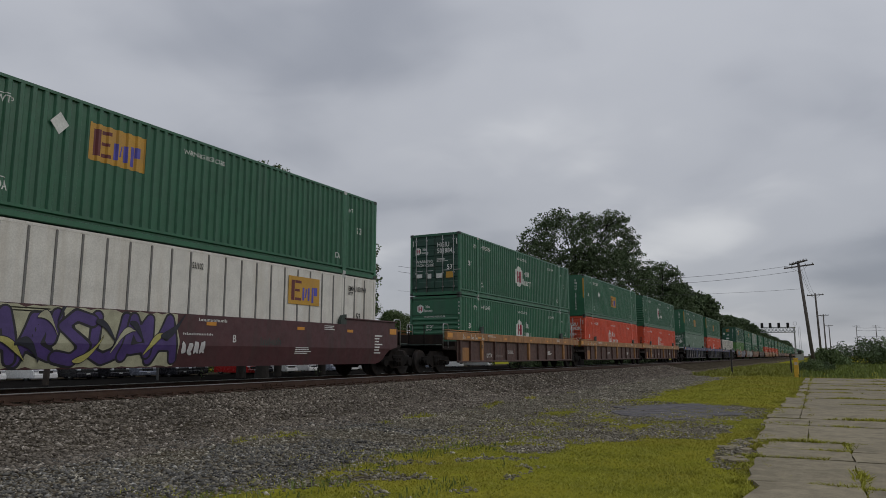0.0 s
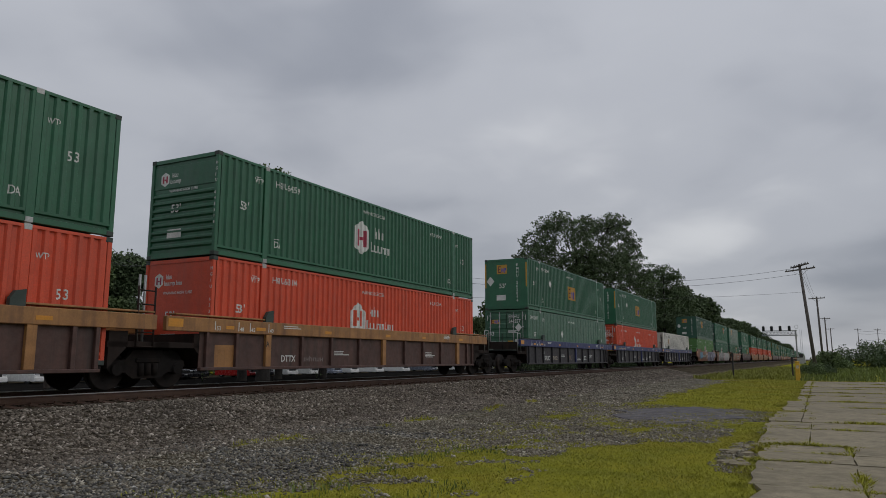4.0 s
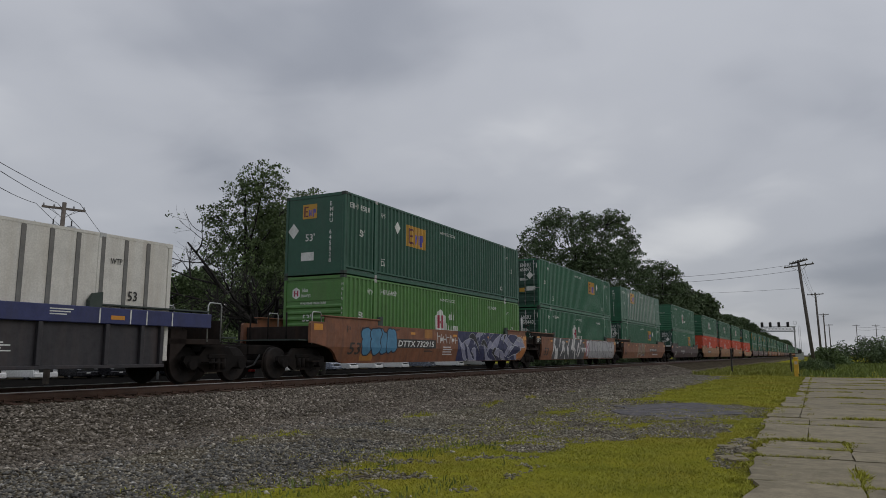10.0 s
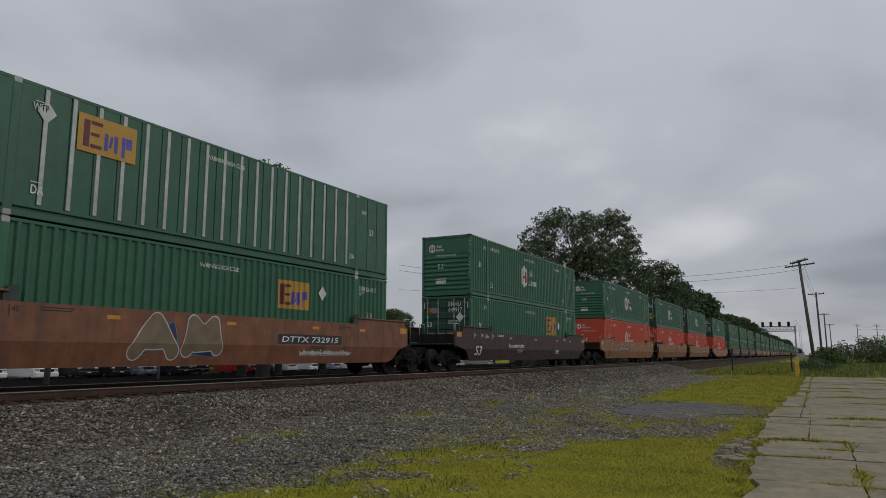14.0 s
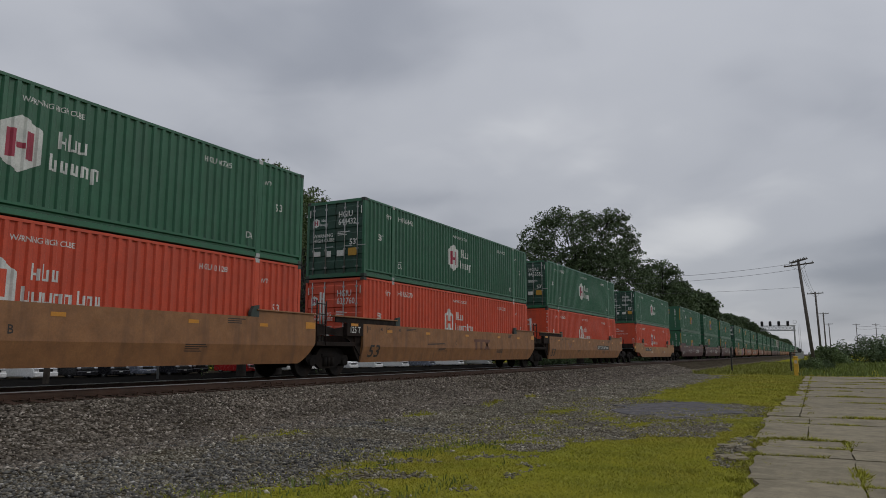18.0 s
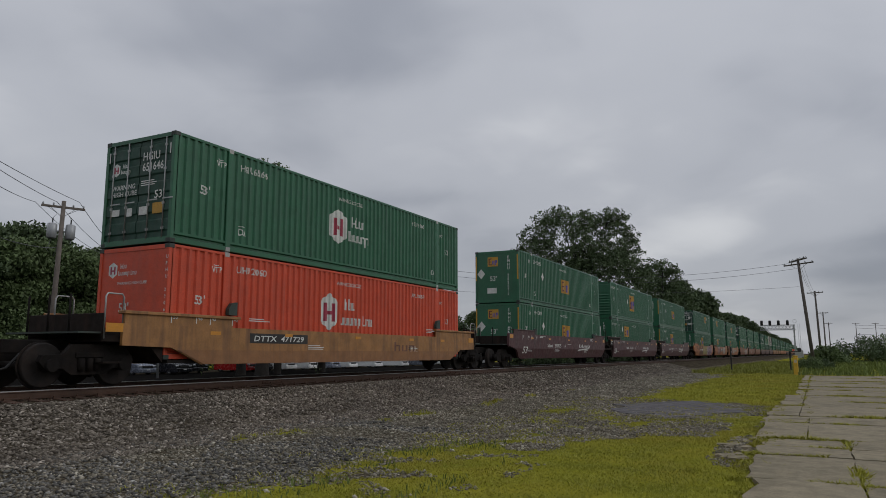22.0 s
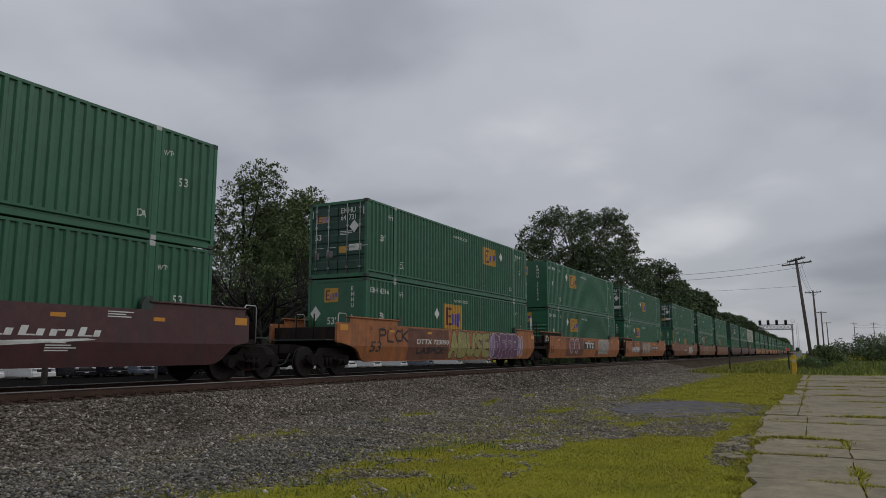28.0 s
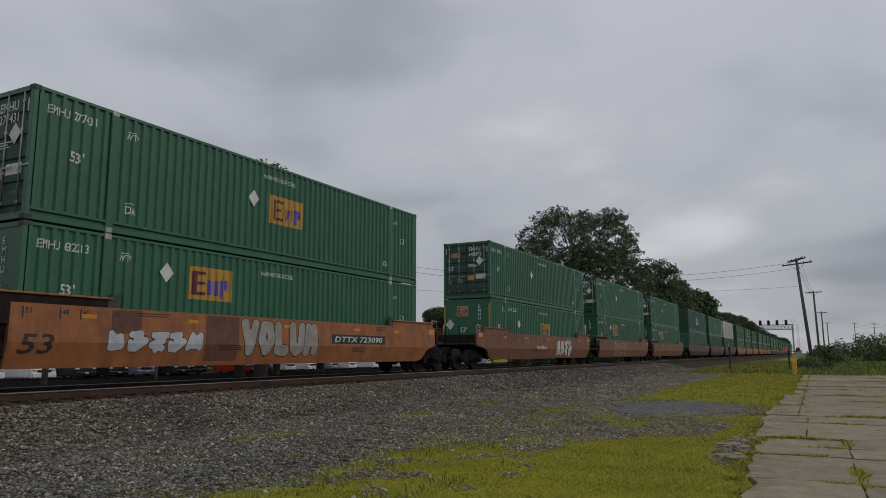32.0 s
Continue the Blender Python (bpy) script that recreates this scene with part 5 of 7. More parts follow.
a, b, c = CARS[7:10]
side_text(a, "53", .10, .74, .40, "black_mark", slant=.15, wide=.80)
bubble(a, "5246", 1.0, .68, 2.15, 1.04, ["spray_blue"], "spray_ink", 21, .19, .045, None, .35)
number_panel(a, "DTTX 732915", 3.33, 1.04, .22, 2.85)
stencil(a, shape(rect(8.4, .455, 15.35, 1.75)), "spray_navy", SIDE_X + .0035, name="spray_ground", label="navy sprayed ground")
stencil(a, shape([(15.30, .46), (16.30, .62), (16.72, 1.1), (16.72, 1.42), (16.0, 1.74), (15.30, 1.74)]), "spray_flame", SIDE_X + .003, name="spray_ground", label="orange sprayed ground")
gr = random.Random(23)
for k in range(24):
    swoosh(a, 8.45 + k * .265, .58 + .95 * gr.random(), .8 + .8 * gr.random(), gr.choice((-.75, -.45, .5, .8)), gr.choice((-.35, -.2, .25, .35)),
           ("spray_lavender", "spray_lavender", "spray_navy", "spray_lavender", "spray_black")[k % 5], "spray_pale", 200 + k, SIDE_X + .006 + .0025 * (k % 6), .022, .58)
for k, (u, v, w, h, bd) in enumerate(((14.1, 1.60, 2.3, -.35, .05), (14.3, 1.0, 1.9, .30, -.15), (14.2, .62, 1.7, .35, .18), (14.9, 1.25, 1.6, -.15, .2))):
    swoosh(a, u, v, w, h, bd, ("spray_navy", "spray_lavender")[k % 2], "spray_pale", 240 + k, SIDE_X + .022 + .003 * k)
bubble(a, "A1M", 14.75, .78, 1.0, .42, ["spray_navy"], "spray_navy", 29, .025, .004, None, .8, lift=SIDE_X + .036)
bubble(a, "A1CK", 15.3, 1.36, 1.0, .34, ["spray_pale"], "spray_pale", 30, .018, .003, None, .8, lift=SIDE_X + .036)
scrawl(a, 6.5, 1.2, 1.7, .46, "spray_white", 25)
stencil(a, small_lines(7.0, 1.02, 1.1, 4, .10, random.Random(3)), "spray_white")
stencil(a, shape(rect(5.4, 1.38, 6.05, 1.72)), "ochre_patch", name="paint_patch")
stencil(a, shape(rect(.9, .52, 1.7, .76)), "ochre_patch", name="paint_patch")
side_text(b, "125 T", -1.02, 1.44, .21, "white_mark")
side_text(b, "53", .22, .70, .44, "black_mark", slant=.15, wide=.80)
stencil(b, shape(rect(1.75, .46, 8.3, 1.72)), "spray_slate", SIDE_X + .0035, name="spray_ground", label="slate sprayed ground")
gr = random.Random(32)
for k in range(20):
    swoosh(b, 1.70 + k * .30, .58 + .95 * gr.random(), .5 + .5 * gr.random(), gr.choice((-.9, .9, 1.0, -.7, .75)), gr.choice((-.25, .2, .3)),
           ("spray_white", "spray_white", "spray_white", "spray_slate")[k % 4], "spray_black", 300 + k, SIDE_X + .006 + .0025 * (k % 6), .024, .85)
bubble(b, "2", 8.72, .60, .62, 1.12, ["spray_white"], "spray_navy", 34, .10, .03, "spray_pink", lift=SIDE_X + .016)
stencil(b, shape(rect(7.42, 1.10, 8.62, 1.20), rect(7.62, .88, 7.80, 1.10), rect(8.02, .88, 8.20, 1.10), rect(8.32, .88, 8.44, 1.10, .2), rect(8.52, .88, 8.64, 1.10, -.2)), "spray_white", SIDE_X + .02, name="emblem")
bubble(b, "RAS2 MADER", 9.5, .47, 6.7, 1.28, ["spray_silver"], "spray_ink", 33, .175, .035, "spray_silver", .5)
bubble(c, "A6", 4.9, .56, 3.0, 1.22, ["tan_spray"], "spray_pale", 37, .19, .03, None, .9)
bubble(c, "61", 5.2, .62, 2.5, .9, ["spray_navy"], "spray_blue", 38, .07, .02, None, 1.2, lift=SIDE_X + .001)
number_panel(c, "DTTX 732915", 10.15, 1.09, .17, 2.8)
scrawl(c, 11.1, .68, 2.6, .2, "spray_white", 39)
side_text(c, "53", .11, .74, .41, "black_mark", slant=.15, wide=.80)

side_text(CARS[10], "53", .12, .70, .42, "white_mark", slant=.15, wide=.80)
stencil(CARS[10], shape(*bars(4.2, 1.08, 2.2, .19, 9, random.Random(8))), "white_mark")
for c, n in zip(CARS[11:14], "BCA"):
    side_text(c, "53", .12, .62, .43, "black_mark", slant=.15, wide=.80)
side_text(CARS[11], "B", 7.08, 1.12, .18, "black_mark")
side_text(CARS[12], "C", 6.95, 1.12, .18, "black_mark")
side_text(CARS[13], "A", 9.4, 1.12, .18, "black_mark")
number_panel(CARS[11], "DTTX 767186", 3.55, 1.09, .20, 2.85)
number_panel(CARS[13], "DTTX 767186", 10.28, 1.10, .17, 2.8)
stencil(CARS[12], shape(rect(8.86, 1.28, 10.7, 1.40), rect(9.0, .92, 9.22, 1.28), rect(9.55, .92, 9.77, 1.28), rect(10.0, .92, 10.24, 1.28, .3), rect(10.4, .92, 10.64, 1.28, -.3)), "maroon_faded", name="emblem")
stencil(CARS[12], small_lines(4.44, 1.15, 1.8, 2, .06, random.Random(5)), "black_mark")
stencil(CARS[13], shape(rect(3.6, 1.12, 3.66, 1.40, .5), rect(3.85, 1.12, 3.91, 1.40, -.5)), "spray_purple", name="spray_cross")
number_panel(CARS[14], "DTTX  471729", 2.96, 1.06, .155, 2.2)
stencil(CARS[14], shape(*bars(10.5, .78, 1.6, .36, 3, random.Random(11))), "maroon_faded", name="emblem")

for c, letter in zip(CARS[15:18], "ACB"):
    side_text(c, "53", .02, .73, .36, "white_mark", slant=.15, wide=.80)
    stencil(c, shape(*bars(4.08, 1.08, .95, .19, 4, random.Random(4))), "white_mark")
    side_text(c, "253925", 5.32, 1.08, .19, "white_mark", wide=1.22)
    side_text(c, letter, 7.25, 1.08, .20, "white_mark")
    stencil(c, shape(*bars(10.3, 1.10, 2.6, .20, 4, random.Random(4), lean=.35)), "white_mark", name="emblem", label="white slanted emblem marks")
    stencil(c, shape([(9.93, .85), (12.73, 1.03), (12.5, 1.06), (10.2, .98)]), "white_mark", name="emblem")
    stencil(c, small_lines(.9, .88, .68, 2, .05, random.Random(17)), "white_mark")
    stencil(c, small_lines(7.85, 1.26, 1.15, 1, .06, random.Random(18)), "white_mark")
for c in (CARS[12], CARS[16], CARS[19]):
    side_text(c, "125 T", -1.02, 1.44, .21, "white_mark")

a, b, c = CARS[18:21]
side_text(a, "53", .02, .79, .37, "black_mark", slant=.15, wide=.80)
bubble(a, "PLCK", .65, 1.12, 2.1, .52, ["spray_black"], "spray_black", 41, .035, .004)
stencil(a, shape(rect(2.75, .48, 6.2, 1.70)), "rust_patch", SIDE_X + .002, name="paint_patch")
side_text(a, "DTTX 723090", 3.38, 1.10, .19, "white_mark", SIDE_X + .004, slant=.15, wide=2.82)
bubble(a, "LASMCK", 3.4, .68, 2.4, .32, ["spray_black"], "spray_black", 42, .03, .004, lift=SIDE_X + .005)
bubble(a, "ABUSE", 6.28, .50, 4.3, 1.26, ["spray_khaki"], "spray_ink", 43, .16, .035, None, .62)
bubble(a, "43", 10.5, .5, .6, 1.2, ["spray_lilac"], "spray_white", 44, .10, .03, "spray_mauve", .6)
bubble(a, "DFFP", 11.0, .46, 3.3, 1.28, ["spray_mauve"], "spray_pale", 45, .16, .025, "spray_mauve", .6)
bubble(a, "43", 14.2, .50, .75, 1.15, ["spray_lilac"], "spray_white", 46, .10, .04)
side_text(b, "53", -.17, .76, .38, "black_mark", slant=.15, wide=.80)
bubble(b, "OO", 3.6, .70, 2.2, 1.03, ["rose_patch"], "spray_pale", 51, .24, .05, None, .85)
bubble(b, "PLEK", 3.95, .85, 1.65, .62, ["spray_black"], "spray_black", 53, .03, .004, lift=SIDE_X + .012)
stencil(b, shape(rect(6.83, 1.00, 9.55, 1.52)), "black_mark", name="number_panel")
stencil(b, shape(rect(7.1, 1.36, 9.35, 1.46), rect(7.55, 1.06, 7.8, 1.36), rect(8.2, 1.06, 8.45, 1.36), rect(8.7, 1.06, 8.95, 1.36, .3), rect(9.05, 1.06, 9.3, 1.36, -.3)), "spray_white", SIDE_X + .006, name="emblem")
bubble(b, "6242", 10.6, .66, 2.7, 1.04, ["spray_putty"], "spray_pale", 52, .18, .03, "spray_putty", .6)
bubble(b, "V1V", 10.9, .8, 2.0, .7, ["spray_slate"], "spray_slate", 54, .02, .004, lift=SIDE_X + .012)
side_text(c, "53", -.02, .75, .40, "black_mark", slant=.15, wide=.80)
bubble(c, "45256", 1.9, .75, 2.9, .55, ["spray_pale"], "spray_black", 61, .075, .012, None, .8, .1)
bubble(c, "VOLUM", 6.2, .65, 3.4, 1.08, ["spray_putty"], "spray_black", 62, .15, .022, None, .8)
number_panel(c, "DTTX 723090", 10.48, 1.12, .18, 2.9)
for o, z0, z1, y0, y1 in ((b, .55, 1.70, 3.0, 6.7), (c, .55, 1.72, 4.9, 6.1), (c, 1.2, 1.72, 2.1, 2.9), (b, .5, .9, 9.9, 10.5)):
    stencil(o, shape(rect(y0, z0, y1, z1)), "rust_patch", SIDE_X + .002, name="paint_patch")
a, b, c = CARS[21:24]
bubble(a, "3625", 9.6, .50, 3.0, 1.1, ["spray_white"], "spray_black", 71)
stencil(a, shape(*bars(6.2, 1.0, 1.6, .2, 8, random.Random(9))), "white_mark")
bubble(b, "514263", 4.2, .55, 4.0, 1.0, ["rust_brown"], "spray_white", 73)


# ---- the ground ----
def wob(x, y, s, seed=0.0):
    return noise.noise(Vector((x * s + seed, y * s - seed, seed * 0.37)))


def clamp01(v):
    return 0.0 if v < 0 else 1.0 if v > 1 else v


def bed(x):
    """Height of the ballast bed across the track: packed level with the ties, a dip at their ends, a shoulder and a slope."""
    d = abs(x - TRACK_X)
    if d < 1.20:
        return 0.652 - CANT * (x - TRACK_X)
    if d < 1.34:
        return 0.652 - CANT * (x - TRACK_X) - (d - 1.20) / 0.14 * 0.045
    if d < 1.9:
        return 0.597
    if d < 4.2:
        return 0.597 - (d - 1.9) / 2.3 * 0.517
    if d < 7.5:
        return 0.08 - (d - 4.2) / 3.3 * 0.08
    return 0.0


def ground_z(x, y):
    z = bed(x)
    if abs(x) < 60 and -10 < y < 140:
        d = abs(x - TRACK_X)
        if d < 10:
            z += (0.035 * wob(x, y, 1.3, 3) + 0.02 * wob(x, y, 4.0, 9)) if d > 1.6 else 0.008 * wob(x, y, 1.3, 3)
        else:
            z += 0.03 * wob(x, y, 0.4, 5)
    if x < TRACK_X - 4.5:
        z -= 0.18 * clamp01((TRACK_X - 4.5 - x) / 4)
    if x > -7 and y > 62:
        z += 0.25 * clamp01((y - 62) / 30)
    return z


def turf_mask(x, y):
    if x < TRACK_X - 5:
        return 0.0 if x > -62 else 1.0
    if y > 57.6 and x > -7.5 - 0.5 * wob(x, y, 0.3):
        return 1.0
    left = -6.35 + 0.7 * wob(x * 0.3, y, 0.45, 2) + 0.5 * wob(x, y, 1.3, 4)
    right = (-.78 if y < 10.5 else -.95 if y < 15 else -1.12 if y < 30 else -.9) + 0.2 * wob(x * 0.3, y, 0.6, 6)
    if x > 9 + 2 * wob(x, y, 0.1):
        return 1.0
    m = min((x - left) / 1.3, (right - x) / 0.35) * 0.5 + 0.45
    # bare gravel among the grass
    bare_at = 9.0
    for cx, cy, rx, ry in ((-6.0, 14.2, .8, 2.4), (-4.5, 14.9, 1.0, 2.0), (-2.75, 16.3, .85, 1.7), (-4.5, 11.9, .4, .5), (-3.9, 21.8, 2.2, 3.6), (-6.3, 20.5, 1.7, 4.2), (-1.25, 13.0, .30, 1.5)):
        bare_at = min(bare_at, ((x - cx) / rx) ** 2 + ((y - cy) / ry) ** 2)
    bare_at += 0.55 * wob(x, y, 0.9, 8) + 0.45 * wob(x, y, 2.6, 18)
    m = min(m, 0.20 + 0.45 * max(bare_at - 0.6, 0.0) + 0.40 * wob(x, y, 1.7, 12) + 0.35 * wob(x, y, 0.7, 27))
    # gravel shows through the near grass
    if y < 11 and x < -3.6:
        m = min(m, .62 + .55 * wob(x, y, 1.3, 44) + .35 * wob(x, y, 3.7, 45) + .12 * clamp01((x + 5.2) * .8))
    tuft = ((x + 6.5) / .5) ** 2 + ((y - 19.6) / 1.5) ** 2
    if tuft < 1:
        m = max(m, .75 - .3 * tuft)
    # thin weeds along the toe of the ballast
    toe = 1 - abs(x + 9.3 + 0.4 * wob(x, y, 0.4, 15)) / 0.7
    m = max(m, toe * 0.42 + 0.5 * wob(x, y, 1.0, 16)) if y > 9 else m
    return clamp01(m)


def soil_shade_mask(x, y):
    if x < TRACK_X - 4.5:
        return 1.0
    # Dark tone under the ballast paints in shade between stones and below the train.
    if abs(x - TRACK_X) < 4.4:
        return 1.0
    if -12 < x < -1:
        g = ((x + 4.2) / 3.2) ** 2 + ((y - 19) / 6.5) ** 2
        return clamp01(0.55 - 0.5 * g)
    return 0.0


def axis(spans):
    o = []
    for a, b, s in spans:
        n = max(1, round((b - a) / s))
        o += [a + (b - a) * i / n for i in range(n)]
    return o + [spans[-1][1]]


gx = axis([(-2500, -600, 320), (-600, -120, 60), (-120, -40, 8), (-40, -22, 1.5), (-22, -11, 0.35), (-11, 1, 0.22), (1, 12, 0.6), (12, 60, 5), (60, 300, 40), (300, 2500, 400)])
gy = axis([(-800, -100, 100), (-100, -10, 10), (-10, 4, 1.2), (4, 34, 0.25), (34, 75, 0.7), (75, 140, 2.2), (140, 600, 20), (600, 3500, 290)])
nx = len(gx)
gv = [(x, y, ground_z(x, y)) for y in gy for x in gx]
gf = [(j * nx + i, j * nx + i + 1, (j + 1) * nx + i + 1, (j + 1) * nx + i) for j in range(len(gy) - 1) for i in range(nx - 1)]
gm = quadmesh("ground", gv, gf, "ground", True)
for nm, fn in (("turf", turf_mask), ("soil_shade", soil_shade_mask), ("paved", lambda x, y: 1.0 if -51.5 < x < TRACK_X - 4.5 else 0.0)):
    at = gm.attributes.new(nm, "FLOAT", "POINT")
    at.data.foreach_set("value", [fn(x, y) for x, y, z in gv])
tagged(new("ground", gm), "gravel and grass ground beside the railway", "ground", kind="structure")

# ---- the track ----
track = thing("railway_track", "rusty steel rails on weathered timber ties in ballast", "railway track", kind="structure")


def rail_profile(x, top):
    """Foot, web and head."""
    return [(x - .07, top - .17), (x + .07, top - .17), (x + .07, top - .155), (x + .012, top - .135), (x + .012, top - .045), (x + .036, top - .035),
            (x + .033, top - .006), (x - .033, top - .006), (x - .036, top - .035), (x - .012, top - .045), (x - .012, top - .135), (x - .07, top - .155)]


def joint_bar(x, y, top, s):
    """A bolted splice on a rail's web."""
    bm = box(bmesh.new(), *sorted((x + s * .012, x + s * .042)), y - .45, y + .45, top - .125, top - .05, .008)
    for dy in (-.36, -.13, .13, .36):
        tube(bm, [(x + s * .04, y + dy, top - .088), (x + s * .075, y + dy, top - .088)], .022, 6)
    return bm


for s, top in ((-1, FAR_RAIL), (1, NEAR_RAIL)):
    xx = TRACK_X + s * .755
    pr = rail_profile(xx, top)
    n = len(pr)
    ends = (-120, 1500)
    vs = [(x, y, z) for y in ends for x, z in pr]
    r = part("rail", quadmesh("rail", vs, [(i, (i + 1) % n, n + (i + 1) % n, n + i) for i in range(n)], "rail"), None, track)
    part("running_surface", quadmesh("running_surface", [(xx - .034, -120, top), (xx + .034, -120, top), (xx + .034, 1500, top), (xx - .034, 1500, top),
                                                         (xx - .034, -120, top - .016), (xx + .034, -120, top - .016), (xx + .034, 1500, top - .016), (xx - .034, 1500, top - .016)],
                                     [(0, 1, 2, 3), (4, 5, 1, 0), (5, 6, 2, 1), (7, 4, 0, 3)], "rail_top"), None, r, "polished running surface")
    for y in ((11.6, 23.4) if s < 0 else (16.9, 28.8)):
        part("joint_bar", joint_bar(xx, y, top, 1), "rail", r, "bolted steel joint bar")
tie_me = quadmesh("tie", [(x, y, z) for z in (-.18, 0) for y in (-.115, .115) for x in (-1.3, 1.3)], [(4, 5, 7, 6), (0, 1, 5, 4), (2, 6, 7, 3), (0, 4, 6, 2), (1, 3, 7, 5)], "tie")
plate_bm = bmesh.new()
for s in (-1, 1):
    box(plate_bm, s * .755 - .18, s * .755 + .18, -.09, .09, 0, .018)
    for dx in (-.11, .11):
        box(plate_bm, s * .755 + dx - .015, s * .755 + dx + .015, -.05, -.02, .018, .06)
plate_me = bpy.data.meshes.new("tie_plate")
plate_bm.to_mesh(plate_me)
plate_bm.free()
plate_me.materials.append(M["rail"])
tr = random.Random(2)
TIE_Z = (NEAR_RAIL + FAR_RAIL) / 2 - .188
y = 3.0
for i in range(150):
    t = part("tie", tie_me, None, track)
    t.location, t.rotation_euler = (TRACK_X + tr.uniform(-.05, .05), y, TIE_Z), (0, math.atan(CANT), tr.uniform(-.01, .01))
    if i < 60:
        p = part("tie_plate", plate_me, None, track)
        p.location, p.rotation_euler = (TRACK_X, y, TIE_Z), (0, math.atan(CANT), 0)
    y += .53

# ---- loose stones ----
rng = np.random.default_rng(4)


def scatter_stones(n, x0, x1, y0, y1, lo, hi, keep):
    """Rough six-sided pebbles, joined."""
    px, py = rng.uniform(x0, x1, n * 2), rng.uniform(y0, y1, n * 2)
    ok = np.array([keep(a, b) for a, b in zip(px, py)])
    px, py = px[ok][:n], py[ok][:n]
    n = len(px)
    base = np.array([(1, 0, 0), (-1, 0, 0), (0, 1, 0), (0, -1, 0), (0, 0, 1), (0, 0, -1), (.62, .62, .3), (-.6, -.6, .35)], float)
    tri = np.array([(6, 0, 2), (6, 2, 4), (6, 4, 0), (0, 5, 2), (2, 1, 4), (2, 5, 1), (7, 1, 3), (7, 3, 4), (7, 4, 1), (1, 5, 3), (3, 0, 4), (3, 5, 0)])
    size = rng.uniform(lo, hi, (n, 1, 1)) * rng.uniform(.5, 1.5, (n, 1, 3)) * np.array([1, 1, .58])
    v = base[None] * size * rng.uniform(.75, 1.25, (n, 8, 1))
    a = rng.uniform(0, 6.28, n)
    c, s = np.cos(a), np.sin(a)
    x = v[:, :, 0] * c[:, None] - v[:, :, 1] * s[:, None]
    yv = v[:, :, 0] * s[:, None] + v[:, :, 1] * c[:, None]
    tilt = rng.uniform(-.5, .5, (n, 1))
    z = v[:, :, 2] + x * tilt
    gz = np.array([ground_z(a, b) for a, b in zip(px, py)])
    v = np.stack([x + px[:, None], yv + py[:, None], z + gz[:, None] + size[:, 0, 2][:, None] * .35], -1).reshape(-1, 3)
    f = (tri[None] + (np.arange(n) * 8)[:, None, None]).reshape(-1, 3)
    me = bpy.data.meshes.new("stones")
    me.vertices.add(len(v))
    me.vertices.foreach_set("co", v.ravel())
    me.loops.add(f.size)
    me.loops.foreach_set("vertex_index", f.ravel().astype(np.int32))
    me.polygons.add(len(f))
    me.polygons.foreach_set("loop_start", np.arange(0, f.size, 3, dtype=np.int32))
    me.update(calc_edges=True)
    return me


def stone_paint(name, dark, mid, light):
    m = bpy.data.materials.new(name)
    m.use_nodes = True
    nt = m.node_tree
    b = nt.nodes["Principled BSDF"]
    b.inputs["Roughness"].default_value = 0.9
    b.inputs["Specular IOR Level"].default_value = 0.25
    g = nt.nodes.new("ShaderNodeNewGeometry")
    r = nt.nodes.new("ShaderNodeValToRGB")
    e = r.color_ramp.elements
    e[0].color, e[1].color = (*dark, 1), (*light, 1)
    e.new(0.91).color = (*mid, 1)
    nt.links.new(g.outputs["Random Per Island"], r.inputs[0])
    tc = nt.nodes.new("ShaderNodeTexCoord")
    n = nt.nodes.new("ShaderNodeTexNoise")
    n.inputs["Scale"].default_value, n.inputs["Detail"].default_value = 40, 4
    nt.links.new(tc.outputs["Object"], n.inputs["Vector"])
    n2 = nt.nodes.new("ShaderNodeTexNoise")
    n2.inputs["Scale"].default_value = 0.5
    nt.links.new(tc.outputs["Object"], n2.inputs["Vector"])
    add = nt.nodes.new("ShaderNodeMath")
    add.operation = "ADD"
    nt.links.new(n.outputs[0], add.inputs[0])
    nt.links.new(n2.outputs[0], add.inputs[1])
    mx = nt.nodes.new("ShaderNodeMixRGB")
    mx.blend_type = "MULTIPLY"
    mx.inputs[0].default_value = 1
    nt.links.new(r.outputs[0], mx.inputs[1])
    nt.links.new(add.outputs[0], mx.inputs[2])
    nt.links.new(mx.outputs[0], b.inputs["Base Color"])
    return m


M["ballast"] = stone_paint("ballast_stones", (0.058, 0.047, 0.036), (0.225, 0.195, 0.158), (0.46, 0.41, 0.35))
M["chips"] = stone_paint("grey_gravel_chips", (0.095, 0.084, 0.063), (0.28, 0.255, 0.20), (0.50, 0.46, 0.38))
# Oily brown stones, coloured darker still for the shade under the train.
M["oily_shaded"] = stone_paint("oily_shaded_stones", (0.030, 0.020, 0.014), (0.085, 0.058, 0.040), (0.16, 0.12, 0.09))
bare = lambda x, y: turf_mask(x, y) < 0.62
near_bed = scatter_stones(44000, -14.0, -9.5, 6.0, 26, .018, .046, lambda x, y: abs(x - TRACK_X) > 1.42)
part("ballast", near_bed, "ballast")
tagged(bpy.data.objects["ballast"], "grey-brown crushed ballast stones beside the rails", "gravel", kind="stuff")
o = part("ballast_beyond", scatter_stones(24000, -14, -9.5, 26, 75, .03, .065, lambda x, y: True), "ballast")
tagged(o, "grey-brown ballast stones along the track", "gravel", kind="stuff")
o = part("ballast_between_ties", scatter_stones(9000, -17.2, -14.25, 5, 45, .02, .045, lambda x, y: (y - 3.0 + .115) % .53 > .24), "oily_shaded")
tagged(o, "dark ballast stones packed between the ties", "gravel", kind="stuff")
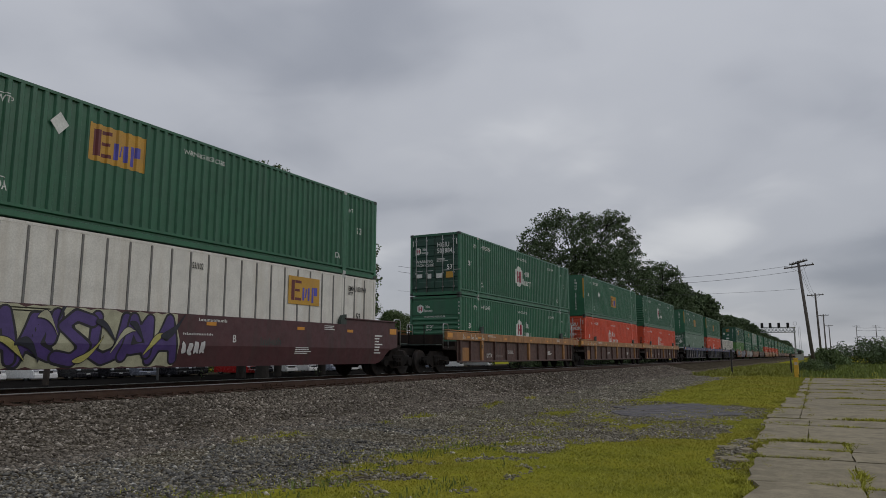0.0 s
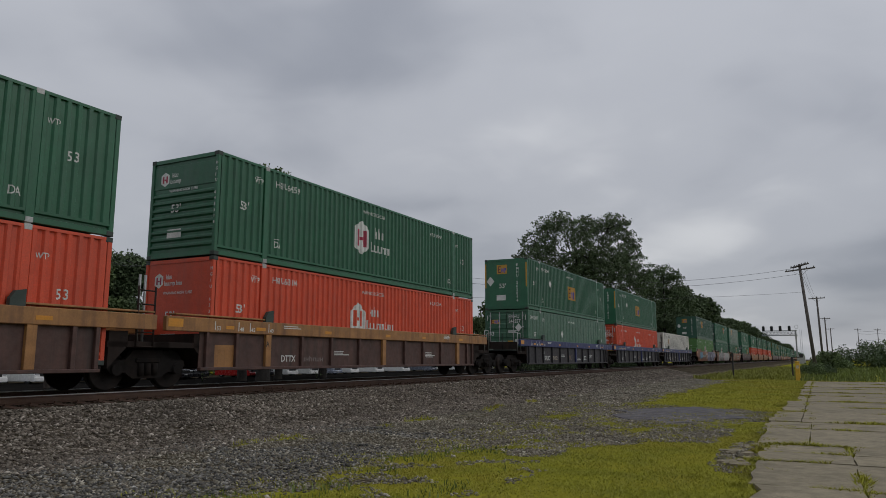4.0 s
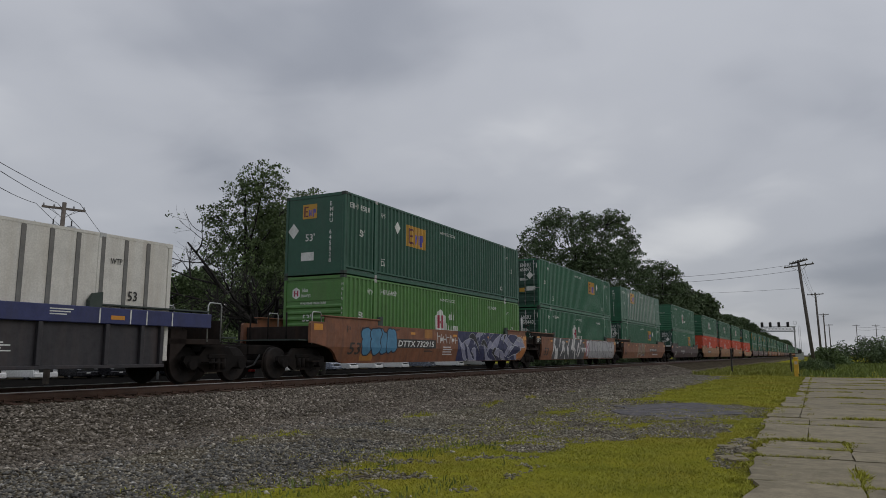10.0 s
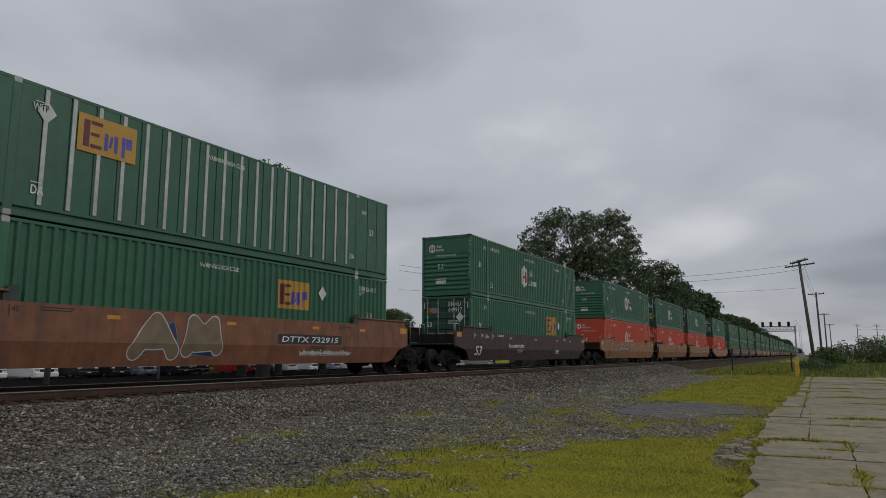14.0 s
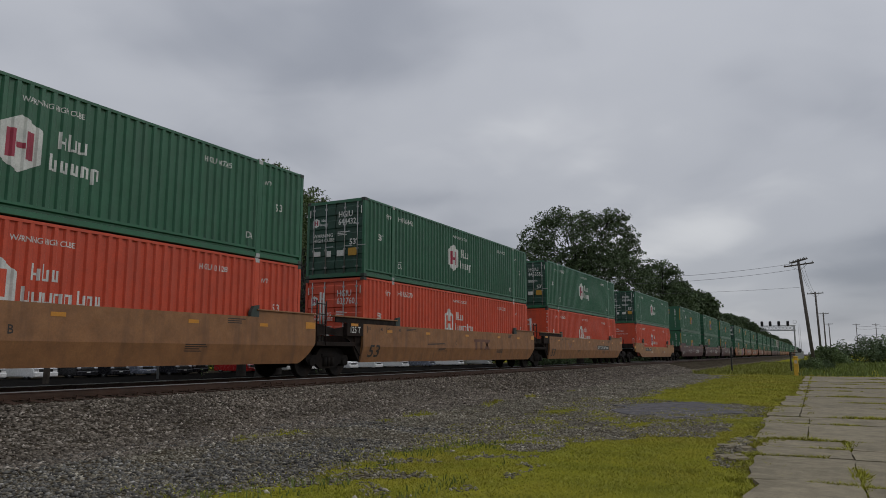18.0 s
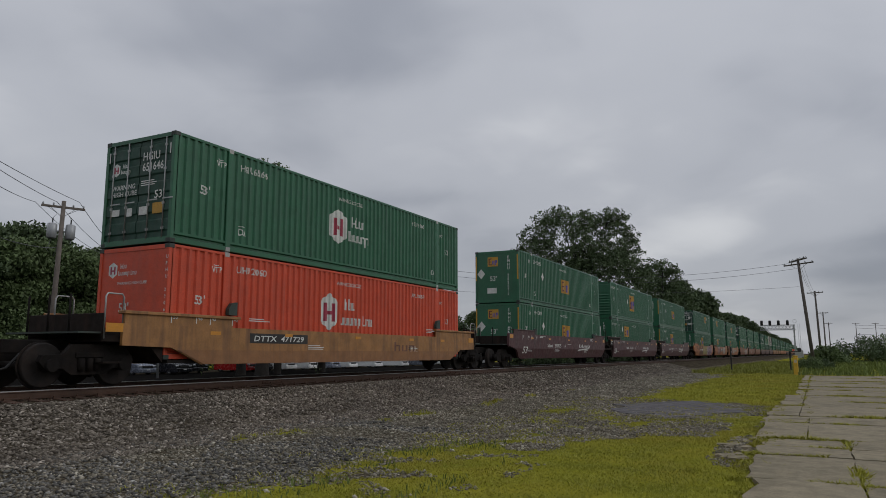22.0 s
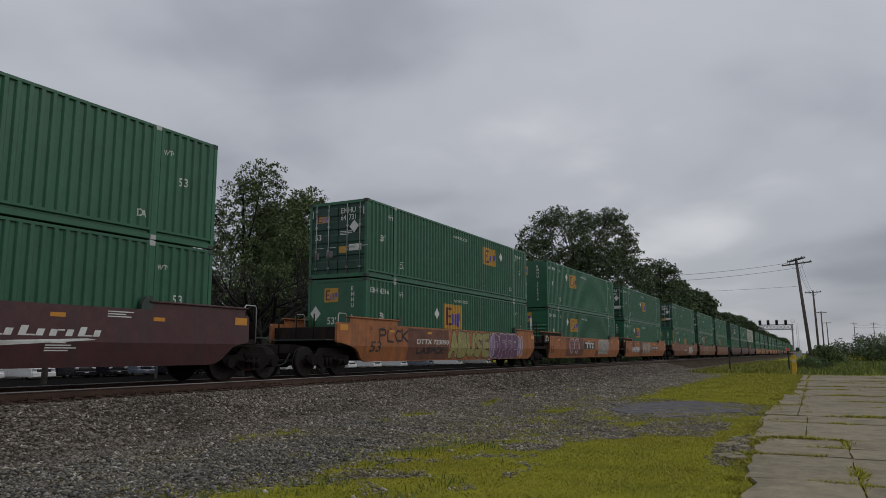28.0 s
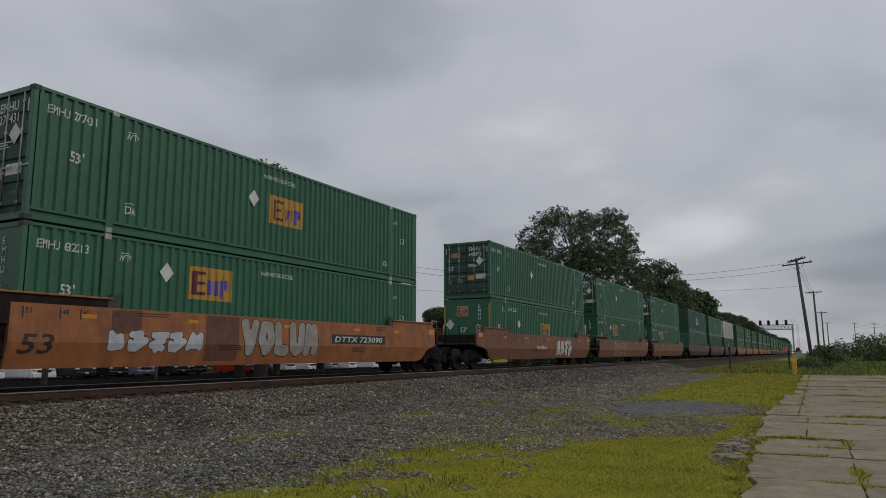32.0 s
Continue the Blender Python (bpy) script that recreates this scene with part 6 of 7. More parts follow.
o = part("gravel", scatter_stones(38000, -9.8, -1.2, 5.0, 24, .010, .034, bare), "chips")
tagged(o, "loose grey gravel chips on bare ground", "gravel", kind="stuff")
M["blue_chips"] = stone_paint("blue_grey_gravel", (0.050, 0.048, 0.044), (0.165, 0.158, 0.142), (0.40, 0.385, 0.35))
o = part("coarse_gravel", scatter_stones(7000, -10.4, -5.6, 4.8, 14.5, .015, .040, lambda x, y: turf_mask(x, y) < .5 and wob(x, y, .5, 91) + (14 - y) * .05 > .05), "blue_chips")
tagged(o, "coarse blue-grey gravel stones with pale chips", "gravel", kind="stuff")
o = part("gravel_beyond", scatter_stones(15000, -9.8, -4.5, 24, 60, .02, .05, bare), "chips")
tagged(o, "loose grey gravel on the verge", "gravel", kind="stuff")


# ---- grass ----
def blades(n, x0, x1, y0, y1, lo, hi, keep, lean=.5, wide=.006, pts=None):
    px, py = pts if pts else (rng.uniform(x0, x1, n * 2), rng.uniform(y0, y1, n * 2))
    ok = np.array([keep(a, b) for a, b in zip(px, py)])
    px, py = px[ok][:n], py[ok][:n]
    n = len(px)
    h = rng.uniform(lo, hi, n) * (0.6 + 0.8 * np.array([clamp01(.5 + wob(a, b, 1.4, 21)) for a, b in zip(px, py)]))
    a = rng.uniform(0, 6.28, n)
    w = wide * rng.uniform(.6, 1.5, n) * (1 + py / 25)
    gz = np.array([ground_z(p, q) for p, q in zip(px, py)])
    lx, ly = rng.normal(0, lean, n) * h, rng.normal(0, lean, n) * h
    dx, dy = np.cos(a) * w, np.sin(a) * w
    v = np.stack([np.stack([px - dx, py - dy, gz - .01], -1), np.stack([px + dx, py + dy, gz - .01], -1),
                  np.stack([px + lx * .4 + dx * .7, py + ly * .4 + dy * .7, gz + h * .6], -1), np.stack([px + lx * .4 - dx * .7, py + ly * .4 - dy * .7, gz + h * .6], -1),
                  np.stack([px + lx, py + ly, gz + h], -1)], 1).reshape(-1, 3)
    k = (np.arange(n) * 5)[:, None]
    quads = (np.array([[0, 1, 2, 3]]) + k)
    tris = (np.array([[3, 2, 4]]) + k)
    loops = np.concatenate([quads, tris], 1)
    me = bpy.data.meshes.new("grass")
    me.vertices.add(len(v))
    me.vertices.foreach_set("co", v.ravel())
    me.loops.add(loops.size)
    me.loops.foreach_set("vertex_index", loops.ravel().astype(np.int32))
    me.polygons.add(2 * n)
    st = np.stack([np.arange(n) * 7, np.arange(n) * 7 + 4], 1).ravel()
    me.polygons.foreach_set("loop_start", st.astype(np.int32))
    me.update(calc_edges=True)
    return me


on_turf = lambda x, y: turf_mask(x, y) > 0.55 + 0.35 * wob(x, y, 2.3, 31) + 0.2 * wob(x, y, 7.0, 33)
o = part("grass", blades(85000, -7.5, -.8, 5.5, 20, .008, .030, on_turf, 1.2, .0036), "grass")
tagged(o, "short olive-yellow grass on the verge", "grass", kind="stuff")
o = part("sparse_grass", blades(15000, -8, -1.0, 5.5, 26, .012, .05, lambda x, y: .14 < turf_mask(x, y) < .62 and wob(x, y, 1.9, 71) > -.1, .9, .006), "grass")
tagged(o, "thin grass scattered through the gravel", "grass", kind="stuff")
o = part("grass_beyond", blades(40000, -8, -.9, 20, 62, .015, .06, on_turf, 1.0, .005), "grass")
tagged(o, "yellow-green grass strip along the gravel", "grass", kind="stuff")
o = part("grass_tufts", blades(1500, -7.5, -4.0, 5.5, 14, .04, .11, lambda x, y: turf_mask(x, y) > .5 and wob(x, y, .9, 40) > .1, .35), "weed")
tagged(o, "taller green grass tufts at the gravel's edge", "grass", kind="stuff")
o = part("ballast_weeds", blades(5000, -10.2, -8.4, 9, 30, .03, .10, lambda x, y: turf_mask(x, y) > .5, .6), "grass")
tagged(o, "thin weeds along the foot of the ballast", "weeds", kind="stuff")
o = part("rough_grass", blades(16000, -9, -1.2, 60, 110, .10, .34, lambda x, y: wob(x, y, .25, 50) > -.35, .4, .012), "weed_dry")
tagged(o, "knee-high olive grass round the marker posts", "weeds", kind="stuff")
o = part("field_grass", blades(30000, -1.5, 40, 57.8, 130, .12, .42, lambda x, y: True, .3, .014), "weed")
tagged(o, "rough green field grass", "grass", kind="stuff")

# ---- the old concrete slabs ----
pave = thing("pavement", "old cracked concrete slabs with weedy joints", "pavement", kind="structure")
rows = [3.0, 5.6, 7.9, 10.05, 12.45, 13.6, 14.85, 18.35, 20.3, 24.0, 26.6, 30.2, 34.6, 38.2, 42.4, 46.0, 51.0, 57.4]
pr = random.Random(8)


def slab_edge(y):
    """Where the slabs break off towards the grass."""
    for far_y, x in ((10, -.74), (12.4, -.90), (14.9, -.95), (18.4, -1.15), (24, -1.25), (30, -1.15)):
        if y < far_y:
            return x
    return -.85


def slab(x0, x1, y0, y1, z, ragged=.018):
    bm = bmesh.new()
    g = .014
    pts = []
    for (a, b), (c, d), n in (((x0 + g, y0 + g), (x1 - g, y0 + g), 7), ((x1 - g, y0 + g), (x1 - g, y1 - g), 5), ((x1 - g, y1 - g), (x0 + g, y1 - g), 7), ((x0 + g, y1 - g), (x0 + g, y0 + g), 5)):
        for i in range(n):
            t = i / n
            w = ragged if min(a, c) < x0 + .1 and (a == c or t > .8 or t < .2) else .012
            pts.append((a + (c - a) * t + pr.uniform(-w, w), b + (d - b) * t + pr.uniform(-.014, .014)))
    top = [bm.verts.new((a, b, z + pr.uniform(-.004, .004))) for a, b in pts]
    low = [bm.verts.new((a, b, z - .12)) for a, b in pts]
    bm.faces.new(top)
    for i in range(len(pts)):
        bm.faces.new((low[i], low[(i + 1) % len(pts)], top[(i + 1) % len(pts)], top[i]))
    bmesh.ops.recalc_face_normals(bm, faces=bm.faces[:])
    return bm


for i, (y0, y1) in enumerate(zip(rows, rows[1:])):
    seams = [slab_edge((y0 + y1) / 2) + pr.uniform(-.07, .07), .38 if y1 < 15.5 else -.27 if y1 < 24 else -.5, 3.3, 6.4, 9.4]
    for x0, x1 in zip(seams, seams[1:]):
        part("slab", slab(x0, x1, y0, y1, .042 + pr.uniform(-.010, .012), .07 if x0 < -.7 else .018), "concrete", pave)
fr = random.Random(77)
for i in range(16):
    bm = bmesh.new()
    cx, cy, w = -1.30 + fr.uniform(-.22, .2), 11.9 + fr.uniform(0, 2.9), fr.uniform(.07, .19)
    ring = [(cx + w * math.cos(a) * fr.uniform(.6, 1.1), cy + 1.3 * w * math.sin(a) * fr.uniform(.6, 1.1)) for a in (k * math.pi / 3.5 for k in range(7))]
    top = [bm.verts.new((a, b, .035 + fr.uniform(-.012, .012))) for a, b in ring]
    low = [bm.verts.new((a, b, -.05)) for a, b in ring]
    bm.faces.new(top)
    for k in range(7):
        bm.faces.new((low[k], low[(k + 1) % 7], top[(k + 1) % 7], top[k]))
    part("slab_fragment", bm, "concrete", pave)
# weeds in the joints and over the broken edge
jr = np.random.default_rng(9)
jx, jy = [], []
for q in rows:
    m = 3600 if q < 30 else 2600
    x = jr.uniform(-1.15, 7, m)
    jx += list(x)
    jy += list(q + jr.normal(0, .035 + .004 * max(q - 14, 0), m))
m = 2600
y = jr.uniform(9, 60, m)
n_near = 900
y = np.concatenate([y, jr.uniform(9.8, 14.6, n_near)])
m += n_near
jx += list(np.where(y < 14.85, .38, np.where(y < 23.9, -.27, -.5)) + jr.normal(0, .05, m))
jy += list(y)
o = part("joint_weeds", blades(len(jx), 0, 0, 0, 0, .018, .085, lambda x, y: wob(x, y, .9, 60) + .5 * wob(x, y, 3.1, 63) > -.22, .7, .008, (np.array(jx), np.array(jy))), "grass")
tagged(o, "green weeds growing in the slab joints", "weeds", kind="stuff")
y = 7.5 + 58.5 * jr.uniform(0, 1, 16000) ** 1.5
x = np.where(y < 10.5, -.82, np.where(y < 15, -1.0, np.where(y < 30, -1.2, -.95))) + jr.normal(0, .13, 16000) + .45 * jr.uniform(0, 1, 16000) ** 4 + .22 * np.sin(y * 1.7) * np.sin(y * .43)
o = part("edge_grass", blades(16000, 0, 0, 0, 0, .015, .06, lambda x, y: wob(x, y, .8, 66) > -.22, .8, .007, (x, y)), "grass")
tagged(o, "grass creeping over the broken slab edges", "grass", kind="stuff")

# asphalt remnant
bm = bmesh.new()
ar = random.Random(12)
pts = [(-3.75 + 1.75 * math.cos(a) * (1 + .25 * ar.uniform(-1, 1)), 21.9 + 2.9 * math.sin(a) * (1 + .22 * ar.uniform(-1, 1))) for a in (2 * math.pi * i / 30 for i in range(30))]
top = [bm.verts.new((x, y, .026 + .012 * wob(x, y, 1.3))) for x, y in pts]
low = [bm.verts.new((x, y, -.05)) for x, y in pts]
bm.faces.new(top)
for i in range(30):
    bm.faces.new((low[i], low[(i + 1) % 30], top[(i + 1) % 30], top[i]))
bmesh.ops.recalc_face_normals(bm, faces=bm.faces[:])
o = part("asphalt_patch", bm, "asphalt")
tagged(o, "broken grey asphalt patch set in the grass", "asphalt", kind="structure")
o = part("asphalt_crumbs", scatter_stones(2600, -6.4, -1.4, 17.8, 26, .010, .03, lambda x, y: .8 < ((x + 3.75) / 1.75) ** 2 + ((y - 21.9) / 2.9) ** 2 + .5 * wob(x, y, 1.1, 81) < 1.7), "chips")
tagged(o, "loose stones and crumbs round the asphalt", "gravel", kind="stuff")


# ---- trees ----
def leaf_mesh(centres, per, spread, size, flat=.6):
    """Small four-sided leaves round twig ends, in one mesh."""
    c = np.repeat(np.array(centres, float), per, 0)
    n = len(c)
    d = rng.normal(0, 1, (n, 3))
    d /= np.linalg.norm(d, axis=1, keepdims=True)
    p = c + d * (spread * rng.uniform(.15, 1, (n, 1)) ** .6) * np.array([1, 1, .75])
    u = rng.normal(0, 1, (n, 3))
    u /= np.linalg.norm(u, axis=1, keepdims=True)
    w = np.cross(u, rng.normal(0, 1, (n, 3)))
    w /= np.linalg.norm(w, axis=1, keepdims=True)
    s = size * rng.uniform(.6, 1.4, (n, 1))
    v = np.stack([p - u * s, p + w * s * flat, p + u * s, p - w * s * flat], 1).reshape(-1, 3)
    me = bpy.data.meshes.new("crown")
    me.vertices.add(4 * n)
    me.vertices.foreach_set("co", v.ravel())
    me.loops.add(4 * n)
    me.loops.foreach_set("vertex_index", np.arange(4 * n, dtype=np.int32))
    me.polygons.add(n)
    me.polygons.foreach_set("loop_start", np.arange(0, 4 * n, 4, dtype=np.int32))
    me.update(calc_edges=True)
    return me


def limbs(bm, r, base, way, length, radius, depth, ends, droop=0.0, sides=6, spread=.75):
    pts, p, d = [Vector(base)], Vector(base), Vector(way).normalized()
    n = 4
    for i in range(n):
        d = (d + Vector((r.uniform(-1, 1), r.uniform(-1, 1), r.uniform(-.4, .7) - droop)) * .22).normalized()
        p = p + d * length / n
        pts.append(p.copy())
    tube(bm, pts, [radius * (1 - .13 * i) for i in range(n + 1)], sides, False)
    ends.append(pts[-1])
    if depth <= 1:
        ends.append(pts[-2])
    if depth > 0:
        for k in range(r.randint(3, 4)):
            f = r.uniform(.35, 1.0)
            q = pts[min(int(f * n), n)]
            a = r.uniform(0, 6.28)
            side = (d.orthogonal().normalized() * math.cos(a) + d.cross(d.orthogonal().normalized()) * math.sin(a))
            limbs(bm, r, q, d * .8 + side * spread, length * r.uniform(.5, .75), radius * .45, depth - 1, ends, droop, max(4, sides - 1), spread)


def dead_tree(x, y, high, seed, leaf):
    """Bare twisted limbs with a few leaves left."""
    r = random.Random(seed)
    t = thing("bare_tree", "half-dead tree with bare twisted limbs", "tree")
    bm, ends = bmesh.new(), []
    stem = [(0, 0, -.2), (.15, -.1, high * .09), (-.1, .1, high * .18)]
    rad = high * .025
    tube(bm, stem, [rad * 1.35, rad, rad * .85], 10, False)
    top = Vector(stem[-1])
    for i in range(9):
        a = 2 * math.pi * i / 9 + r.uniform(-.4, .4)
        limbs(bm, r, top - Vector((0, 0, r.uniform(0, high * .12))), (math.cos(a), math.sin(a), r.uniform(.4, 1.3)), high * r.uniform(.26, .42), rad * .6, 4, ends, -.05, 5, .8)
    part("trunk", bm, "bark", t)
    part("sparse_leaves", leaf_mesh(np.array([tuple(e) for e in ends if r.random() < .05]), 7, .5, .10), leaf, t)
    t.location = (x, y, ground_z(x, y))
    return t


ACROSS = Vector((.886, .464, 0))


def lobed_tree(name, label, x, y, lobes, seed, leaf, thick, size, group="", per=16, clump=.5):
    """A trunk with a limb to every lobe of the crown, and sprigs of leaves on twigs round each lobe. lobes: (across, height, radius)."""
    r = random.Random(seed)
    g = np.random.default_rng(seed)
    t = thing(name, label, "tree", group)
    bm, sprigs = bmesh.new(), []
    high = max(z + q for a, z, q in lobes)
    rad, fork = high * .017, high * .22
    stem = [Vector((0, 0, -.2)), Vector((r.uniform(-.2, .2), r.uniform(-.2, .2), fork)), Vector((r.uniform(-.4, .4), r.uniform(-.4, .4), high * .55)), Vector((r.uniform(-.6, .6), r.uniform(-.6, .6), high * .85))]
    tube(bm, stem, [rad * 1.4, rad, rad * .6, rad * .2], 9, False)
    depth = max(abs(a) for a, z, q in lobes)
    for a, z, q in lobes:
        c = ACROSS * a + Vector((-.464, .886, 0)) * r.uniform(-.55, .55) * depth + Vector((0, 0, z))
        z0 = min(max(z - abs(a) * .8 - q, high * .12), high * .6)
        root = stem[1] * (z0 / fork) if z0 < fork else stem[1].lerp(stem[2], min((z0 - fork) / (high * .33), 1.0))
        mid = root.lerp(c, .55) + Vector((r.uniform(-.3, .3), r.uniform(-.3, .3), -q * .15))
        tube(bm, [root, mid, c], [rad * .30, rad * .20, rad * .09], 6, False)
        q *= 1.16
        n = max(6, int(thick * q * q))
        d = g.normal(0, 1, (n, 3))
        d /= np.linalg.norm(d, axis=1, keepdims=True)
        reach = q * g.uniform(.05, 1.12, n) ** .5
        p = np.array(c)[None] + d * reach[:, None] * np.array([1, 1, .86])
        sprigs.append(p)
        for k in range(min(n, 9)):
            tube(bm, [c, c.lerp(Vector(p[k]), .6) + Vector((0, 0, r.uniform(-.15, .1))), Vector(p[k])], [rad * .12, rad * .07, .012], 4, False)
    part("trunk", bm, "bark", t)
    part("crown", leaf_mesh(np.concatenate(sprigs), per, clump, size), leaf, t)
    t.location = (x, y, ground_z(x, y))
    return t


def tree(name, label, x, y, high, wide, seed, leaf="leaf", thick=16, size=.2, group="", low=.18):
    """A tree whose crown is a rough dome of lobes."""
    r = random.Random(seed + 500)
    lobes, base = [], high * low
    for i in range(22):
        f = (i + .5) / 22
        z = base + (high - base) * (f ** .8)
        half = wide / 2 * math.sqrt(max(.08, 1 - ((z - base - (high - base) * .38) / ((high - base) * .66)) ** 2))
        q = wide * r.uniform(.13, .20)
        lobes.append((r.uniform(-1, 1) * max(half - q * .7, .2), min(z, high - q), q))
    t = lobed_tree(name, label, x, y, lobes, seed, leaf, thick, size, group, 14, wide * .07)
    t.rotation_euler = (0, 0, r.uniform(0, 6.28))
    return t


lobed_tree("shade_tree", "tall leafy tree with gaps in its crown", -42, 44.6,
           [(1.7, 15.9, 1.9), (-.4, 15.2, 1.5), (2.7, 13.9, 1.6), (.5, 13.2, 1.9), (-2.8, 13.6, 1.4), (-2.2, 11.6, 1.7), (.8, 11.0, 2.1), (2.9, 11.6, 1.9), (-1.8, 9.5, 1.6),
            (1.5, 8.6, 2.3), (0, 6.5, 2.0), (3.0, 7.5, 1.8), (-2.5, 7.0, 1.5)], 3, "leaf", 25, .105, clump=.38)
lobed_tree("shade_tree", "leafy tree between two taller ones", -43, 50.2,
           [(1.2, 14.4, 1.3), (-1.2, 14.2, 1.5), (.5, 12.0, 2.2), (2.0, 10.5, 2.2), (-1.8, 10.5, 2.0), (0, 8.0, 2.5), (2.0, 7.0, 2.0), (-2.0, 6.5, 2.0), (0, 4.2, 2.2)], 6, "leaf", 44, .12)
lobed_tree("shade_tree", "broad dense leafy tree with a rounded crown", -42.5, 56.0,
           [(-1.2, 15.9, 1.7), (-2.9, 13.8, 1.5), (.6, 14.2, 2.1), (2.3, 14.9, 1.4), (2.2, 12.2, 2.0), (4.0, 12.0, 1.2), (3.4, 9.6, 2.0), (-2.2, 11.5, 2.3), (.3, 11.0, 2.6), (-3.0, 8.5, 2.2),
            (0, 7.5, 2.8), (3.0, 6.8, 2.2), (-1.5, 4.8, 2.4), (2.0, 4.6, 2.2), (-3.2, 5.6, 1.8)], 5, "leaf", 50, .12)
dead_tree(-38.0, 42.6, 17.8, 7, "leaf")
lobed_tree("shade_tree", "large dark leafy tree with a broad flat-topped crown", -28.6, 95.0,
           [(-3.7, 20.0, 2.1), (-2.3, 20.6, 1.7), (-.3, 19.0, 2.1), (2.0, 20.3, 1.9), (4.2, 19.8, 2.0), (6.0, 20.4, 1.7), (7.4, 18.2, 1.5), (-5.8, 17.4, 2.1), (-7.6, 15.8, 1.2), (-4.0, 16.4, 2.4),
            (0, 15.8, 2.5), (3.5, 16.4, 2.5), (6.8, 15.8, 2.1), (-6.0, 14.0, 1.9), (-3.0, 13.0, 2.2), (1.0, 12.6, 2.7), (4.5, 12.8, 2.8), (7.0, 12.4, 2.2), (-2.0, 9.8, 2.4), (2.0, 9.0, 3.0),
            (5.0, 9.0, 2.8), (7.5, 9.0, 2.0), (2.5, 14.4, 2.2), (5.6, 14.2, 2.2), (-1.4, 14.4, 2.0), (-3.5, 7.0, 2.2), (.5, 6.0, 2.8), (4.0, 5.5, 2.8), (-5.5, 8.5, 1.6)], 9, "leaf_dark", 19, .14, clump=.50)
lobed_tree("shade_tree", "leafy tree with ragged branches", -23.3, 126.0,
           [(0, 16.4, 2.0), (-2.4, 16.0, 1.5), (2.4, 15.4, 1.7), (-2.0, 13.5, 2.0), (.5, 13.0, 2.3), (3.0, 12.5, 2.0), (-3.0, 10.5, 2.0), (0, 9.5, 2.6), (3.0, 9.0, 2.2), (0, 6.0, 2.5), (-2.5, 6.5, 2.0), (3.8, 7.0, 1.6)],
           15, "leaf_dark", 17, .17, clump=.55)
tree("shade_tree", "dark leafy tree in the row", -25.0, 150.0, 16.6, 9.0, 16, "leaf_dark", 22, .22)
tree("tree", "light green tree at the wood's edge", -40, 98, 11.6, 9.0, 17, "leaf", 22, .2)
proto = [tree("tree", "dense dark leafy tree in the far row", -26.5, 178.0, 16.5, 14.0, 20, "leaf_dark", 15, .36, "tree row along the track", .1),
         tree("tree", "dense dark leafy tree in the far row", -28.0, 194.0, 15.4, 13.0, 24, "leaf_dark", 15, .36, "tree row along the track", .1)]
fr = random.Random(31)
yy = 160.0
while yy < 900:
    p = fr.choice(proto)
    if not 170 < yy < 200:
        s = fr.uniform(.8, 1.08)
        q = copy_thing(p, pose(-27.5 - fr.uniform(0, 4) - (yy > 500) * 2, yy, 0, 0, 0, fr.uniform(0, 360)))
        q.scale = (s, s, s * fr.uniform(.9, 1.1))
    yy += fr.uniform(9, 13) * (1 + yy / 700)
# woods behind the far lot
wood = [tree("tree", "dense green tree in the wood behind the lot", -66, 40, 12.5, 11.0, 40, "leaf", 34, .19, "wood behind the lot", .06),
        tree("tree", "dark green tree in the wood behind the lot", -68, 52, 13.2, 11.5, 43, "leaf_dark", 34, .19, "wood behind the lot", .06)]
for i, (x, y, s) in enumerate(((-64, 28, .92), (-63, 33, .78), (-70, 20, 1.1), (-72, 35, 1.12), (-66, 46, .98), (-74, 46, 1.15), (-64, 60, .92), (-62, 68, .75), (-60, 78, .66), (-62, 88, .72), (-60, 98, .7),
                               (-58, 110, .72), (-56, 122, .75), (-50, 132, .7), (-66, 72, .8), (-68, 96, .85), (-46, 145, .8), (-44, 160, .9), (-60, 12, 1.0), (-66, 4, 1.0), (-54, 84, .5), (-52, 104, .5),
                               (-40, 118, .55), (-42, 172, .95), (-42, 186, 1.0), (-38, 108, .45))):
    q = copy_thing(wood[i % 2], pose(x, y, 0, 0, 0, fr.uniform(0, 360)))
    q.scale = (s, s, s)


def shrub(name, label, x, y, high, wide, seed, leaf, size=.09, n=26, per=60):
    r = random.Random(seed)
    t = thing(name, label, "shrub")
    es, bm = [], bmesh.new()
    for i in range(n):
        a, d = r.uniform(0, 6.28), r.uniform(0, 1) ** .5 * wide / 2
        h = high * (1 - .5 * (2 * d / wide) ** 2) * r.uniform(.5, 1.0)
        es.append((math.cos(a) * d, math.sin(a) * d, h * .85))
        es.append((math.cos(a) * d, math.sin(a) * d, h * .45))
        tube(bm, [(math.cos(a) * d * .4, math.sin(a) * d * .4, -.05), (math.cos(a) * d, math.sin(a) * d, h * .85)], [.03, .012], 4, False)
    part("stem_clump", bm, "bark", t)
    part("foliage", leaf_mesh(es, per, high * .22, size), leaf, t)
    t.location = (x, y, ground_z(x, y))
    return t


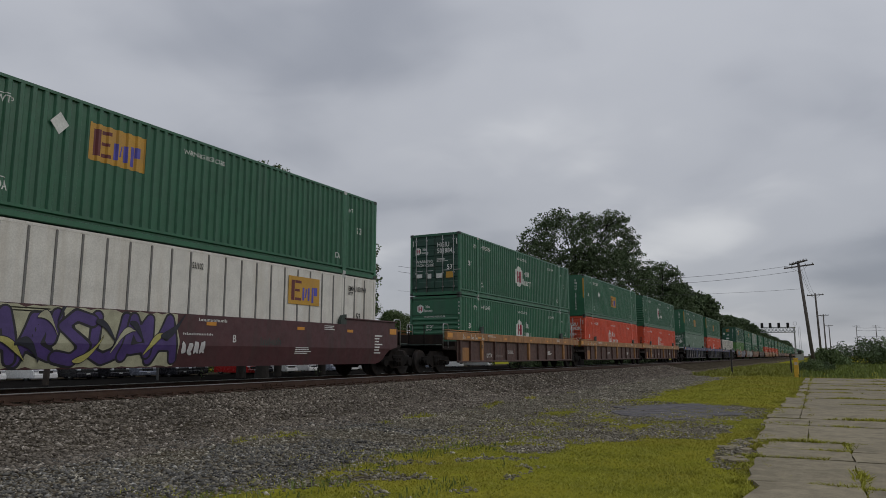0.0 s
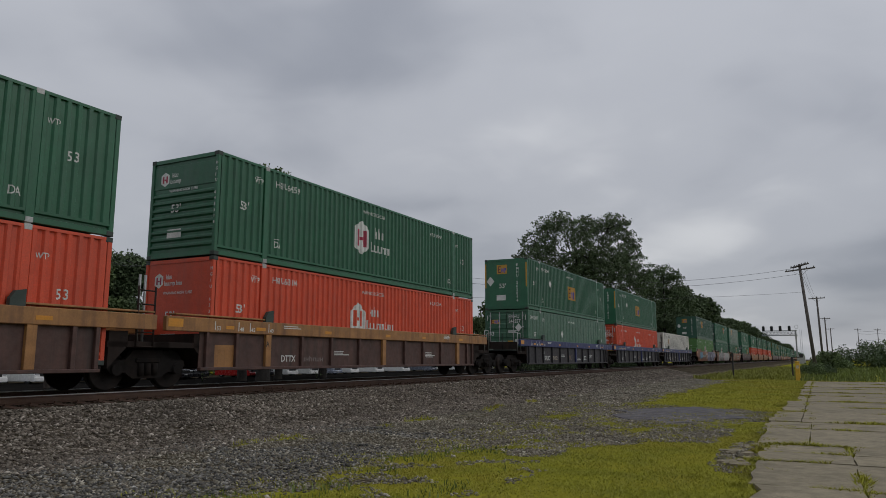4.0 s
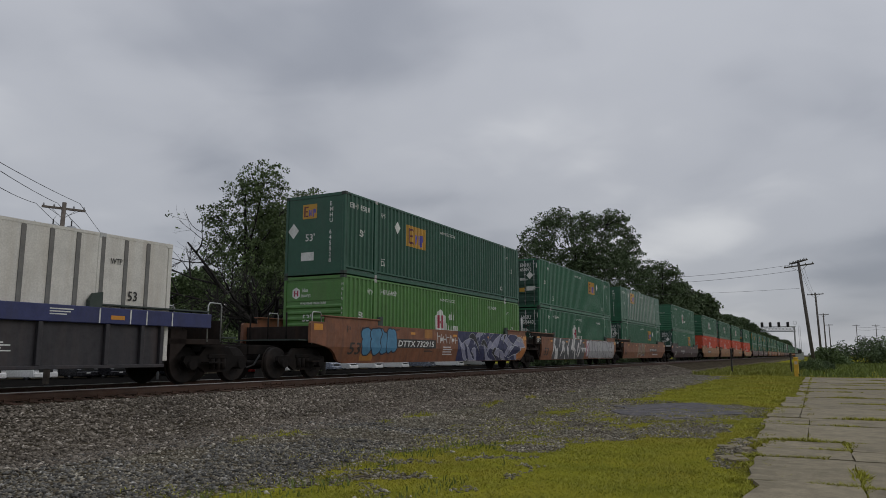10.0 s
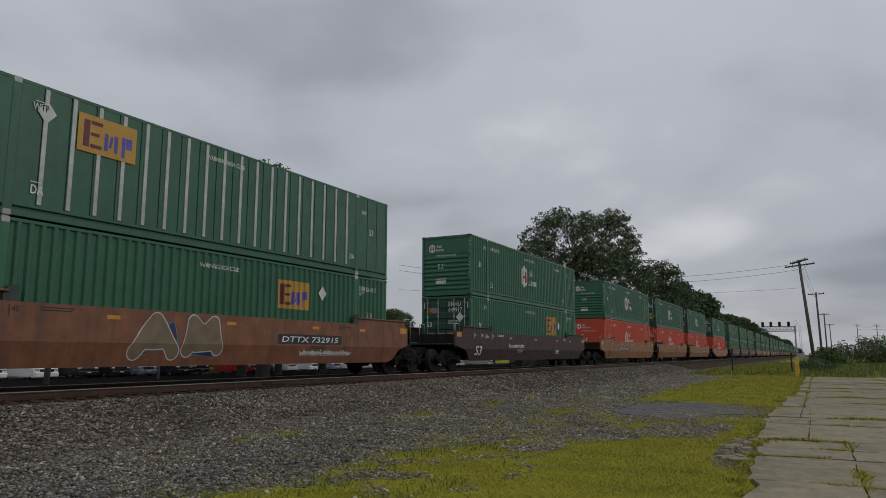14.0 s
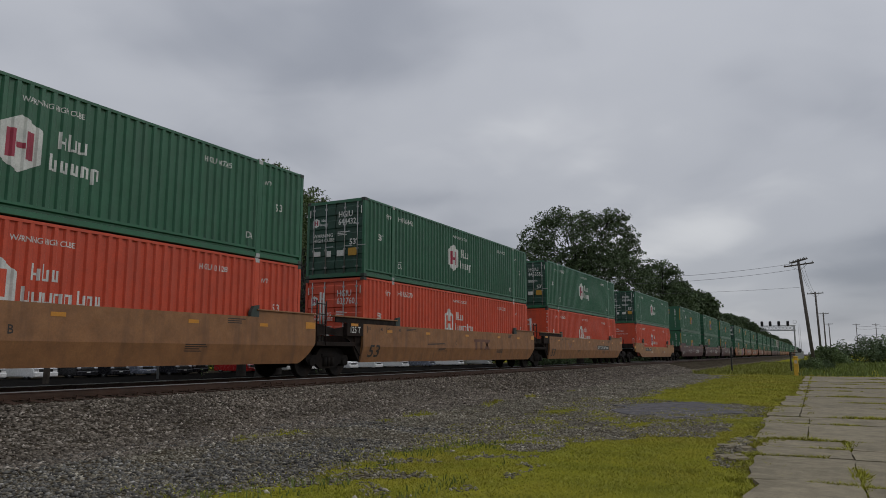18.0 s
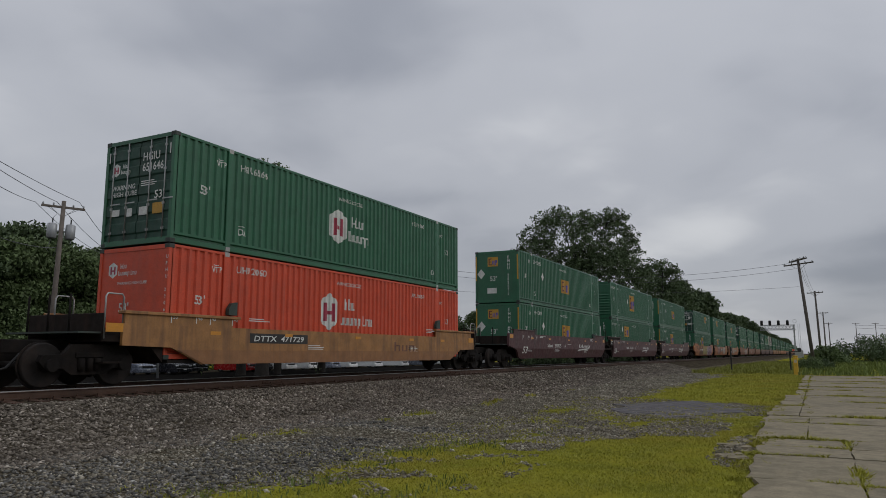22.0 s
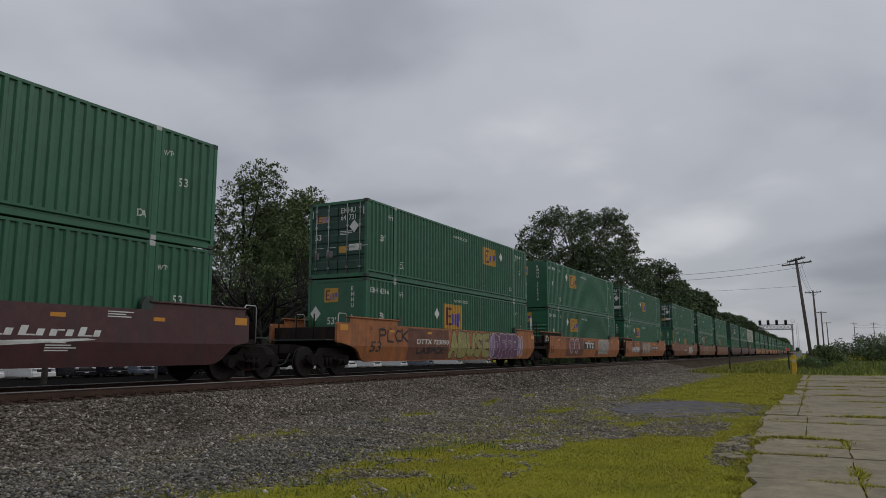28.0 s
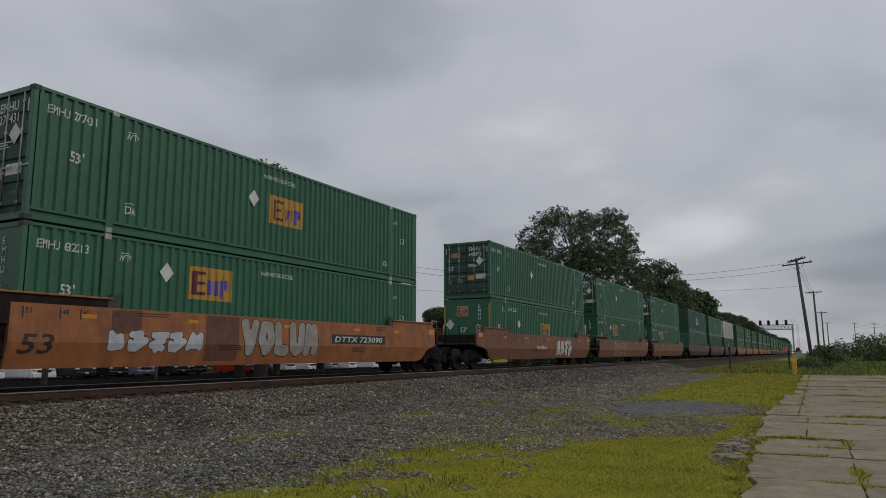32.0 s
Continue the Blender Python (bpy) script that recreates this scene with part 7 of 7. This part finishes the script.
for i, (x, y, h, w) in enumerate(((4.5, 108, 4.2, 7), (9.5, 112, 4.9, 8), (15.0, 118, 4.4, 8), (1.2, 96, 2.6, 4), (20, 124, 4.0, 8), (-.6, 72, 1.5, 2.2), (.4, 75, 1.1, 1.8), (26, 120, 3.6, 8), (12, 104, 3.4, 6))):
    shrub("shrub", "leafy green shrub at the field's edge", x, y, h, w, 70 + i, "leaf" if i % 2 else "leaf_dark", .12 if h > 2 else .05, 40, 70)
for i, (x, y, h, w) in enumerate(((-60, 30, 5.5, 8), (-61, 37, 6.5, 8), (-62, 45, 7, 9), (-61, 53, 6.5, 9), (-61, 62, 5.5, 9), (-62, 71, 5.0, 9), (-59, 82, 5.0, 9), (-33, 92, 5, 8), (-31, 112, 6, 9), (-31, 124, 7, 9), (-60, 20, 5, 8))):
    shrub("shrub", "dense green shrub behind the railway", x, y, h, w, 90 + i, "leaf_fresh" if i < 6 else "leaf_dark", .15, 40, 80)

# ---- utility poles, wires and signal ----
def cable(name, a, b, sag, radius, label):
    pts = []
    for i in range(17):
        t = i / 16
        p = Vector(a).lerp(Vector(b), t)
        p.z -= 4 * sag * t * (1 - t)
        pts.append(p)
    o = part(name, tube(bmesh.new(), pts, radius, 5, False), "wire")
    return tagged(o, label, "wire")


def utility_pole(x, y, high, lean, arms, mat, label, turn=0.0, cans=False, arm_half=1.25):
    p = thing("utility_pole", label, "utility pole", "utility poles")
    part("shaft", tube(bmesh.new(), [(0, 0, -.3), (0, 0, high * .5), (0, 0, high)], [.19, .165, .13], 10), mat, p)
    for z in arms:
        arm = part("crossarm", a_box(-arm_half, arm_half, -.06, .06, z - .07, z + .07, .01), mat, p)
        for k in (-.92, -.45, .45, .92):
            part("insulator", tube(bmesh.new(), [(k * arm_half, 0, z + .06), (k * arm_half, 0, z + .14), (k * arm_half, 0, z + .24)], [.03, .06, .035], 8), "steel_grey", arm)
        bm = bmesh.new()
        for s in (-1, 1):
            tube(bm, [(s * arm_half * .55, .07, z - .05), (0, .1, z - .65)], .018, 5)
        part("brace", bm, "steel_grey", arm)
    if cans:
        for s in (-1, 1):
            can = part("transformer", tube(bmesh.new(), [(s * .52, 0, high - 2.45), (s * .52, 0, high - 2.38), (s * .52, 0, high - 1.55), (s * .52, 0, high - 1.48)], [.22, .29, .29, .2], 14), "steel_grey", p, "grey cylindrical transformer")
            part("bushing", tube(bmesh.new(), [(s * .52, 0, high - 1.48), (s * .52, 0, high - 1.15)], .04, 6), "black", can)
            bm = bmesh.new()
            tube(bm, [(s * .52, 0, high - 1.15), (s * .3, .1, high - .8), (s * .9, 0, high - .45)], .014, 5)
            part("jumper_wire", bm, "wire", p)
        part("transformer_bracket", a_box(-.55, .55, .1, .18, high - 2.0, high - 1.9), "steel_grey", p)
        bm = bmesh.new()
        tube(bm, [(-.5, 0, high - 2.45), (-.7, 0, high - 3.2), (-.3, .1, high - 3.6), (-.1, .1, high - 2.9)], .018, 5)
        part("drop_wire", bm, "wire", p)
    p.matrix_basis = pose(x, y, ground_z(x, y), lean[0], lean[1], turn)
    return p


corner_pole = utility_pole(-.35, 85.2, 11.6, (0, -4.2), (11.0,), "dark_pole", "leaning dark wooden utility pole with crossed crossarms", -12, arm_half=1.5)
for dy in (-.14, .14):
    arm = part("crossarm", a_box(-1.35, 1.35, dy - .05, dy + .05, 11.36, 11.48, .01), "dark_pole", corner_pole)
    arm.rotation_euler = (0, 0, radians(-42))
    for k in (-1.2, -.6, .6, 1.2):
        part("insulator", tube(bmesh.new(), [(k, dy, 11.48), (k, dy, 11.56), (k, dy, 11.64)], [.03, .06, .035], 8), "steel_grey", arm)
utility_pole(.6, 134, 11.7, (0, -1.2), (11.4,), "dark_pole", "dark wooden utility pole with one crossarm", -10)
utility_pole(2.1, 205, 11.8, (0, -.5), (11.5,), "dark_pole", "dark wooden utility pole far along the line", -8)
utility_pole(4.3, 280, 11.9, (0, -.5), (11.6,), "dark_pole", "dark wooden utility pole far along the line", -8)
for i, (x, y) in enumerate(((16.9, 383), (25.0, 387), (41, 395))):
    utility_pole(x, y, 15.4, (0, 0), (15.0,), "dark_pole", "distant wooden utility pole beyond the field", 20, arm_half=1.6)
for z in (14.6, 13.3, 10.5):
    cable("cable", (16.9, 383, z), (25.0, 387, z), .3, .05, "distant black cable between far poles")
    cable("cable", (25.0, 387, z), (41, 395, z), .4, .05, "distant black cable between far poles")
for dx, z in ((-1.3, 11.2), (-.6, 11.3), (1.0, 11.2)):
    cable("cable", (-.9 + dx * .2, 85.2, z), (.4 + dx * .2, 134, z + .1), .7, .012, "thin black line wire")
for dx, dz in ((-2.0, 11.0), (-1.5, 10.4)):
    cable("cable", (dx, 85.2, dz + .25), (-40, 66, dz + .3), 1.6, .016, "thin black wire spanning the track")
cable("cable", (-1.2, 85.2, 8.7), (-40, 66, 8.6), .7, .012, "thin black wire spanning the track")
utility_pole(-42.1, 27.9, 11.4, (0, 1.2), (11.0,), "pole", "grey wooden utility pole with two transformers", 62, cans=True)
for (px, py), (qx, qy, qz) in (((-43.69, 27.3), (-30.2, 17.26, 8.7)), ((-42.5, 28.0), (-30.15, 17.17, 9.4)), ((-41.3, 28.7), (-30.12, 17.12, 9.75))):
    cable("cable", (px, py, 11.2), (px + (qx - px) * 1.35, py + (qy - py) * 1.35, 11.2 + (qz - 11.2) * 1.35), .12, .016, "black wire running from the transformer pole")
    cable("cable", (px, py, 11.2), (-66.0 + (px + 42) * .5, 54.5, 12.0), 1.3, .018, "black wire running into the trees")
cable("cable", (-42.1, 27.9, 8.2), (-26.0, 13.5, 6.2), .3, .02, "slack black service cable")

sig = thing("signal_gantry", "grey steel cantilever signal gantry over the track", "railway signal")
SX, SY = -6.2, 262.0
mast = part("mast", a_box(-.22, .22, -.22, .22, 0, 11.2, .03), "steel_grey", sig)
for z in (2.4, 4.8, 7.2):
    part("mast_collar", a_box(-.3, .3, -.3, .3, z, z + .2), "steel_grey", mast)
bm = bmesh.new()
for dx in (1.2, 1.75):
    tube(bm, [(dx, 0, 0), (dx, 0, 11.4)], .04, 5)
for i in range(26):
    tube(bm, [(1.2, 0, .5 + i * .42), (1.75, 0, .5 + i * .42)], .025, 4)
part("ladder", bm, "steel_grey", sig)
for z in (9.5, 11.1):
    for dy in (-.5, .5):
        part("chord", tube(bmesh.new(), [(-10.2, dy, z), (.4, dy, z)], .13, 6), "steel_grey", sig)
for i in range(10):
    x = -10.2 + i * 1.06
    bm = bmesh.new()
    tube(bm, [(x, -.5, 9.5), (x + 1.06, -.5, 11.1)], .10, 5)
    tube(bm, [(x, .5, 11.1), (x + 1.06, .5, 9.5)], .10, 5)
    part("lattice", bm, "steel_grey", sig)
part("walkway", a_box(-10.3, .5, -.9, .9, 9.40, 9.46), "steel_grey", sig)
bm = bmesh.new()
for z in (10.0, 10.5):
    tube(bm, [(-10.3, -.9, z), (.5, -.9, z)], .03, 5)
part("handrail", bm, "steel_grey", sig)
for x in (-9.6, -7.1, -4.5, -1.8):
    head = part("signal_head", a_box(x - .42, x + .42, -1.0, -.9, 10.9, 12.6, .15), "black", sig, "black signal head with hooded lamps")
    for z in (11.25, 11.75, 12.25):
        part("hood", tube(bmesh.new(), [(x, -1.0, z), (x, -1.3, z)], .17, 8, False), "black", head)
ring = []
for i in range(17):
    a = 2 * math.pi * i / 16
    ring.append((math.cos(a) * .55 + .3, 0, 12.3 + math.sin(a) * .6))
part("hoop", tube(bmesh.new(), ring, .05, 5, False), "steel_grey", sig)
sig.location = (SX, SY, -.2)
cab = part("equipment_cabinet", a_box(-1.0, 1.0, -.6, .6, 0, 2.3, .04), "steel_grey")
cab.location = (-4.6, 240, 0.2)
tagged(cab, "grey steel trackside equipment cabinet", "cabinet")

# marker posts
p = thing("marker_post", "yellow plastic marker post in the weeds", "marker post")
part("post", a_box(-.16, .16, -.09, .09, -.1, 1.32, .04), "yellow_post", p)
part("cap", a_box(-.18, .18, -.11, .11, 1.32, 1.42, .03), "yellow_post", p)
part("label_panel", a_box(-.10, .10, -.096, -.09, .9, 1.12), "tan_mark", p)
p.location = (-1.45, 59.0, ground_z(-1.45, 59))
for x, y, h in ((-6.5, 65.3, 2.1), (-1.95, 64.5, 1.75)):
    p = thing("steel_post", "thin dark steel post standing in the grass", "post", "steel posts")
    part("shaft", a_box(-.06, .06, -.05, .05, -.1, h, .008), "black", p)
    part("flange", a_box(-.09, .09, .05, .06, h - .35, h - .05), "black", p)
    if h < 2:
        part("arm", a_box(-.06, .8, -.03, .03, h - .06, h, .008), "black", p)
        part("lamp_box", a_box(.56, .84, -.10, .10, h - .02, h + .26, .03), "black", p, "black box lamp on a short arm")
    p.location = (x, y, ground_z(x, y))


# ---- parked cars beyond the track ----
def parked_car(x, y, paint, turn, suv, word):
    c = thing("parked_car", f"{word} parked nose to the railway", "car", "parked cars")
    L2, W2, hood, roof = 2.25, .90, (.98 if suv else .88), (1.78 if suv else 1.46)
    bm = bmesh.new()
    prism(bm, [(-L2, .16), (-L2 + .05, hood - .12), (-L2 + .35, hood - .02), (-.75, hood + .06), (1.55, hood + .08), (L2, hood - .02), (L2, .16)], -W2, W2)
    bmesh.ops.bevel(bm, geom=bm.edges[:], offset=.06, segments=2, affect="EDGES")
    part("body", bm, paint, c)
    bm = bmesh.new()
    lowo = [(-W2 + .06, -.95), (W2 - .06, -.95), (W2 - .06, 1.95 if suv else 1.6), (-W2 + .06, 1.95 if suv else 1.6)]
    topo = [(-W2 + .22, -.15), (W2 - .22, -.15), (W2 - .22, 1.6 if suv else .95), (-W2 + .22, 1.6 if suv else .95)]
    a = [bm.verts.new((p, q, hood + .02)) for p, q in lowo]
    b = [bm.verts.new((p, q, roof - .06)) for p, q in topo]
    for i in range(4):
        bm.faces.new((a[i], a[(i + 1) % 4], b[(i + 1) % 4], b[i]))
    bm.faces.new(b)
    part("glasshouse", bm, "car_glass", c)
    part("roof", a_box(-W2 + .2, W2 - .2, -.18, 1.62 if suv else .97, roof - .07, roof, .03), paint, c)
    part("grille", a_box(-.52, .52, -L2 - .012, -L2 + .1, .55, .74, .02), "black", c)
    part("bumper", a_box(-W2 + .02, W2 - .02, -L2 - .08, -L2 + .15, .18, .52, .05), paint, c)
    part("number_plate", a_box(-.16, .16, -L2 - .09, -L2 - .078, .38, .47), "white_mark", c)
    for s in (-1, 1):
        part("headlamp", a_box(s * .70 - .15, s * .70 + .15, -L2 - .01, -L2 + .2, .64, .80, .04), "headlamp", c)
        part("mirror", a_box(s * .98 - .09, s * .98 + .09, -.75, -.6, hood + .08, hood + .24, .03), paint, c)
        for wy in (-1.38, 1.35):
            t = part("wheel", tube(bmesh.new(), [(s * .70, wy, .33), (s * .88, wy, .33)], .33, 18), "tyre", c)
            part("rim", tube(bmesh.new(), [(s * .872, wy, .33), (s * .892, wy, .33)], [.21, .19], 12), "steel_grey", t)
    c.matrix_basis = pose(x, y, ground_z(x, y), 0, 0, turn)
    return c


W, S_, R_, K = ("car_white", "white car"), ("car_silver", "silver-blue car"), ("car_red", "red car"), ("car_black", "black car")
for y, kind, suv, dx in ((28.6, W, True, 0), (32.3, W, False, 0), (35.8, K, False, -.3), (38.9, K, True, -.6), (41.9, S_, False, -1), (44.6, K, False, .3), (47.2, K, True, -.5), (53.6, R_, False, 0), (56.3, K, True, -.8),
                         (59.2, W, False, 0), (63.0, W, False, 0), (66.8, S_, False, .2), (70.8, W, False, -.2), (76.0, W, True, 0), (82.5, W, True, 0), (90, S_, False, 0), (99, W, False, .2), (110, W, False, .2)):
    parked_car(-51.0 + dx, y, kind[0], 90, suv, kind[1] if not suv else kind[1].replace("car", "SUV"))
# street lamp by the lot
sl = thing("street_lamp", "thin grey curved-arm street lamp in the lot", "street lamp")
part("shaft", tube(bmesh.new(), [(0, 0, 0), (0, 0, 5.2), (.15, .05, 5.7), (.7, .3, 6.1), (2.2, 1.0, 6.35)], [.09, .07, .06, .05, .05], 8), "steel_grey", sl)
part("lamp_head", a_box(1.9, 2.6, .9, 1.2, 6.28, 6.42, .04), "steel_grey", sl)
sl.matrix_basis = pose(-38.5, 33.2, 0, 0, 0, 120)


def gone(t):
    """Distance run at t, along a smooth curve through the train's rows."""
    ts, ds = zip(*GONE)
    k = max(1, min(len(ts) - 2, sum(1 for q in ts if q <= t) - 1 + (0 if t < ts[-1] else -1)))
    (a, b, c), (p, q, r) = ts[k - 1:k + 2], ds[k - 1:k + 2]
    return p * (t - b) * (t - c) / ((a - b) * (a - c)) + q * (t - a) * (t - c) / ((b - a) * (b - c)) + r * (t - a) * (t - b) / ((c - a) * (c - b))


def motions():
    """The train runs past at a slowly falling speed, and its wheels roll."""
    for ob, at, base in MOVING:
        walk(ob, [(t, pose(TRACK_X, at - s, RAIL_Z + base)) for t, s in GONE])
    turns = [(i / 20, math.degrees(gone(i / 20) / WHEEL_R)) for i in range(32 * 20 + 1)]
    for axle, w in WHEELS:
        walk(axle, [(t, pose(0, w, WHEEL_R, a)) for t, a in turns])


motions()
